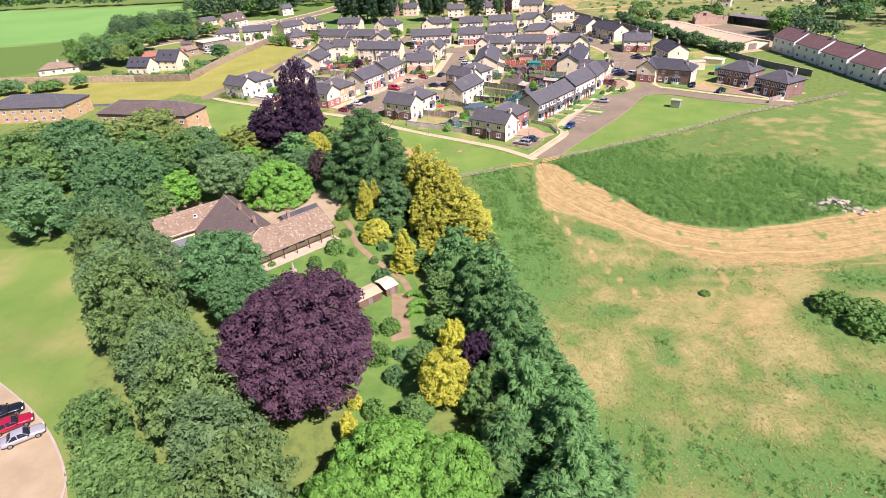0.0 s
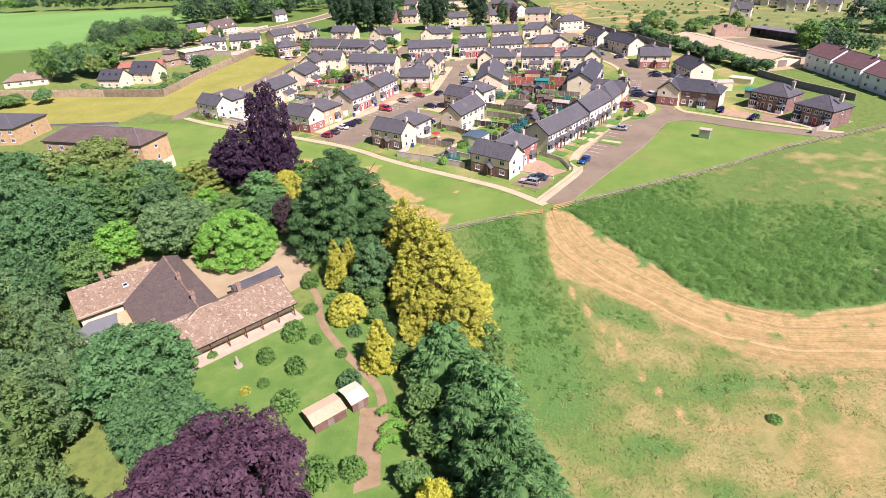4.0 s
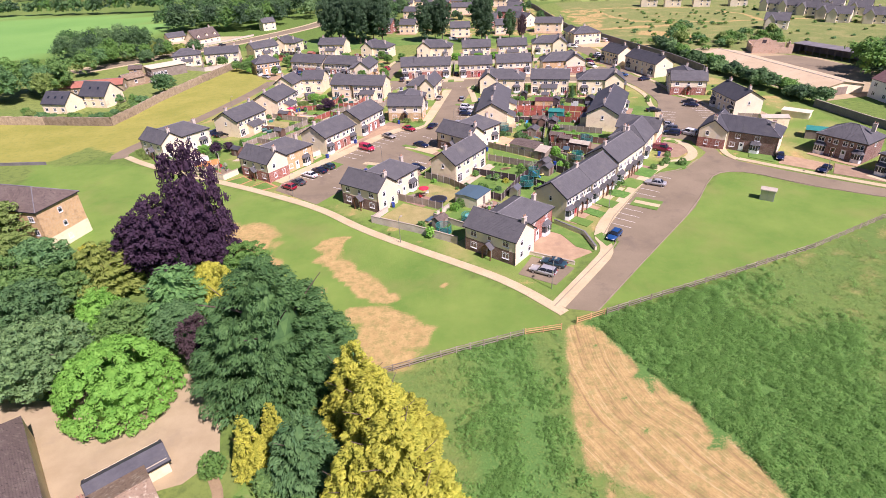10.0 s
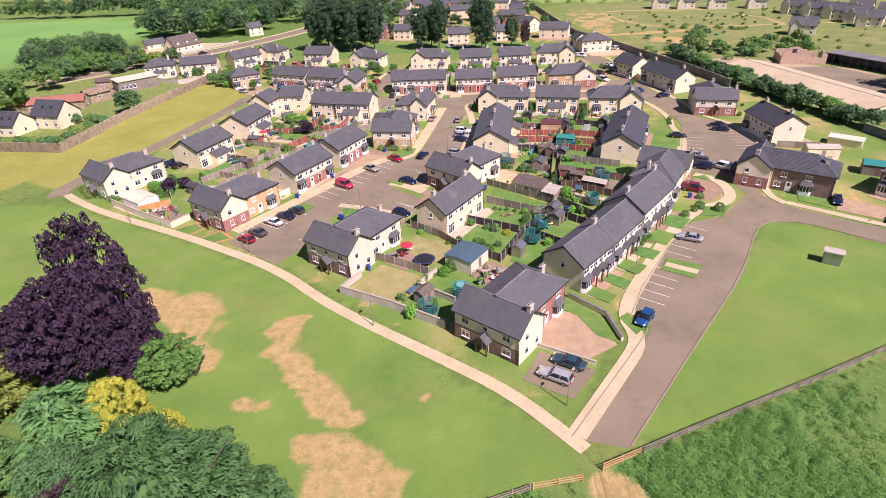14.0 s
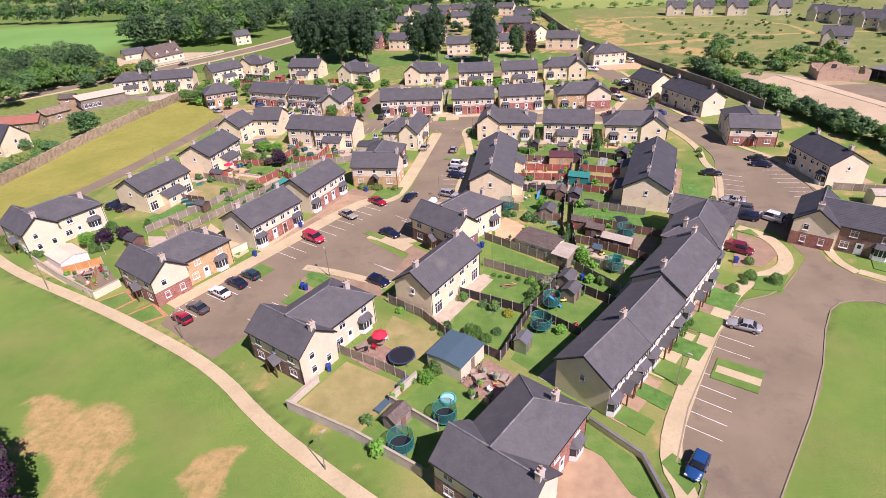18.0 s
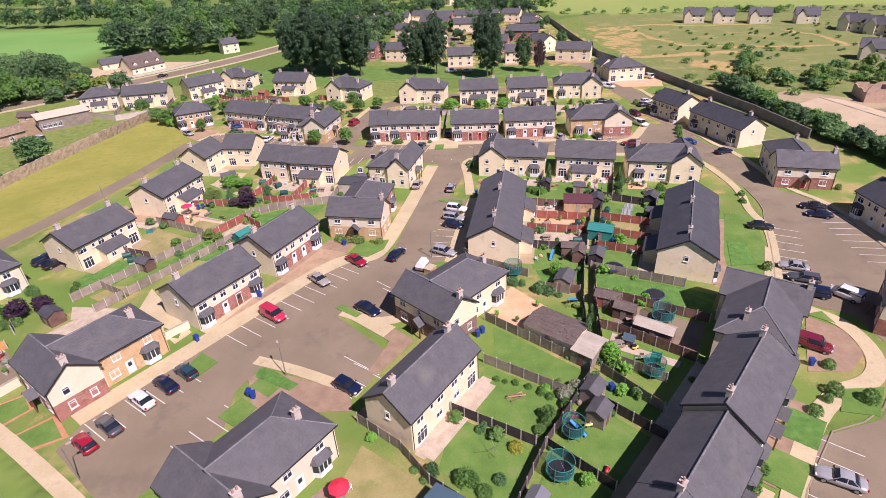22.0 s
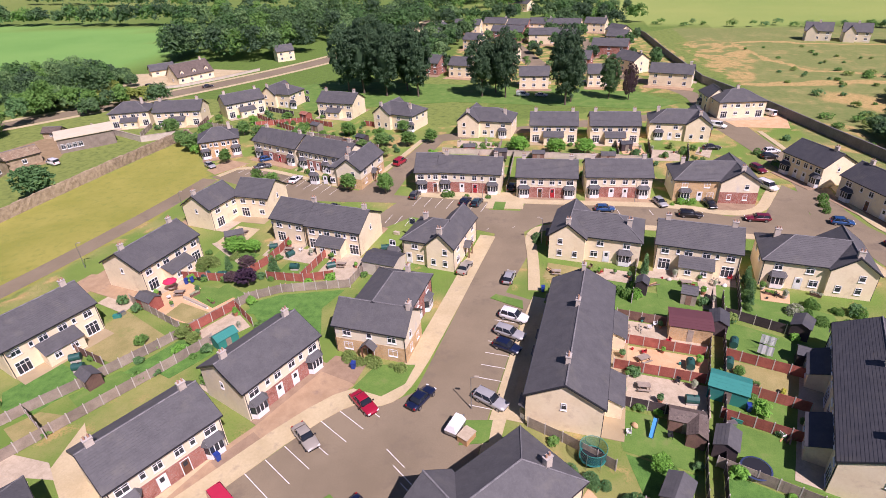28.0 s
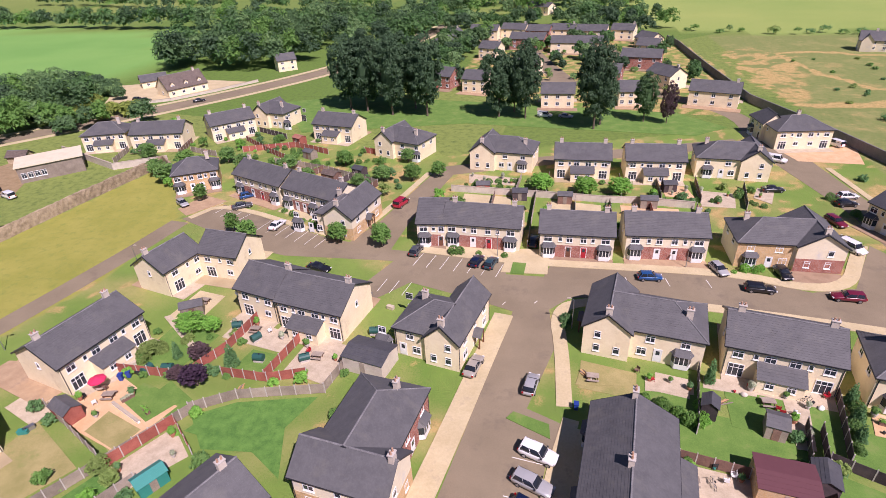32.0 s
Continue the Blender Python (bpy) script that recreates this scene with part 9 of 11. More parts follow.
for k_, z_, pts_ in (
        (1, 0.02, [(-13.2, 127.8), (-4.4, 123.2), (0.8, 131.0), (-8.0, 136.0)]), (0, 0.02, [(-3.6, 122.6), (4.0, 118.4), (11.0, 127.4), (4.0, 133.0)]), (5, 0.06, [(7.6, 131.6), (12.2, 127.0), (16.4, 131.4), (11.4, 136.0)]), (1, 0.025, [(-4.4, 140.0), (1.6, 136.0), (5.4, 140.6), (-2.6, 146.2)]),
        (5, 0.06, [(-8.6, 137.4), (-3.6, 133.6), (-1.0, 137.4), (-5.4, 141.2)]), (0, 0.02, [(6.4, 142.8), (13.0, 137.4), (17.0, 145.4), (8.0, 150.6)]), (0, 0.02, [(9.0, 152.4), (17.4, 147.0), (22.0, 153.4), (12.3, 159.4)]), (0, 0.02, [(13.4, 161.0), (22.2, 154.8), (25.0, 158.2), (13.6, 167.8)]),
        (4, 0.03, [(12.6, 170.6), (19.6, 164.8), (23.6, 170.6), (17.0, 178.4)]), (3, 0.05, [(3.6, 144.9), (4.8, 144.1), (12.9, 156.6), (11.7, 157.4)]), (0, 0.02, [(14.6, 135.8), (19.0, 131.6), (24.4, 139.8), (19.0, 144.8)]), (0, 0.022, [(19.6, 146.4), (25.4, 141.0), (31.6, 146.2), (26.0, 151.4)]),
        (0, 0.02, [(26.6, 152.6), (32.6, 147.2), (35.4, 150.8), (28.0, 158.0)]), (0, 0.02, [(29.0, 160.6), (35.2, 156.2), (39.8, 159.2), (31.2, 165.4)]), (3, 0.04, [(29.4, 163.2), (31.0, 162.4), (33.0, 164.4), (30.6, 166.0)]), (11, 0.05, [(30.4, 167.2), (40.0, 160.2), (44.4, 167.4), (33.6, 173.0)]),
        (2, 0.02, [(30.6, 176.0), (45.0, 168.6), (48.8, 175.0), (31.6, 182.4)]), (2, 0.02, [(27.0, 177.0), (22.6, 178.2), (21.4, 183.4), (28.6, 181.4)]), (0, 0.021, [(20.4, 190.4), (30.4, 188.6), (28.6, 181.8), (21.2, 183.8)]), (3, 0.05, [(21.4, 191.6), (32.0, 190.0), (33.0, 195.4), (21.6, 197.2)]),
        (4, 0.04, [(21.8, 198.2), (33.2, 196.6), (34.2, 200.8), (22.2, 202.8)]), (3, 0.05, [(22.4, 203.8), (34.4, 202.0), (35.6, 206.4), (23.0, 208.6)]), (0, 0.02, [(22.2, 209.6), (36.0, 207.2), (38.0, 214.4), (22.6, 217.6)]), (0, 0.02, [(32.6, 184.0), (44.0, 179.6), (46.2, 185.6), (33.4, 189.8)]),
        (0, 0.021, [(33.8, 190.8), (46.4, 186.4), (48.4, 191.6), (35.2, 195.0)]), (1, 0.02, [(35.4, 195.8), (48.6, 192.0), (50.4, 197.2), (36.6, 201.0)]), (0, 0.02, [(37.0, 202.0), (50.6, 197.8), (52.6, 203.6), (38.6, 209.8)]), (0, 0.02, [(40.0, 211.4), (53.0, 205.2), (54.6, 212.8), (47.6, 216.0), (40.6, 216.0)]),
        (0, 0.045, [(30.0, 214.8), (43.2, 212.0), (43.8, 220.6), (30.6, 223.2)]), (0, 0.045, [(20.4, 217.6), (28.4, 216.4), (28.8, 221.0), (21.0, 222.4)]), (1, 0.045, [(12.4, 218.6), (19.4, 217.6), (20.0, 222.4), (12.8, 224.0)]), (3, 0.06, [(22.0, 219.4), (26.0, 218.6), (26.4, 222.2), (22.4, 223.0)]),
        # between the lane and the court
        (2, 0.02, [(-59.6, 182.6), (-52.6, 180.2), (-49.6, 187.0), (-58.2, 190.0)]), (1, 0.02, [(-57.6, 192.6), (-49.2, 190.4), (-44.8, 197.0), (-55.4, 202.4)]), (1, 0.021, [(-49.6, 174.8), (-46.0, 180.4), (-52.0, 180.6), (-54.4, 177.4)]), (0, 0.02, [(-46.0, 181.0), (-41.4, 188.2), (-46.6, 189.0), (-50.4, 183.6)]),
        (3, 0.04, [(-56.4, 166.0), (-46.8, 164.8), (-44.8, 171.0), (-52.0, 172.6)]), (3, 0.045, [(-53.4, 206.0), (-47.0, 202.6), (-44.4, 208.0), (-50.8, 212.0)]), (1, 0.025, [(-46.6, 202.0), (-42.6, 199.6), (-39.4, 204.6), (-43.4, 207.6)]), (0, 0.02, [(-43.8, 208.2), (-38.6, 205.4), (-36.8, 208.6), (-42.6, 211.8)]),
        (3, 0.045, [(-41.0, 197.2), (-36.6, 195.6), (-32.6, 200.6), (-37.0, 204.4)]), (2, 0.02, [(-46.0, 188.6), (-41.6, 188.6), (-37.4, 195.0), (-41.8, 196.6)]), (2, 0.021, [(-36.0, 206.4), (-31.8, 201.8), (-24.6, 202.4), (-21.0, 212.0), (-31.4, 209.4)]), (0, 0.02, [(-50.8, 213.2), (-43.2, 213.2), (-41.2, 222.0), (-49.8, 224.0)]),
        (3, 0.05, [(-40.6, 221.6), (-29.6, 219.4), (-28.8, 223.4), (-40.0, 226.6)]), (0, 0.021, [(-35.4, 214.4), (-29.8, 214.4), (-28.6, 218.8), (-34.4, 219.6)]), (3, 0.045, [(-27.8, 216.0), (-20.4, 214.0), (-19.0, 222.4), (-26.8, 222.8)]), (10, 0.05, [(-52.4, 224.6), (-46.6, 225.0), (-46.0, 231.8), (-51.4, 232.8)]),
        (3, 0.045, [(-62.0, 203.8), (-55.6, 201.6), (-54.8, 205.8), (-60.8, 207.8)]), (6, 0.04, [(-71.0, 207.0), (-66.4, 203.2), (-65.4, 212.4), (-69.8, 212.0)]), (9, 0.03, [(-72.0, 189.6), (-65.6, 185.4), (-63.0, 190.8), (-70.0, 195.4)]), (3, 0.045, [(-72.6, 164.2), (-62.0, 157.6), (-58.6, 163.4), (-68.0, 169.8)]),
        # front gardens of the stepped terrace
        (0, 0.13, [(28.8, 122.5), (30.5, 124.5), (27.6, 127.1), (25.9, 125.1)]), (2, 0.13, [(32.2, 126.2), (33.9, 128.2), (31.0, 130.8), (29.3, 128.9)]), (0, 0.13, [(35.6, 130.2), (37.8, 132.8), (34.8, 135.3), (32.6, 132.7)]), (2, 0.13, [(39.3, 134.6), (41.5, 137.2), (38.5, 139.7), (36.3, 137.1)]), (0, 0.13, [(43.1, 139.3), (46.3, 143.3), (43.3, 145.7), (40.1, 141.8)]), (2, 0.13, [(47.9, 145.1), (51.1, 149.1), (48.0, 151.6), (44.8, 147.6)]),
        # small lawns edged in orange brick before a corner house
        (13, 0.04, [(-53.6, 151.6), (-49.2, 155.0), (-46.4, 152.2), (-49.2, 148.1)]), (0, 0.06, [(-53.0, 151.6), (-49.3, 154.4), (-46.9, 152.1), (-49.3, 148.7)]), (13, 0.04, [(-46.2, 147.5), (-42.7, 151.2), (-38.7, 147.6), (-42.3, 145.3)]), (0, 0.06, [(-45.6, 147.6), (-42.7, 150.5), (-39.5, 147.5), (-42.3, 145.9)]),
        # drives and verges
        (6, 0.06, [(15.6, 113.8), (22.8, 109.8), (27.6, 112.8), (26.8, 118.2), (20.2, 121.6)]), (9, 0.05, [(13.8, 106.4), (19.6, 102.8), (23.6, 107.8), (16.8, 112.0)]), (8, 0.10, [(20.6, 121.9), (23.4, 119.6), (25.2, 115.0), (28.0, 113.0), (27.4, 118.6), (22.4, 124.2)]), (6, 0.05, [(-29.8, 166.2), (-27.8, 165.2), (-15.2, 185.2), (-17.2, 193.6), (-22.6, 182.0), (-24.4, 179.2)]),
        (7, 0.055, [(-25.4, 176.2), (-22.2, 174.4), (-19.4, 179.0), (-22.4, 181.0)]), (6, 0.055, [(-20.0, 184.0), (-16.2, 184.4), (-12.6, 190.2), (-17.0, 193.4)]), (7, 0.055, [(-18.4, 192.4), (-12.6, 190.4), (-12.0, 194.8), (-17.0, 195.6)]), (8, 0.10, [(-12.6, 189.6), (-8.4, 188.6), (-5.8, 191.2), (-5.2, 195.0), (-10.6, 194.4)]),
        (8, 0.11, [(-29.6, 159.2), (-28.6, 162.8), (-25.4, 160.6), (-27.2, 157.4)]), (8, 0.11, [(-19.2, 155.8), (-16.0, 153.8), (-14.0, 157.0), (-17.2, 159.0)]), (8, 0.11, [(-21.4, 150.6), (-18.8, 149.0), (-16.8, 152.0), (-19.4, 153.8)]), (8, 0.11, [(-11.2, 173.0), (-7.4, 170.4), (-6.6, 171.4), (-10.2, 174.0)]),
        (10, 0.09, [(-9.6, 171.2), (-2.6, 165.6), (-1.0, 168.0), (-8.2, 172.6)]), (8, 0.12, [(53.6, 150.8), (57.6, 150.0), (61.0, 154.6), (56.0, 154.4)]), (8, 0.12, [(39.6, 131.6), (44.2, 128.6), (46.8, 132.4), (42.0, 135.2)]), (10, 0.125, [(40.6, 132.6), (45.0, 129.8), (45.8, 131.0), (41.4, 133.8)]), (8, 0.115, [(30.8, 114.8), (33.4, 117.2), (31.0, 120.0), (29.4, 118.8)]),
        (7, 0.05, [(53.4, 157.6), (58.6, 157.4), (62.6, 161.0), (62.6, 166.0), (59.2, 169.2)]), (8, 0.10, [(59.4, 169.6), (62.4, 167.2), (62.0, 170.2)]), (6, 0.05, [(44.0, 143.2), (46.4, 146.4), (44.6, 148.2), (42.4, 145.2)]), (6, 0.05, [(36.0, 134.8), (37.6, 136.8), (36.6, 138.0), (34.8, 136.0)]),
        (8, 0.115, [(3.6, 212.0), (9.0, 209.6), (8.8, 211.8), (4.4, 213.2)]), (8, 0.115, [(2.6, 182.2), (6.0, 183.0), (6.2, 186.4), (3.0, 186.0)]), (10, 0.10, [(-0.4, 245.2), (7.6, 245.4), (7.8, 254.0), (0.4, 253.4)]), (8, 0.115, [(1.2, 244.9), (3.6, 244.9), (3.8, 248.6), (1.4, 248.6)]), (7, 0.05, [(-11, 249.8), (0, 249.4), (0.2, 253), (-11, 253.4)]),
        (7, 0.05, [(6.4, 250.0), (18.4, 250.2), (18.4, 251.6), (6.4, 251.6)]), (7, 0.05, [(21.4, 250.4), (34.0, 250.8), (34.0, 252.4), (21.4, 252.2)]), (7, 0.05, [(47.0, 247.2), (54.8, 249.0), (55.2, 251.2), (47.4, 251.6)]), (6, 0.05, [(80.0, 151.2), (87.8, 144.8), (91.4, 149.6), (83.8, 156.6)]), (8, 0.10, [(75.2, 155.8), (79.6, 151.8), (82.4, 156.4), (77.4, 160.4)]),
        (7, 0.05, [(88.6, 144.2), (96.2, 138.6), (99.0, 143.8), (92.4, 150.0)]), (10, 0.09, [(59.4, 176.8), (63.6, 186.8), (62.8, 189.6), (57.4, 178.0)]), (6, 0.05, [(-76, 262.8), (-72.0, 259.8), (-66.6, 268.0), (-74, 270.5)]), (4, 0.03, [(66, 304.0), (80, 303.0), (84.0, 320.0), (76.0, 314.2), (64, 311.2)]),
        (2, 0.03, [(-57.6, 180.3), (-60.1, 183.0), (-58.4, 186.5), (-52.7, 187.2), (-50.1, 184.8), (-53.4, 179.6)]), (2, 0.03, [(-43.1, 190.0), (-38.3, 196.6), (-35.1, 194.2), (-38.6, 188.4)]), (2, 0.035, [(-35.4, 204.0), (-34.1, 206.7), (-23.1, 206.4), (-20.6, 199.4), (-25.3, 202.3)]), (11, 0.055, [(-62.3, 159.8), (-58.6, 163.6), (-55.6, 161.1), (-52.4, 157.4), (-56.0, 155.9)]),
        # paving beside the court and the eastern street
        (0, 0.05, [(61.0, 202.6), (66.6, 202.6), (61.2, 184.0), (58.0, 177.6), (52.2, 177.6), (54.6, 187.0)]), (12, 0.125, [(57.0, 191.6), (60.0, 191.0), (58.6, 183.4), (54.4, 183.2)]), (3, 0.06, [(30.3, 164.1), (38.2, 159.7), (37.4, 158.5), (29.2, 162.9)]),
        (7, 0.09, [(-19.9, 157.3), (-17.8, 159.0), (-5.6, 154.6), (-4.6, 151.4), (-17.0, 150.9)]), (12, 0.125, [(-18.8, 159.6), (-12.6, 156.1), (-13.6, 154.9), (-19.0, 157.6)]), (7, 0.05, [(-9.0, 172.4), (-6.6, 172.0), (2.0, 165.0), (-2.4, 157.8), (-3.8, 158.0), (-1.6, 164.6)]),
        (10, 0.05, [(-44.6, 179.6), (-32.2, 167.4), (-33.6, 164.8), (-43.6, 172.8)]), (12, 0.07, [(-37.3, 168.8), (-33.8, 167.2), (-33.6, 166.0), (-35.6, 166.4)]), (3, 0.06, [(-55.6, 174.6), (-44.4, 173.6), (-42.0, 171.6), (-53.6, 171.0)]),
        # the garden with the red parasol, and the drive beside it
        (6, 0.045, [(-69.0, 207.8), (-68.2, 214.4), (-63.6, 209.2), (-56.4, 207.6), (-57.6, 204.6)]), (4, 0.05, [(-53.0, 206.4), (-49.9, 211.4), (-46.0, 209.6), (-38.8, 207.6), (-41.6, 199.6), (-48.6, 201.7), (-52.0, 203.2)]), (0, 0.065, [(-46.6, 207.2), (-46.2, 210.8), (-38.6, 208.9), (-41.2, 204.5)]), (1, 0.065, [(-48.0, 201.9), (-47.3, 205.4), (-41.0, 203.3), (-42.0, 199.9)]),
        (3, 0.06, [(-53.0, 225.0), (-52.2, 225.6), (-43.4, 219.2), (-44.0, 218.4)]),
        # behind the street rows
        (1, 0.055, [(12.8, 222.7), (19.0, 222.5), (18.4, 219.7), (12.0, 219.1)]), (3, 0.07, [(21.0, 221.8), (27.0, 221.6), (26.6, 219.4), (20.7, 219.3)]), (3, 0.07, [(28.4, 223.0), (34.8, 222.2), (34.1, 220.2), (28.0, 220.9)]), (3, 0.07, [(37.2, 221.4), (40.1, 221.2), (38.2, 212.4), (36.2, 212.4)]), (4, 0.05, [(46.5, 219.6), (50.4, 218.4), (49.4, 215.2), (45.4, 215.8)]),
        (4, 0.05, [(31.5, 286.8), (37.1, 285.6), (38.0, 279.4), (32.0, 280.2)]), (3, 0.05, [(38.8, 284.0), (46.6, 282.8), (45.1, 275.6), (38.6, 275.8)]), (3, 0.05, [(-12.7, 289.2), (-0.8, 287.4), (-1.1, 283.0), (-11.9, 283.7)]), (3, 0.05, [(52.0, 286.5), (55.1, 285.0), (52.7, 278.2), (49.9, 281.1)]), (10, 0.05, [(-12, 277.4), (-1.4, 276.4), (-1.0, 272.6), (-12, 273.0)]),
        (10, 0.05, [(7.6, 275.6), (18.0, 274.2), (18.0, 270.6), (7.6, 271.2)]), (4, 0.05, [(22.0, 274.6), (33.6, 273.8), (33.4, 270.4), (22.0, 270.8)]),
        (10, 0.05, [(-182, 376), (-163, 343), (-152, 348), (-141, 355), (-130, 370), (-124, 384), (-150, 388)]), (8, 0.05, [(-70, 318), (-20, 330), (46, 322), (56, 330), (44, 344), (-14, 354), (-70, 362), (-92, 352)])):
    name_, mat_, lab_ = G[k_]
    LAYER += 1
    slab(name_, pts_, z_ + 0.00025 * LAYER, mat_, lab_, {"lawn": "lawn", "patio": "patio", "deck": "deck", "drive": "drive", "verge": "verge", "yard": "yard"}[name_], 0.2)

for p_, a_, w_, d_, h_, wall_, roof_, lab_ in (
        ((7.2, 135.4), 56, 5.6, 5.4, 2.5, WHITE, BLUEROOF, "white garden room with a blue-grey sheet roof"), ((16.5, 138.0), 60, 2.2, 1.8, 2.0, METAL, METAL, "small grey metal garden shed"), ((25.2, 153.4), 55, 2.8, 2.2, 2.0, TIMBER_GREY, SLATE, "weathered timber garden shed"),
        ((25.2, 149.8), 55, 2.6, 2.2, 2.0, TIMBER_GREY, SLATE, "weathered timber garden shed"), ((36.0, 164.8), -33, 5.2, 2.2, 2.2, TIMBER, CORR, "garden shelter with a pale sheet roof"), ((31.3, 172.8), -25, 3.6, 2.2, 2.0, TIMBER_RED, SLATE_BROWN, "red-brown timber garden shed"),
        ((25.6, 177.9), 65, 3.4, 2.6, 2.2, TIMBER_GREY, SLATE, "timber summer house with a felt roof"), ((32.2, 185.3), 70, 3.0, 2.4, 2.1, TIMBER_DARK, SLATE, "dark timber garden shed"), ((34.4, 214.6), -14, 2.2, 2.6, 2.1, TIMBER_GREY, SLATE, "grey timber garden shed behind a terrace"), ((27.6, 216.4), 75, 2.0, 1.8, 2.2, TIMBER_DARK, SLATE_DARK, "dark timber playhouse beside a fence"), ((32.3, 163.6), -30, 1.4, 1.1, 1.1, TIMBER_NEW, BLUEROOF, "small wooden playhouse with a blue roof"), ((32.7, 206.4), -8, 5.6, 4.4, 2.5, BUFF, MAROON, "brick garden room with a maroon sheet roof"),
        ((34.8, 194.2), -20, 4.4, 3.2, 2.2, TEAL, TEAL, "bright teal garden shed"), ((28.6, 188.2), -10, 3.8, 2.2, 2.0, TIMBER, SLATE_BROWN, "brown timber garden shed"), ((36.9, 207.6), 75, 3.2, 2.4, 2.2, TIMBER_DARK, SLATE_DARK, "dark timber garden shed"),
        ((48.0, 207.8), 60, 3.0, 2.4, 2.2, TIMBER_DARK, SLATE_DARK, "dark timber garden shed"), ((-48.8, 186.2), -25, 2.8, 2.0, 1.9, TIMBER, SLATE, "dark brown timber garden shed"), ((-34.3, 196.4), 60, 3.2, 2.0, 1.8, TEAL, TEAL, "low teal garden shed"),
        ((-51.8, 203.8), -20, 3.6, 2.2, 2.1, TIMBER_RED, SLATE, "red timber garden shed with grey roof"), ((-15.9, 219.0), -12, 6.2, 4.6, 2.6, BLOCKWALL, SLATE_DARK, "rendered garage with a dark felt roof"), ((-48.6, 226.6), 30, 3.4, 2.2, 2.0, TIMBER_GREY, SLATE, "weathered timber garden shed"),
        ((0.2, 124.9), 55, 2.8, 2.0, 1.9, TIMBER_GREY, SLATE_BROWN, "weathered timber garden shed beside a bicycle store"), ((22.4, 165.0), -38, 7.6, 5.2, 2.4, CREAM, SLATE_BROWN, "low garage with a brown felt roof"),
        ((26.2, 160.9), -38, 3.0, 4.6, 2.2, TIMBER_GREY, CORR, "open store with a pale sheet roof"), ((33.2, 169.8), -30, 3.0, 2.2, 2.0, TIMBER, SLATE_BROWN, "brown timber garden shed"), ((29.4, 186.6), 76, 3.0, 2.0, 2.0, TIMBER, SLATE_BROWN, "brown timber garden shed"),
        ((46.5, 201.4), -20, 2.6, 2.0, 2.0, TIMBER_DARK, SLATE_DARK, "dark timber garden shed"), ((-66.0, 308.0), -28, 3.2, 2.6, 2.2, TIMBER_RED, TILE_RED, "red timber garden shed"), ((-30, 303.0), 0, 4.0, 3.0, 2.2, TIMBER, SLATE_BROWN, "brown timber garden shed"), ((92.0, 178.5), -8, 7.0, 3.4, 2.8, CREAM, CORR, "pale rendered store behind a house"),
        ((98.6, 168.0), -30, 6.0, 4.0, 2.4, TIMBER_GREY, TEAL, "outbuilding with a green sheet roof"), ((-56.0, 170.8), -30, 3.0, 2.4, 2.0, TIMBER, SLATE_DARK, "dark timber garden shed")):
    garden_shed(p_, a_, w_, d_, h_, wall_, roof_, lab_, 0.3 if "garden room" in lab_ else 0.6)


def net_mat():
    """Fine netting: half of it is holes."""
    m, nt, b = begin("teal_netting", 0.6)
    b.inputs["Base Color"].default_value = (0.02, 0.20, 0.18, 1)
    tr, mx = nt.nodes.new("ShaderNodeBsdfTransparent"), nt.nodes.new("ShaderNodeMixShader")
    mx.inputs[0].default_value = 0.5
    nt.links.new(tr.outputs[0], mx.inputs[1])
    nt.links.new(b.outputs[0], mx.inputs[2])
    nt.links.new(mx.outputs[0], nt.nodes["Material Output"].inputs["Surface"])
    return m


NET = net_mat()


def trampoline(x, y, r, net):
    t = thing("trampoline", "round garden trampoline with " + ("a green safety net" if net else "a black mat"), "trampoline", rot(0, x, y), "trampolines")
    m, f = bmesh.new(), bmesh.new()
    tube(m, (0, 0, 0.74), (0, 0, 0.78), r * 0.9, r * 0.9, 24)
    part("mat", m, FASCIA, t)
    for k in range(24):
        a, b = k * math.tau / 24, (k + 1) * math.tau / 24
        poly(f, [(math.cos(a) * r, math.sin(a) * r, 0.8), (math.cos(b) * r, math.sin(b) * r, 0.8), (math.cos(b) * r * 0.88, math.sin(b) * r * 0.88, 0.83), (math.cos(a) * r * 0.88, math.sin(a) * r * 0.88, 0.83)])
    bmesh.ops.remove_doubles(f, verts=f.verts, dist=0.001)
    part("pad", f, TEAL if net else plain("dark_blue_pad", (0.03, 0.05, 0.12), 0.6), t)
    for k in range(6):
        a = k * math.tau / 6
        p = bmesh.new()
        tube(p, (math.cos(a) * r, math.sin(a) * r, 0), (math.cos(a) * r, math.sin(a) * r, 2.4 if net else 0.8), 0.03, 0.03, 6)
        part("leg", p, METAL, t)
    if net:
        n = bmesh.new()
        lo, hi = ([n.verts.new((math.cos(k * math.tau / 24) * r * 0.97, math.sin(k * math.tau / 24) * r * 0.97, z)) for k in range(24)] for z in (0.82, 2.3))
        for k in range(24):
            n.faces.new((lo[k], lo[(k + 1) % 24], hi[(k + 1) % 24], hi[k]))
        part("net", n, NET, t, "fine green mesh net")
        n = bmesh.new()
        for k in range(24):
            a, b = k * math.tau / 24, (k + 1) * math.tau / 24
            tube(n, (math.cos(a) * r, math.sin(a) * r, 2.32), (math.cos(b) * r, math.sin(b) * r, 2.32), 0.04, 0.04, 5)
        part("rim", n, TEAL, t)


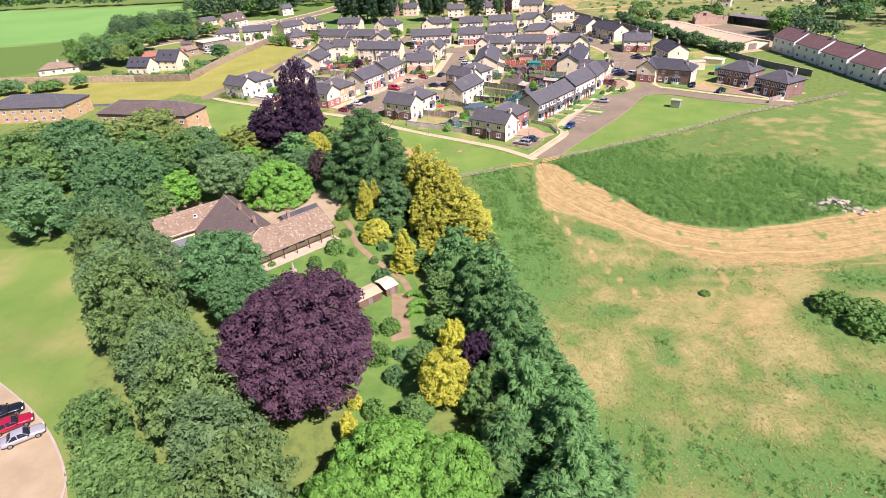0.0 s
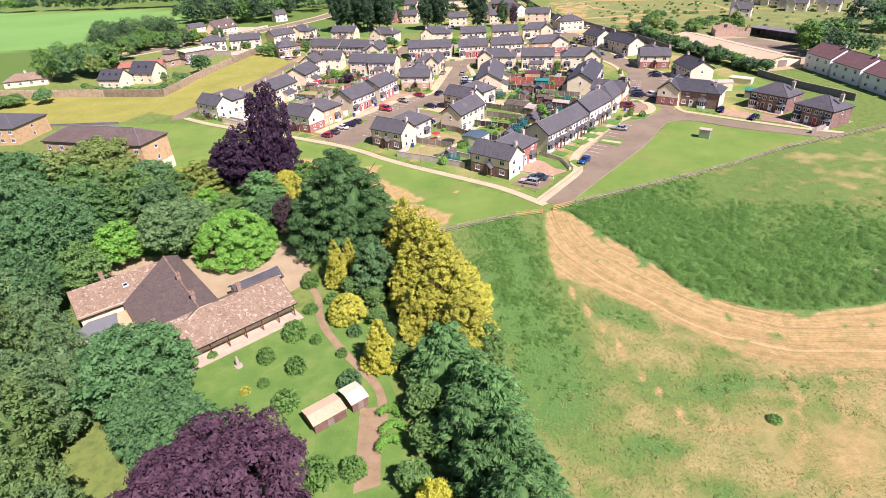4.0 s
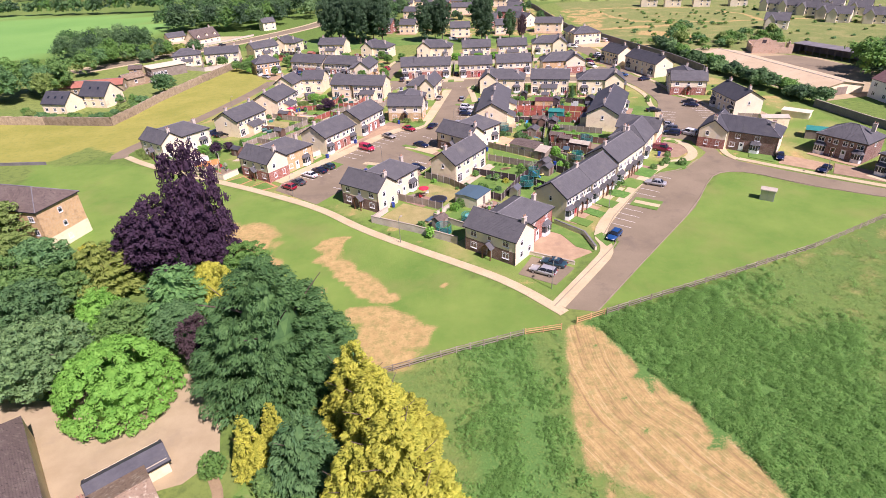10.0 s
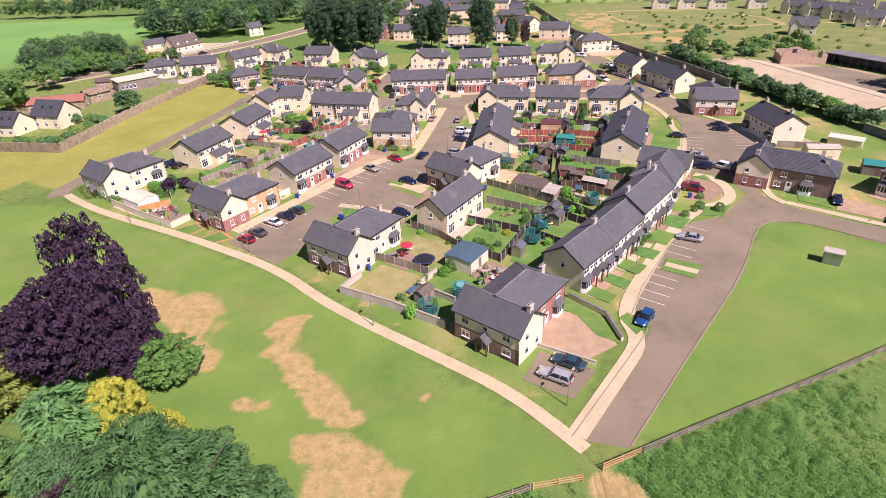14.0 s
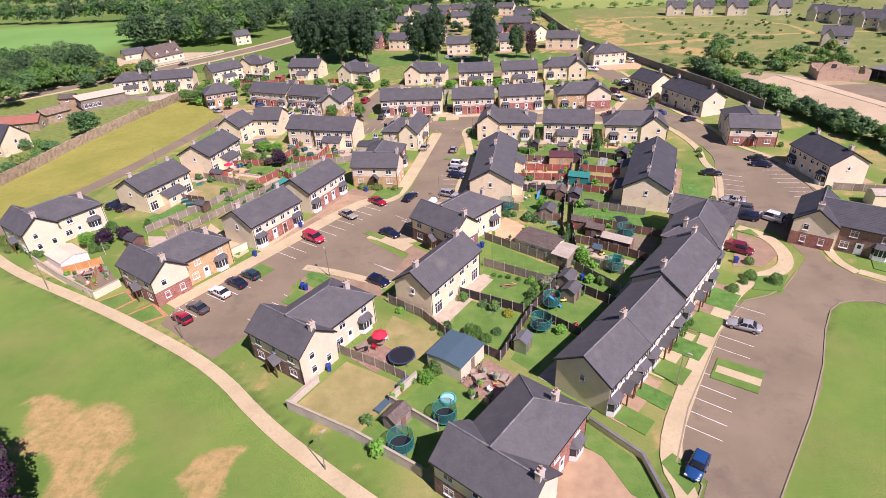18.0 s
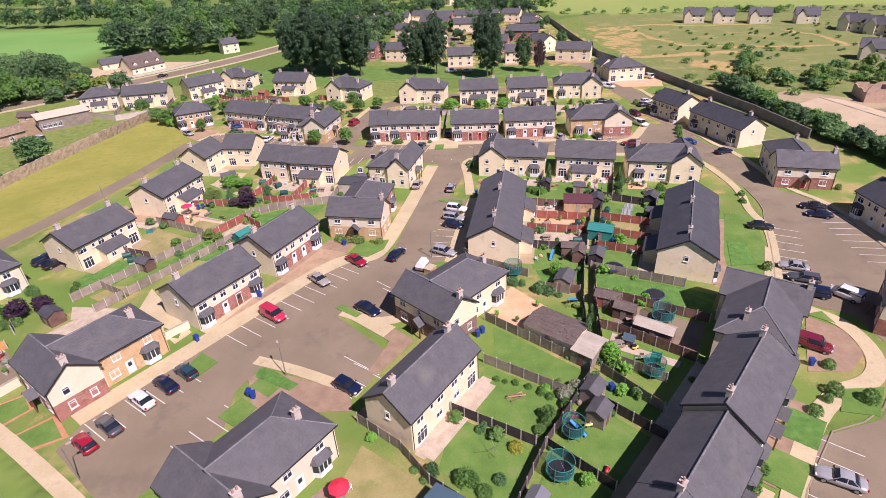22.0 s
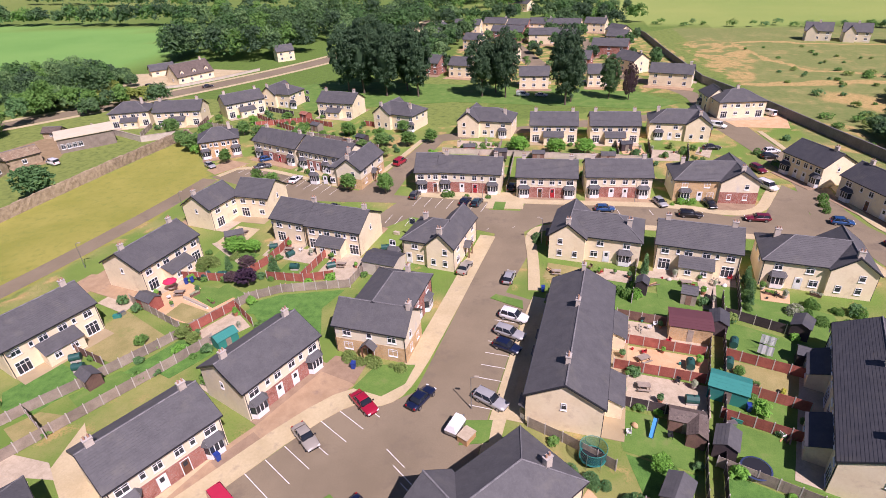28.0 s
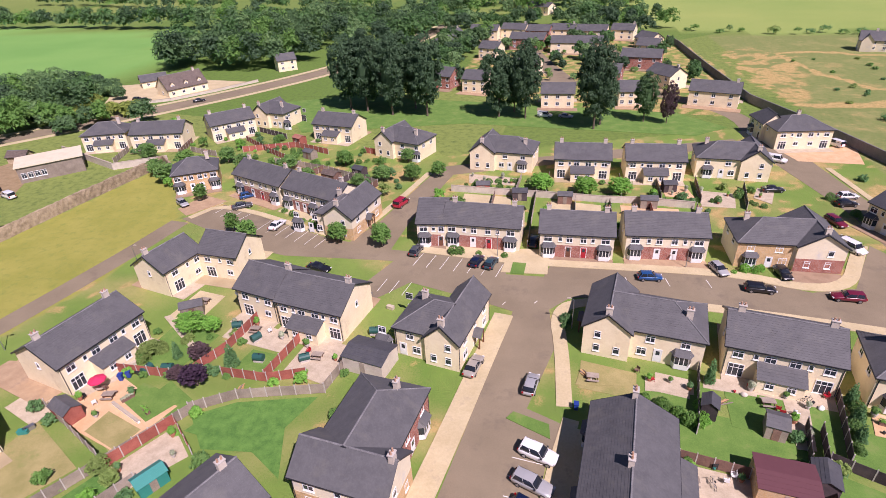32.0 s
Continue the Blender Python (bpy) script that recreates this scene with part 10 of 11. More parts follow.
for x_, y_, r_, n_ in ((-0.3, 136.2, 1.9, False), (1.0, 121.0, 1.5, True), (5.9, 125.2, 1.4, True), (38.5, 168.8, 1.6, True), (39.0, 174.4, 1.5, False), (33.8, 157.4, 1.4, True), (17.6, 182.0, 1.5, True), (34.6, 182.6, 1.6, False), (19.5, 142.2, 1.5, True), (21.8, 147.6, 1.3, True)):
    trampoline(x_, y_, r_, n_)


def parasol(x, y, col, name):
    t = thing("parasol", f"{name} garden parasol over a patio table", "parasol", rot(0, x, y), "parasols")
    p, c = bmesh.new(), bmesh.new()
    tube(p, (0, 0, 0), (0, 0, 2.4), 0.03, 0.03, 6)
    n = 8
    top = c.verts.new((0, 0, 2.55))
    ring = [c.verts.new((1.15 * math.cos(k * math.tau / n), 1.15 * math.sin(k * math.tau / n), 2.1)) for k in range(n)]
    low = [c.verts.new((1.17 * math.cos(k * math.tau / n), 1.17 * math.sin(k * math.tau / n), 1.95)) for k in range(n)]
    for k in range(n):
        c.faces.new((top, ring[k], ring[(k + 1) % n]))
        c.faces.new((ring[k], low[k], low[(k + 1) % n], ring[(k + 1) % n]))
    part("pole", p, METAL, t)
    part("canopy", c, plain("canvas_" + name, col, 0.8), t)
    b = bmesh.new()
    tube(b, (0, 0, 0.70), (0, 0, 0.75), 0.6, 0.6, 16)
    part("tabletop", b, TIMBER_GREY, t)


parasol(-51.0, 208.6, (0.62, 0.03, 0.10), "red")
parasol(-3.6, 139.2, (0.70, 0.03, 0.06), "scarlet")


def tent():
    t = thing("party_tent", "white canvas party tent in a garden", "tent", rot(-34, -66.4, 165.6))
    b = bmesh.new()
    walls(b, -3.4, 3.4, -2.4, 2.4, 1.8, 0.6)
    part("side", b, UPVC, t)
    r = bmesh.new()
    slope(r, (-3.5, -2.5, 1.8), (3.5, -2.5, 1.8), (3.5, 0, 2.45), (-3.5, 0, 2.45), 1, 0.02)
    slope(r, (3.5, 2.5, 1.8), (-3.5, 2.5, 1.8), (-3.5, 0, 2.45), (3.5, 0, 2.45), 1, 0.02)
    part("canopy", r, PALESHEET, t)


tent()


def oil_tank():
    t = bmesh.new()
    tube(t, (-0.75, 0, 0.75), (0.75, 0, 0.75), 0.55, 0.55, 14)
    c = bmesh.new()
    tube(c, (0.2, 0, 1.25), (0.2, 0, 1.38), 0.12, 0.12, 8)
    b = bmesh.new()
    box(b, -0.7, 0.7, -0.45, 0.45, 0, 0.28)
    return finish("tank", t, plain("tank_green", (0.02, 0.09, 0.075), 0.5)), finish("cap", c, FASCIA), finish("base", b, CONCRETE_POST)


def wheelie():
    b, l = bmesh.new(), bmesh.new()
    v = box(b, -0.29, 0.29, -0.35, 0.35, 0.05, 1.0)
    for q in v[:4]:
        q.co.x *= 0.8
        q.co.y *= 0.8
    box(l, -0.31, 0.31, -0.4, 0.36, 1.0, 1.07)
    return finish("body", b, plain("bin_blue", (0.02, 0.06, 0.30), 0.5)), finish("lid", l, plain("bin_lid", (0.02, 0.05, 0.26), 0.5))


for x_, y_, a_ in ((-52.6, 188.4, 20), (-54.6, 190.2, 30), (-47.0, 212.9, 80), (-44.2, 213.6, 10), (-39.2, 224.0, 20), (-32.2, 217.4, 0), (-25.6, 218.4, 30), (-34.8, 221.6, 60), (21.6, 205.4, 0), (36.4, 199.6, 70), (38.2, 204.0, 70), (30.2, 192.2, 0), (31.4, 198.8, 80), (-17.4, 225.6, 10)):
    for me_, n_ in zip(shared("tank", oil_tank), ("tank", "cap", "base")):
        if n_ == "tank":
            t_ = thing("oil_tank", "dark green garden oil tank on a concrete base", "oil tank", rot(a_, x_, y_), "oil tanks")
        part(n_, me_, None, t_)
for x_, y_, a_ in ((-18.6, 154.2, 0), (-17.9, 153.8, 10), (-10.0, 134.2, 20), (-13.6, 193.4, 0), (11.2, 165.6, 30), (11.9, 166.4, 30), (-58.0, 192.0, 0), (-49.7, 210.9, 20), (-49.0, 211.6, 25), (27.8, 154.6, 20), (36.6, 191.8, 0), (12.0, 214.8, 0), (-24.6, 176.6, 60), (54.4, 158.8, 0), (-30.4, 165.4, 60)):
    b_, l_ = shared("bin", wheelie)
    t_ = thing("wheelie_bin", "blue plastic wheeled bin beside a house", "bin", rot(a_, x_, y_, 0.06), "wheeled bins")
    part("body", b_, None, t_)
    part("lid", l_, None, t_)


def slide():
    c, f = bmesh.new(), bmesh.new()
    poly(c, [(0, -0.25, 1.3), (0, 0.25, 1.3), (2.2, 0.25, 0.2), (2.2, -0.25, 0.2)])
    for s in (-0.25, 0.25):
        poly(c, [(0, s, 1.3), (2.2, s, 0.2), (2.2, s, 0.38), (0, s, 1.48)])
    for x, y in ((0, -0.25), (0, 0.25), (-0.6, -0.25), (-0.6, 0.25)):
        tube(f, (x, y, 0), (0, y, 1.4), 0.03, 0.03, 6)
    return finish("chute", c, plain("slide_blue", (0.06, 0.30, 0.55), 0.4)), finish("frame", f, METAL)


for x_, y_, a_ in ((21.6, 148.6, -40), (25.2, 188.0, 250), (25.4, 172.6, 40)):
    c_, f_ = shared("slide", slide)
    t_ = thing("slide", "small blue plastic garden slide", "toy", rot(a_, x_, y_), "garden toys")
    part("chute", c_, None, t_)
    part("frame", f_, None, t_)


def furniture():
    t, l = bmesh.new(), bmesh.new()
    box(t, -0.8, 0.8, -0.4, 0.4, 0.68, 0.74)
    for s in (-1, 1):
        box(t, -0.8, 0.8, s * 0.7 - 0.14, s * 0.7 + 0.14, 0.42, 0.46)
        box(l, s * 0.6 - 0.04, s * 0.6 + 0.04, -0.75, 0.75, 0.36, 0.42)
        box(l, s * 0.6 - 0.04, s * 0.6 + 0.04, -0.35, -0.28, 0, 0.68)
        box(l, s * 0.6 - 0.04, s * 0.6 + 0.04, 0.28, 0.35, 0, 0.68)
    return finish("tabletop", t, TIMBER_GREY), finish("frame", l, TIMBER)


for x_, y_, a_ in ((-49.0, 207.6, 10), (-48.4, 229.6, 0), (23.8, 206.0, 0), (25.6, 199.4, 30), (-36.0, 223.6, 0), (-24.0, 219.2, 0), (10.4, 131.8, 20), (13.4, 131.6, 60), (33.8, 168.4, 0), (30.6, 163.0, 20), (14.2, 220.4, 0), (35.0, 219.0, 0), (-6.2, 138.4, 30), (-59.0, 160.0, 20), (24.8, 194.0, 0)):
    c_, f_ = shared("picnic", furniture)
    t_ = thing("garden_table", "weathered timber garden table with benches", "table", rot(a_, x_, y_, 0.05), "garden tables")
    part("tabletop", c_, None, t_)
    part("frame", f_, None, t_)

def pot_meshes(seed, leaf):
    """A tapered pot with a rim, and the plant that grows in it."""
    b = bmesh.new()
    tube(b, (0, 0, 0), (0, 0, 0.40), 0.17, 0.25, 10)
    tube(b, (0, 0, 0.36), (0, 0, 0.44), 0.28, 0.28, 10)
    rng = np.random.default_rng(seed)
    d = unit(rng, 170) * np.array([0.34, 0.34, 0.42]) * rng.uniform(0.4, 1.0, (170, 1))
    p = leaf_mesh("plant", leaf_arrays(rng, d + [0, 0, 0.78], d + [0, 0, 0.2], np.full(170, 0.16)), LEAF[leaf])
    return finish("pot", b, TERRACOTTA if seed % 2 else CONCRETE_POST), p


TERRACOTTA = surface("terracotta", (0.36, 0.15, 0.08), (0.47, 0.22, 0.13), 2.0, 12.0)
rnd_ = random.Random(4)
for x_, y_ in ((21.4, 221.2), (26.2, 220.2), (24.0, 221.2), (29.2, 222.2), (33.6, 221.2), (37.4, 220.4), (39.4, 219.0), (37.0, 216.4), (38.0, 214.4), (46.4, 218.8), (49.0, 216.6), (32.2, 285.6), (36.6, 283.2), (33.4, 281.0), (39.6, 282.8), (44.8, 281.4), (42.0, 277.2), (-11.6, 287.6), (-8.4, 284.6),
               (-4.2, 286.8), (-2.0, 284.2), (52.8, 284.6), (51.2, 281.4), (22.0, 192.6), (23.0, 196.0), (26.4, 191.8), (31.0, 194.8), (22.8, 199.8), (32.6, 199.4), (28.4, 201.4), (24.0, 207.6), (29.0, 207.0), (-40.0, 224.6), (-31.0, 222.4), (-36.4, 225.0), (-26.4, 221.2), (-21.2, 219.0),
               (-24.2, 215.6), (10.3, 130.6), (11.6, 128.4), (9.2, 128.6), (12.4, 131.6), (13.6, 129.8), (10.9, 132.8), (-52.6, 206.6), (-46.0, 208.4), (-48.2, 204.2), (-36.2, 203.0), (-34.2, 200.2), (-39.4, 197.4), (-56.3, 157.0), (-54.9, 158.6), (-57.6, 158.4), (-55.8, 160.2), (-61.4, 159.8), (14.2, 170.0), (20.6, 172.6), (17.2, 168.8), (-0.8, 128.4), (0.2, 130.0)):
    v_ = rnd_.randrange(4)
    p_, q_ = shared(("pot", v_), lambda: pot_meshes(v_, ("mid", "bright", "white", "dark")[v_]))
    t_ = thing("flower_pot", "round garden pot with a leafy plant on paving", "flower pot", rot(0, x_, y_, 0.08) @ Matrix.Scale(rnd_.uniform(0.9, 1.5), 4), "flower pots")
    part("pot", p_, None, t_)
    part("plant", q_, None, t_)

# ---- loose things in the gardens ----
def chair_meshes():
    s, b, l = bmesh.new(), bmesh.new(), bmesh.new()
    box(s, -0.27, 0.27, -0.25, 0.27, 0.40, 0.45)
    for k in range(4):
        box(b, -0.26, 0.26, 0.24, 0.28, 0.50 + 0.11 * k, 0.58 + 0.11 * k)
    for x in (-0.25, 0.25):
        tube(l, (x, -0.22, 0), (x, -0.22, 0.62), 0.025, 0.025, 6)
        tube(l, (x, 0.26, 0), (x, 0.28, 0.95), 0.025, 0.025, 6)
        box(l, x - 0.03, x + 0.03, -0.24, 0.28, 0.60, 0.64)
    return finish("seat", s, UPVC), finish("backrest", b, UPVC), finish("frame", l, UPVC)


CHAIR_COLOURS = (("white", UPVC), ("brown", TIMBER), ("dark", FASCIA), ("red", DOORS[1]))
rnd_ = random.Random(33)
for x_, y_ in ((31.7, 165.0), (32.7, 162.6), (33.1, 160.2), (24.6, 178.9), (35.9, 218.2), (37.7, 217.6), (26.6, 208.4), (28.3, 207.4), (29.5, 203.7), (29.2, 195.6), (31.2, 194.9), (39.1, 188.0), (26.6, 186.3), (22.0, 186.3), (-50.1, 206.2), (-50.5, 208.8), (-52.3, 206.8), (-5.5, 138.0), (-4.3, 138.4), (-3.0, 140.3), (9.4, 130.2), (10.2, 130.7), (11.5, 129.7), (9.7, 128.6), (21.8, 221.2), (20.0, 222.6), (36.2, 217.6), (33.6, 221.6), (42.2, 221.2), (26.2, 209.0), (27.4, 206.6), (25.8, 200.9), (48.0, 217.0), (-59.3, 161.0), (-60.2, 160.2), (-58.4, 162.4), (-57.4, 161.2), (-33.6, 223.6), (-28.7, 222.2), (-25.7, 220.0), (-60.4, 191.6)):
    n_, m_ = rnd_.choice(CHAIR_COLOURS)
    t_ = thing("garden_chair", n_ + " slatted garden armchair standing on a patio or lawn", "chair", rot(rnd_.uniform(0, 360), x_, y_, 0.07), "garden chairs")
    for me_, k_ in zip(shared("chair", chair_meshes), ("seat", "backrest", "frame")):
        paint(part(k_, me_, None, t_), m_)


def swing_set(x, y, a):
    t = thing("swing_set", "metal garden swing with two seats hung from a bar", "swing", rot(a, x, y, 0.03))
    for sx in (-1.4, 1.4):
        b = bmesh.new()
        tube(b, (sx, -0.8, 0), (sx, 0, 2.1), 0.035, 0.035, 6)
        tube(b, (sx, 0.8, 0), (sx, 0, 2.1), 0.035, 0.035, 6)
        part("leg_frame", b, METAL, t)
    b = bmesh.new()
    tube(b, (-1.5, 0, 2.1), (1.5, 0, 2.1), 0.04, 0.04, 8)
    part("crossbar", b, METAL, t)
    for sx in (-0.6, 0.6):
        b = bmesh.new()
        box(b, sx - 0.22, sx + 0.22, -0.1, 0.1, 0.45, 0.5)
        seat = part("seat", b, DOORS[1], t, "red plastic swing seat")
        b = bmesh.new()
        for d in (-0.2, 0.2):
            tube(b, (sx + d, 0, 0.48), (sx + d * 0.8, 0, 2.1), 0.012, 0.012, 4)
        part("rope", b, METAL, seat)


def climbing_frame(x, y, a):
    t = thing("climbing_frame", "green plastic play tower with a pale slide", "toy", rot(a, x, y, 0.03))
    for px in (-0.6, 0.6):
        for py in (-0.6, 0.6):
            b = bmesh.new()
            tube(b, (px, py, 0), (px, py, 1.9), 0.06, 0.06, 8)
            part("post", b, TEAL, t)
    b = bmesh.new()
    box(b, -0.65, 0.65, -0.65, 0.65, 0.95, 1.05)
    part("platform", b, TEAL, t)
    for s in (-1, 1):
        b = bmesh.new()
        box(b, -0.6, 0.6, s * 0.6 - 0.03, s * 0.6 + 0.03, 1.05, 1.6)
        part("side_panel", b, TEAL, t)
    b = bmesh.new()
    for s, w in ((-0.25, 0.04), (0.25, 0.04), (0, 0.25)):
        z = 0.12 if w < 0.1 else 0
        poly(b, [(-0.6, s - w, 1.05 + z), (-0.6, s + w, 1.05 + z), (-2.6, s + w, 0.15 + z), (-2.6, s - w, 0.15 + z)])
    part("chute", b, plain("pale_green_plastic", (0.42, 0.66, 0.38), 0.4), t, "pale green slide chute")


def timber_stack(x, y, a):
    t = thing("timber_stack", "loose pile of old boards lying on the ground", "timber", rot(a, x, y, 0.04))
    rnd = random.Random(int(x * 7 + y))
    for k in range(7):
        b = bmesh.new()
        box(b, -rnd.uniform(0.8, 1.3), rnd.uniform(0.8, 1.3), -0.08, 0.08, 0, 0.05)
        part("board", b, (TIMBER_NEW, TIMBER_GREY, TIMBER)[k % 3], t, m=rot(rnd.uniform(-14, 14), 0, rnd.uniform(-0.4, 0.4), 0.055 * k))


def trough(x, y, a, k):
    t = thing("planter", "long timber planter full of flowering plants", "planter", rot(a, x, y, 0.06), "garden planters")
    b = bmesh.new()
    box(b, -0.8, 0.8, -0.22, 0.22, 0, 0.42)
    box(b, -0.84, 0.84, -0.26, 0.26, 0.40, 0.46)
    part("box", b, TIMBER, t)
    rng = np.random.default_rng(200 + k)
    C = np.stack([np.linspace(-0.7, 0.7, 9), rng.uniform(-0.1, 0.1, 9), np.full(9, 0.55)], 1)
    part("plants", leaf_mesh("plants", lobes_leaves(rng, C, rng.uniform(0.16, 0.30, 9), 420, 0.10), LEAF[("white", "bright", "mid", "gold")[k % 4]]), None, t)


def storage_box(x, y, a, k):
    t = thing("storage_box", "plastic garden storage box with a ribbed lid", "box", rot(a, x, y, 0.05), "garden storage boxes")
    mat = (FASCIA, TEAL, METAL, plain("beige_plastic", (0.52, 0.45, 0.34), 0.5))[k % 4]
    b = bmesh.new()
    box(b, -0.6, 0.6, -0.3, 0.3, 0, 0.5)
    part("body", b, mat, t)
    b = bmesh.new()
    prism(b, [(-0.63, -0.33), (0.63, -0.33), (0.63, 0.33), (-0.63, 0.33)], 0.5, 0.56)
    for q in range(4):
        box(b, -0.5 + 0.3 * q, -0.38 + 0.3 * q, -0.3, 0.3, 0.56, 0.58)
    part("lid", b, mat, t)


def cold_frame(x, y, a):
    t = thing("cold_frame", "low timber cold frame with a dark glass lid", "cold frame", rot(a, x, y, 0.05), "cold frames")
    b = bmesh.new()
    box(b, -1.1, 1.1, -0.45, 0.45, 0, 0.35)
    part("box", b, TIMBER_GREY, t)
    b = bmesh.new()
    box(b, -1.14, 1.14, -0.48, 0.48, 0.35, 0.42)
    part("lid", b, BLUEROOF, t, "dark blue-grey lid")


def bicycle(x, y, a):
    t = thing("bicycle", "black bicycle parked on a patio", "bicycle", rot(a, x, y, 0.06), "bicycles")
    for cx in (-0.5, 0.5):
        b = bmesh.new()
        for k in range(14):
            p, q = k * math.tau / 14, (k + 1) * math.tau / 14
            tube(b, (cx + 0.33 * math.cos(p), 0, 0.35 + 0.33 * math.sin(p)), (cx + 0.33 * math.cos(q), 0, 0.35 + 0.33 * math.sin(q)), 0.025, 0.025, 5)
        part("wheel", b, FASCIA, t)
    b = bmesh.new()
    for p, q in (((-0.5, 0.35), (-0.15, 0.85)), ((-0.15, 0.85), (0.38, 0.85)), ((0.38, 0.85), (0.0, 0.35)), ((0.0, 0.35), (-0.5, 0.35)), ((0.5, 0.35), (0.36, 1.0))):
        tube(b, (p[0], 0, p[1]), (q[0], 0, q[1]), 0.022, 0.022, 6)
    part("frame", b, METAL, t)
    b = bmesh.new()
    tube(b, (0.34, -0.28, 1.02), (0.34, 0.28, 1.02), 0.02, 0.02, 6)
    part("handlebar", b, METAL, t)
    b = bmesh.new()
    box(b, -0.30, -0.04, -0.08, 0.08, 0.88, 0.94)
    part("saddle", b, FASCIA, t)


def ride_on_toy(x, y, a, mat, name):
    t = thing("ride_on_toy", name + " plastic ride-on toy lying on the lawn", "toy", rot(a, x, y, 0.04), "garden toys")
    b = bmesh.new()
    loft(b, [[(-0.45, -0.16, 0.18), (-0.45, 0.16, 0.18), (-0.45, 0.16, 0.42), (-0.45, -0.16, 0.42)], [(0.05, -0.22, 0.14), (0.05, 0.22, 0.14), (0.05, 0.22, 0.34), (0.05, -0.22, 0.34)], [(0.5, -0.16, 0.16), (0.5, 0.16, 0.16), (0.5, 0.14, 0.46), (0.5, -0.14, 0.46)]])
    part("body", b, mat, t)
    for cx in (-0.32, 0.34):
        b = bmesh.new()
        tube(b, (cx, -0.24, 0.13), (cx, 0.24, 0.13), 0.13, 0.13, 10)
        part("wheel", b, FASCIA, t)
    b = bmesh.new()
    tube(b, (0.25, -0.16, 0.62), (0.25, 0.16, 0.62), 0.025, 0.025, 6)
    tube(b, (0.32, 0, 0.34), (0.25, 0, 0.62), 0.025, 0.025, 6)
    part("handlebar", b, UPVC, t)


def bucket(x, y, k):
    t = thing("bucket", "plastic bucket standing on paving", "bucket", rot(40 * k, x, y, 0.06), "buckets")
    b = bmesh.new()
    tube(b, (0, 0, 0), (0, 0, 0.32), 0.13, 0.18, 10)
    part("body", b, (FASCIA, TEAL, DOORS[1], UPVC)[k % 4], t)
    b = bmesh.new()
    for i in range(8):
        p, q = radians(180 * i / 8), radians(180 * (i + 1) / 8)
        tube(b, (0.18 * math.cos(p), 0, 0.32 + 0.16 * math.sin(p)), (0.18 * math.cos(q), 0, 0.32 + 0.16 * math.sin(q)), 0.012, 0.012, 4)
    part("handle", b, METAL, t)


def filled_sack(x, y, a, mat):
    t = thing("sack", "filled sack of garden rubble slumped on paving", "sack", rot(a, x, y, 0.05), "sacks")
    b = bmesh.new()
    rings = []
    for z, r in ((0, 0.32), (0.12, 0.38), (0.28, 0.34), (0.42, 0.22), (0.50, 0.12)):
        rings.append([(r * (1.25 + 0.12 * math.sin(3 * q)) * math.cos(q), r * (0.9 + 0.1 * math.cos(4 * q)) * math.sin(q), z) for q in [k * math.tau / 10 for k in range(10)]])
    loft(b, rings)
    part("body", b, mat, t)


for q_ in ((0.4, 131.5, 55), (-1.9, 127.4, 55), (-1.0, 126.0, 55)):
    cold_frame(*q_)
bicycle(8.4, 131.6, 40)
bicycle(10.4, 134.0, 70)
bicycle(39.6, 220.2, 20)
bicycle(26.0, 206.0, 100)
for x_, y_, a_, m_, n_ in ((22.0, 149.8, 40, DOORS[1], "red"), (22.6, 150.4, 110, DOORS[1], "red"), (23.8, 148.8, 10, plain("yellow_plastic", (0.70, 0.62, 0.16), 0.5), "yellow"), (31.9, 163.9, 70, plain("blue_plastic", (0.04, 0.18, 0.46), 0.5), "blue"), (32.8, 162.4, 20, plain("yellow_toy", (0.66, 0.55, 0.12), 0.5), "yellow"), (24.6, 142.6, 60, DOORS[1], "red")):
    ride_on_toy(x_, y_, a_, m_, n_)
for k_, (x_, y_) in enumerate(((9.0, 132.6), (10.8, 133.4), (12.2, 130.6), (8.9, 129.6), (-58.8, 158.9), (-56.9, 160.6), (21.0, 151.2), (30.4, 162.4), (26.9, 193.0), (30.2, 199.2), (31.6, 220.6), (35.0, 219.4), (40.4, 220.0), (26.6, 208.2), (24.4, 201.6), (14.0, 220.4), (46.4, 216.2))):
    bucket(x_, y_, k_)
for k_, (x_, y_) in enumerate(((12.0, 132.6), (9.4, 133.4), (11.0, 128.2), (-57.9, 157.6), (-60.8, 160.9), (23.4, 152.4), (22.9, 187.6), (32.6, 220.2), (41.0, 219.2), (27.8, 208.6), (37.2, 216.6))):
    filled_sack(x_, y_, 50 * k_, (UPVC, TIMBER_GREY, SAND, BLOCKWALL)[k_ % 4])
timber_stack(11.9, 131.9, 115)
timber_stack(13.0, 131.2, 10)
timber_stack(-56.8, 156.6, 30)
timber_stack(13.4, 220.9, -40)
timber_stack(29.6, 218.4, 35)
swing_set(31.7, 171.9, 62)
climbing_frame(34.6, 159.3, -25)
timber_stack(15.7, 153.5, 20)
timber_stack(39.8, 188.1, 60)
timber_stack(-31.9, 211.2, 100)
for k_, (x_, y_) in enumerate(((-46.2, 207.7), (-42.3, 206.1), (38.3, 196.3), (41.4, 194.8), (53.9, 217.8), (47.3, 217.5), (21.2, 155.4), (22.9, 154.0))):
    trough(x_, y_, (60, 150, -15)[k_ % 3], k_)
for k_, (x_, y_) in enumerate(((31.9, 163.8), (34.8, 189.9), (33.9, 189.1), (-50.2, 213.6), (-47.9, 212.3), (-55.6, 200.5), (-55.3, 201.1), (-16.8, 232.1))):
    storage_box(x_, y_, (60, -20, 20)[k_ % 3], k_)

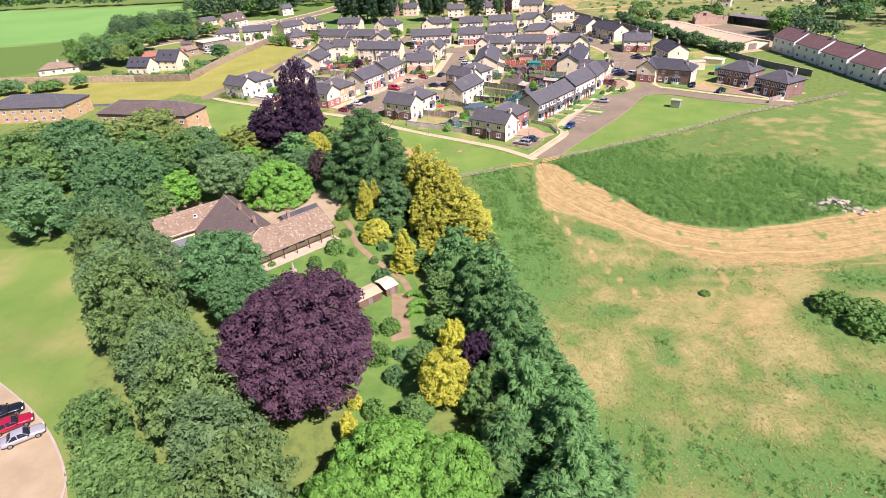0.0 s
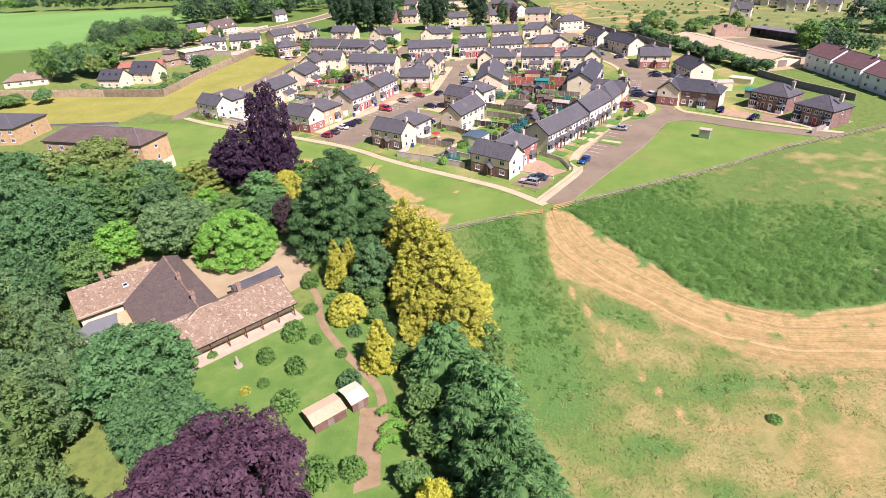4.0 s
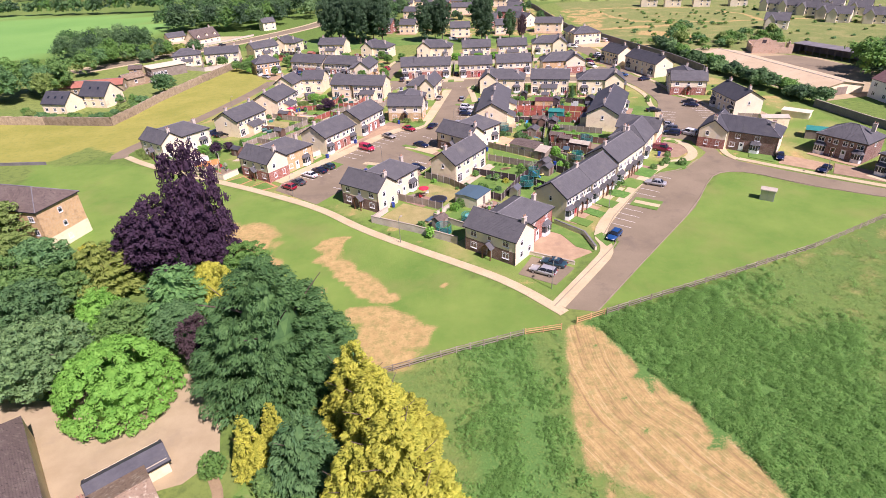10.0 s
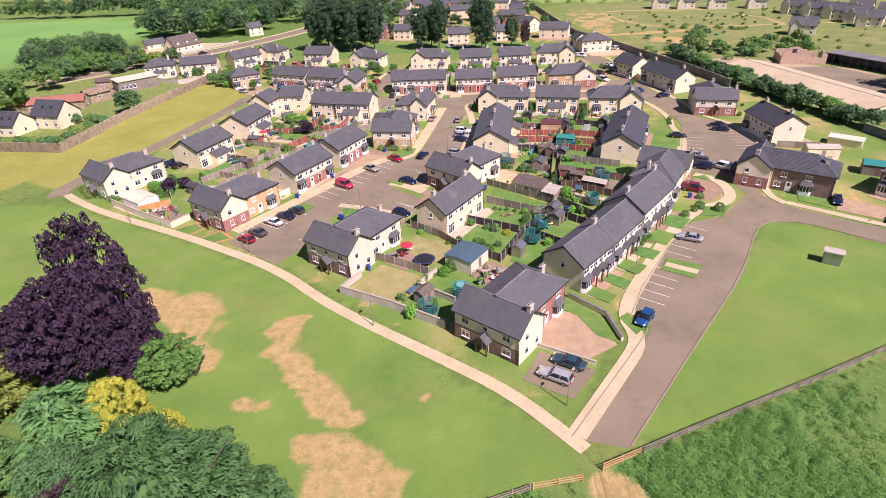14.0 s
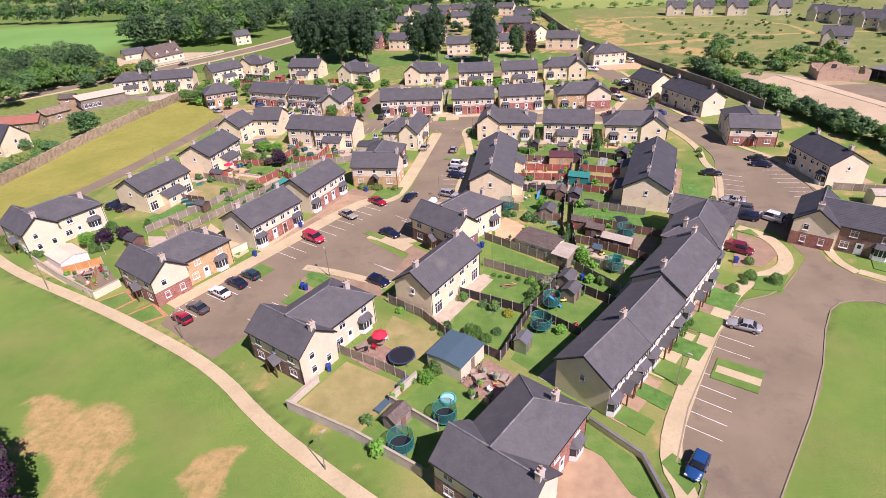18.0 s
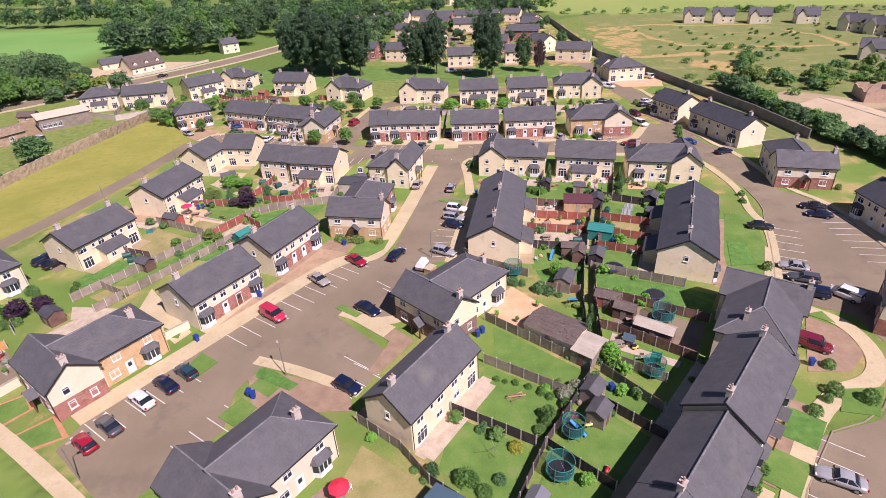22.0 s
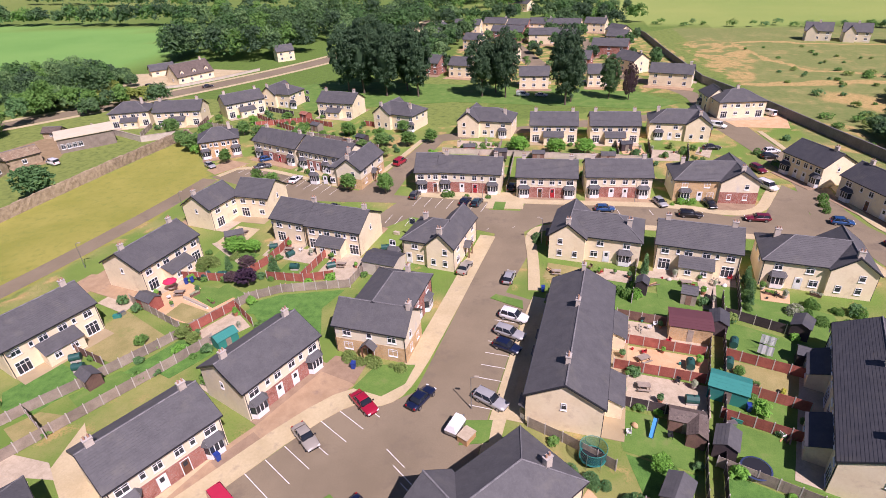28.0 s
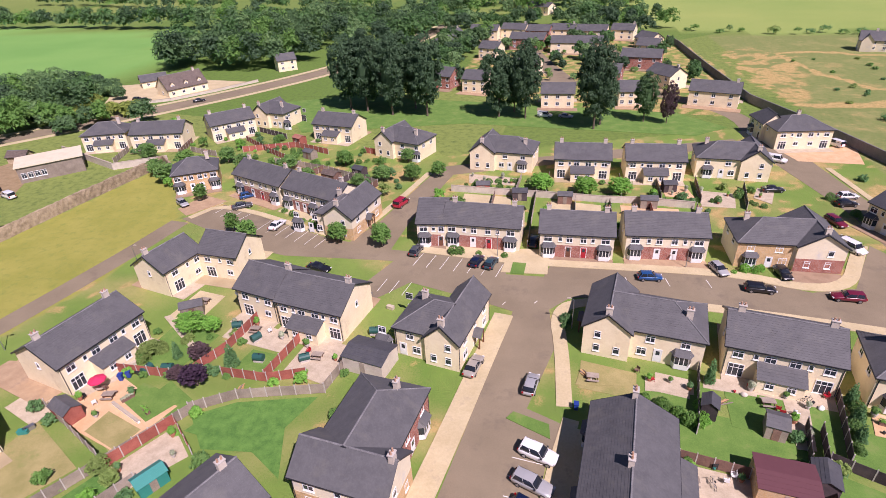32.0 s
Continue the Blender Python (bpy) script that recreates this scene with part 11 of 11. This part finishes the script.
# planting along fences and fronts
GS = "leafy garden shrub beside a fence"
rnd_ = random.Random(21)
for line_, n_, leaf_ in (([(14.8, 180.2), (20.2, 177.8), (25.4, 174.6)], 8, "dark"), ([(-60, 181.5), (-56.4, 177.4)], 3, "mid"), ([(17.6, 146.8), (22.4, 153.2)], 3, "green"), ([(-44.2, 212.6), (-38.6, 214.6)], 3, "green"),
                        ([(-50.4, 214.0), (-44.2, 222.0)], 5, "olive"), ([(-16.4, 195.4), (-6.6, 193.6)], 6, "olive"), ([(10.4, 234.0), (10.6, 229.0)], 2, "dark"), ([(42.6, 212.4), (44.6, 220.0)], 8, "green"), ([(26.4, 213.6), (27.2, 218.6)], 4, "bright"), ([(20.6, 218.4), (25.4, 214.0)], 5, "mid"), ([(-14, 281.6), (-2, 280.8)], 6, "mid"), ([(33, 277.6), (37.6, 277.4)], 3, "dark"), ([(47, 281), (51, 275.6)], 4, "green"), ([(49, 212.4), (53.6, 209.8)], 4, "mid"), ([(50.6, 215.2), (58.6, 212.6)], 5, "mid"), ([(-72.8, 167.4), (-80.6, 171.0)], 6, "green"), ([(-86.5, 174.6), (-79.8, 169.2)], 6, "olive"),
                        ([(54.6, 153.6), (50.4, 150.4)], 3, "green"), ([(36.6, 137.2), (40.8, 143.6)], 4, "mid"), ([(-58.6, 231.6), (-60.8, 238.4)], 4, "olive"), ([(-12.2, 250.8), (0.6, 250.6)], 4, "mid"), ([(38.2, 249.8), (43.6, 251.0)], 4, "bright"), ([(-51, 264.4), (-38, 257.2)], 6, "mid"), ([(21.8, 208.0), (22.4, 217.6)], 4, "bright"),
                        ([(-12, 283.6), (4, 285.4)], 6, "green"), ([(-76, 306), (-62, 300)], 6, "green"), ([(-60, 290), (-36, 296)], 9, "mid"), ([(-80, 279), (-96, 294)], 8, "green"), ([(26.4, 156.2), (27.6, 162.6)], 3, "dark"), ([(7.4, 142.6), (13.2, 138.2)], 3, "mid"), ([(2.6, 143.4), (6.2, 140.2)], 2, "green"), ([(31, 176.4), (44.6, 169.6)], 5, "bright"),
                        ([(26.2, 276.6), (44, 278.6)], 6, "green"), ([(64.4, 283.8), (67.6, 271.0)], 4, "green"), ([(70.6, 262.4), (67.4, 245.4)], 4, "mid"), ([(1.2, 131.4), (5.4, 134.4)], 3, "mid"), ([(66.6, 205.6), (67.4, 212.0)], 3, "mid"), ([(86.2, 214.6), (92.0, 209.0)], 3, "mid"), ([(-62, 176.6), (-67.0, 179.8)], 4, "green"), ([(19.4, 150.2), (19.0, 148.4)], 2, "green"), ([(28.3, 163.6), (29.0, 158.8)], 3, "mid"), ([(2.0, 133.0), (4.0, 131.6)], 2, "bright"), ([(-64.6, 168.0), (-60.6, 170.4)], 4, "green")):
    for k in range(n_):
        q = (k + rnd_.random()) / n_ * (len(line_) - 1)
        i_ = min(int(q), len(line_) - 2)
        (xa, ya), (xb, yb) = line_[i_], line_[i_ + 1]
        s = rnd_.uniform(0.5, 1.2)
        tree("shrub", xa + (xb - xa) * (q - i_) + rnd_.uniform(-0.4, 0.4), ya + (yb - ya) * (q - i_) + rnd_.uniform(-0.4, 0.4), s, s * rnd_.uniform(1.0, 1.9), leaf_, GS, "shrub", "shrubs")
trees("small", "deep", "small dark plum tree in a back garden", [(-38.4, 211.6, 2.0, 3.6), (-62.4, 171.8, 1.9, 3.6), (-59.6, 173.6, 1.6, 3.0)], "tree", "garden trees")
trees("small", "bright", "small fresh green tree in a garden", [(-46.2, 222.4, 2.4, 3.4), (-42.6, 222.8, 1.6, 2.8), (-65.4, 171.0, 1.9, 3.4), (24.6, 181.4, 1.2, 2.8), (28.8, 159.8, 1.4, 3.4)], "tree", "garden trees")
trees("shrub", "dark", "low shrub on a back lawn", [(11.2, 148.2, 0.7, 0.9), (5.9, 142.3, 0.8, 1.8), (13.1, 141.4, 0.8, 1.0)], "shrub", "shrubs")
trees("shrub", "mid", "small border plant along a fence", [(13.5, 156.7, 0.5, 0.6), (14.6, 156.2, 0.4, 0.5), (15.9, 155.9, 0.5, 0.7), (17.5, 155.2, 0.55, 0.6), (19.0, 154.1, 0.6, 0.8), (20.0, 153.4, 0.6, 0.8)], "shrub", "shrubs")
trees("shrub", "gold", "yellow-green shrub against a fence", [(15.1, 145.6, 0.9, 1.1)], "shrub", "shrubs")
trees("small", "olive", "leafy bush in a back garden", [(-49.0, 216.6, 1.6, 2.4), (-41.6, 197.2, 1.4, 2.2), (-39.2, 195.9, 1.2, 2.0)], "tree", "garden trees")
trees("small", "brown", "brown-leaved bushy tree in a back garden", [(-40.6, 216.4, 1.7, 3.2), (-42.0, 212.4, 1.4, 2.0)], "tree", "garden trees")
trees("slim", "dark", "upright dark conifer beside a fence", [(-35.6, 216.0, 1.1, 4.0)], "tree", "garden trees")
trees("small", "dark", "dark leafy tree beside the stone wall", [(-109.4, 243.0, 4.8, 8.6)], "tree", "garden trees")
trees("slim", "dark", "slim dark conifer in a back garden", [(26.6, 164.2, 0.7, 4.6), (27.8, 168.2, 0.6, 4.0), (28.9, 222.0, 0.7, 4.4), (44.6, 220.6, 0.8, 3.6), (44.0, 217.4, 0.8, 3.2), (43.4, 214.8, 0.7, 2.8), (-44.6, 216.4, 0.7, 3.2)], "tree", "garden trees")
trees("shrub", "white", "white-flowering shrub in a garden", [(22.0, 153.6, 1.3, 1.5), (23.4, 155.0, 1.0, 1.4), (49.1, 212.7, 1.3, 1.7)], "shrub", "shrubs")
trees("shrub", "green", "small rounded tree on a grass verge", [(57.8, 152.4, 1.1, 1.9), (56.4, 158.4, 0.9, 1.3), (59.6, 182.0, 0.9, 1.6)], "shrub", "shrubs")
# bushes grown up along the garden fences
BUSHES = {"mid": [], "green": [], "dark": [], "bright": []}
rnd_ = random.Random(21)
for ob_ in [o for o in scene.objects if o.name.startswith("fence") and not o.parent]:
    posts_ = [c for c in ob_.children if c.name.startswith("post")]
    if not -70 < ob_.location.x < 60 or ob_.location.y > 296:
        continue
    for c_ in posts_:
        if rnd_.random() < 0.15:
            x_, y_ = ob_.location.x + c_.location.x, ob_.location.y + c_.location.y
            r_ = rnd_.uniform(0.45, 1.15)
            BUSHES[rnd_.choice(("mid", "green", "dark", "bright"))].append((x_ + rnd_.choice((-1, 1)) * (r_ + 0.2), y_ - r_ * 0.4, r_, r_ * rnd_.uniform(1.1, 1.9)))
for p_, a_, w_, d_, h_, wall_, roof_, lab_ in (((0.6, 276.0), 5, 3.2, 2.4, 2.1, TIMBER_DARK, SLATE_DARK, "dark timber garden shed"), ((10.4, 275.0), 0, 3.0, 2.2, 2.1, TIMBER, SLATE, "brown timber garden shed"), ((27.6, 274.6), 0, 3.4, 2.4, 2.1, TIMBER_GREY, SLATE, "weathered timber garden shed"),
                                         ((33.0, 283.4), 10, 2.8, 2.2, 2.0, TIMBER_DARK, SLATE_DARK, "dark timber garden shed"), ((-8.0, 279.4), 8, 3.0, 2.2, 2.0, TIMBER_RED, SLATE, "red timber garden shed"), ((-46.0, 282.0), -22, 4.2, 2.8, 2.2, TIMBER, SLATE_BROWN, "brown timber garden shed"),
                                         ((-58.0, 297.0), -25, 3.2, 2.4, 2.1, TIMBER_GREY, SLATE, "weathered timber garden shed"), ((-40.0, 286.0), -22, 3.0, 2.4, 2.1, TIMBER_DARK, SLATE_DARK, "dark timber garden shed")):
    garden_shed(p_, a_, w_, d_, h_, wall_, roof_, lab_)
trees("small", "green", "bushy garden tree behind the brick terrace", [(-33.0, 283.0, 2.6, 4.4), (-38.0, 279.0, 2.0, 3.6), (-52.0, 281.0, 2.4, 3.8), (-60.0, 288.0, 2.6, 4.4), (-72.0, 287.0, 2.8, 5.0), (-88.0, 277.0, 3.0, 5.5), (-94.0, 281.0, 2.6, 5.0), (-80.0, 292.0, 2.6, 4.6), (-104.0, 291.0, 3.0, 5.6), (-30.0, 296.0, 2.2, 4.0)], "tree", "garden trees")


def laundry(x, y, sheets=True):
    t = thing("clothes_line", "rotary clothes line with " + ("white sheets hung out to dry" if sheets else "bare arms on a lawn"), "clothes line", rot(20, x, y))
    b = bmesh.new()
    tube(b, (0, 0, 0), (0, 0, 2.0), 0.03, 0.025, 8)
    part("pole", b, METAL, t)
    for k in range(4):
        b = bmesh.new()
        a = k * math.tau / 4
        tube(b, (0, 0, 1.5), (1.5 * math.cos(a), 1.5 * math.sin(a), 2.05), 0.018, 0.018, 6)
        part("arm", b, METAL, t)
    for k, (x0, y0, x1, y1) in enumerate(((-1.5, -0.2, -0.2, -1.5), (0.2, 1.5, 1.5, 0.2)) if sheets else ()):
        b = bmesh.new()
        n = 8
        rows = [[b.verts.new((x0 + (x1 - x0) * i / n + 0.02 * math.sin(i * 2.1), y0 + (y1 - y0) * i / n + 0.03 * math.cos(i * 1.7), z)) for i in range(n + 1)] for j, z in enumerate((0.45, 1.2, 1.95))]
        for p, q in zip(rows, rows[1:]):
            for i in range(n):
                b.faces.new((p[i], p[i + 1], q[i + 1], q[i]))
        part("sheet", b, UPVC, t, "white cotton sheet")


def trailer(x, y, a):
    t = thing("covered_trailer", "small trailer under a pale canvas cover", "trailer", rot(a, x, y))
    b = bmesh.new()
    box(b, -1.3, 1.3, -0.75, 0.75, 0.45, 0.95)
    part("tub", b, METAL, t)
    b = bmesh.new()
    v = box(b, -1.35, 1.35, -0.8, 0.8, 0.95, 1.75)
    for p in v[4:]:
        p.co.x *= 0.8
        p.co.y *= 0.55
    part("cover", b, UPVC, t, "white canvas cover")
    for s in (-1, 1):
        b = bmesh.new()
        tube(b, (0, s * 0.80, 0.3), (0, s * 0.95, 0.3), 0.3, 0.3, 14)
        part("wheel", b, TYRE, t)
    b = bmesh.new()
    box(b, 1.3, 2.3, -0.05, 0.05, 0.45, 0.53)
    part("drawbar", b, METAL, t)
    b = bmesh.new()
    box(b, 2.2, 2.3, -0.04, 0.04, 0.0, 0.45)
    part("stand", b, METAL, t)


def crate(x, y, a):
    t = thing("timber_box", "low pinkish timber storage box beside the trailer", "box", rot(a, x, y))
    b = bmesh.new()
    box(b, -0.9, 0.9, -0.7, 0.7, 0.0, 1.0)
    part("body", b, TIMBER_NEW, t)
    b = bmesh.new()
    box(b, -0.96, 0.96, -0.76, 0.76, 1.0, 1.08)
    part("lid", b, PATIO, t)


def paddling_pool(x, y):
    t = thing("paddling_pool", "round turquoise paddling pool on a lawn", "pool", rot(0, x, y, 0.03))
    b = bmesh.new()
    n = 24
    rings = [[b.verts.new((r * math.cos(k * math.tau / n), r * math.sin(k * math.tau / n), z)) for k in range(n)] for r, z in ((1.0, 0.0), (1.08, 0.25), (1.02, 0.5), (0.9, 0.5), (0.88, 0.1))]
    for p, q in zip(rings, rings[1:]):
        for k in range(n):
            b.faces.new((p[k], p[(k + 1) % n], q[(k + 1) % n], q[k]))
    b.faces.new(rings[-1])
    part("wall", b, plain("pool_turquoise", (0.10, 0.42, 0.38), 0.45), t)
    b = bmesh.new()
    tube(b, (0, 0, 0.3), (0, 0, 0.32), 0.88, 0.88, 24)
    part("water", b, plain("pool_water", (0.35, 0.62, 0.60), 0.08), t, "still pale water")


paddling_pool(6.2, 128.4)
laundry(42.1, 203.2)
laundry(12.7, 144.4, False)
laundry(20.0, 140.9, False)
trailer(1.9, 184.4, 70)
crate(3.4, 183.2, 60)


def built_on(x, y, r):
    """Whether a bush of that size would stand in a house, or on paving."""
    px, py = np.array([x, x - r, x + r, x, x]), np.array([y, y, y, y - r, y + r])
    if any(inside(px, py, ring).any() for ring in HARD):
        return True
    for inv, boxes in FOOTPRINTS:
        p = inv @ Vector((x, y, 0))
        if any(x0 - r < p.x < x1 + r and y0 - r < p.y < y1 + r for x0, x1, y0, y1 in boxes):
            return True
    return False


FOOTPRINTS = []
for ob_ in [o for o in scene.objects if o.name.split(".")[0] in ("house", "shed") and not o.parent]:
    boxes_ = [(min(v.co.x for v in c.data.vertices), max(v.co.x for v in c.data.vertices), min(v.co.y for v in c.data.vertices), max(v.co.y for v in c.data.vertices)) for c in ob_.children if c.name.startswith(("wall", "rear_extension"))]
    FOOTPRINTS.append((ob_.matrix_basis.inverted(), boxes_))
for n_, (x0_, x1_, y0_, y1_, many_) in enumerate(((-100, -30, 268, 312, 46), (-30, 56, 262, 286, 34), (-64, -16, 186, 226, 26), (22, 60, 150, 224, 26), (56, 100, 140, 300, 22), (-130, -60, 284, 330, 26), (-26, 20, 120, 180, 5))):
    rnd_ = random.Random(70 + n_)
    for k_ in range(many_):
        x_, y_, r_ = rnd_.uniform(x0_, x1_), rnd_.uniform(y0_, y1_), rnd_.choice((0.5, 0.7, 0.9, 1.2, 1.6 if y0_ > 250 else 0.8))
        if not built_on(x_, y_, r_ + 0.2):
            BUSHES[rnd_.choice(("mid", "green", "dark", "dark", "bright"))].append((x_, y_, r_, r_ * rnd_.uniform(1.1, 2.2)))
for leaf_, spots_ in BUSHES.items():
    woods("garden_bushes", spots_, leaf_, "leafy bushes along fences and lawns of the gardens", 420, 0.42, 90)
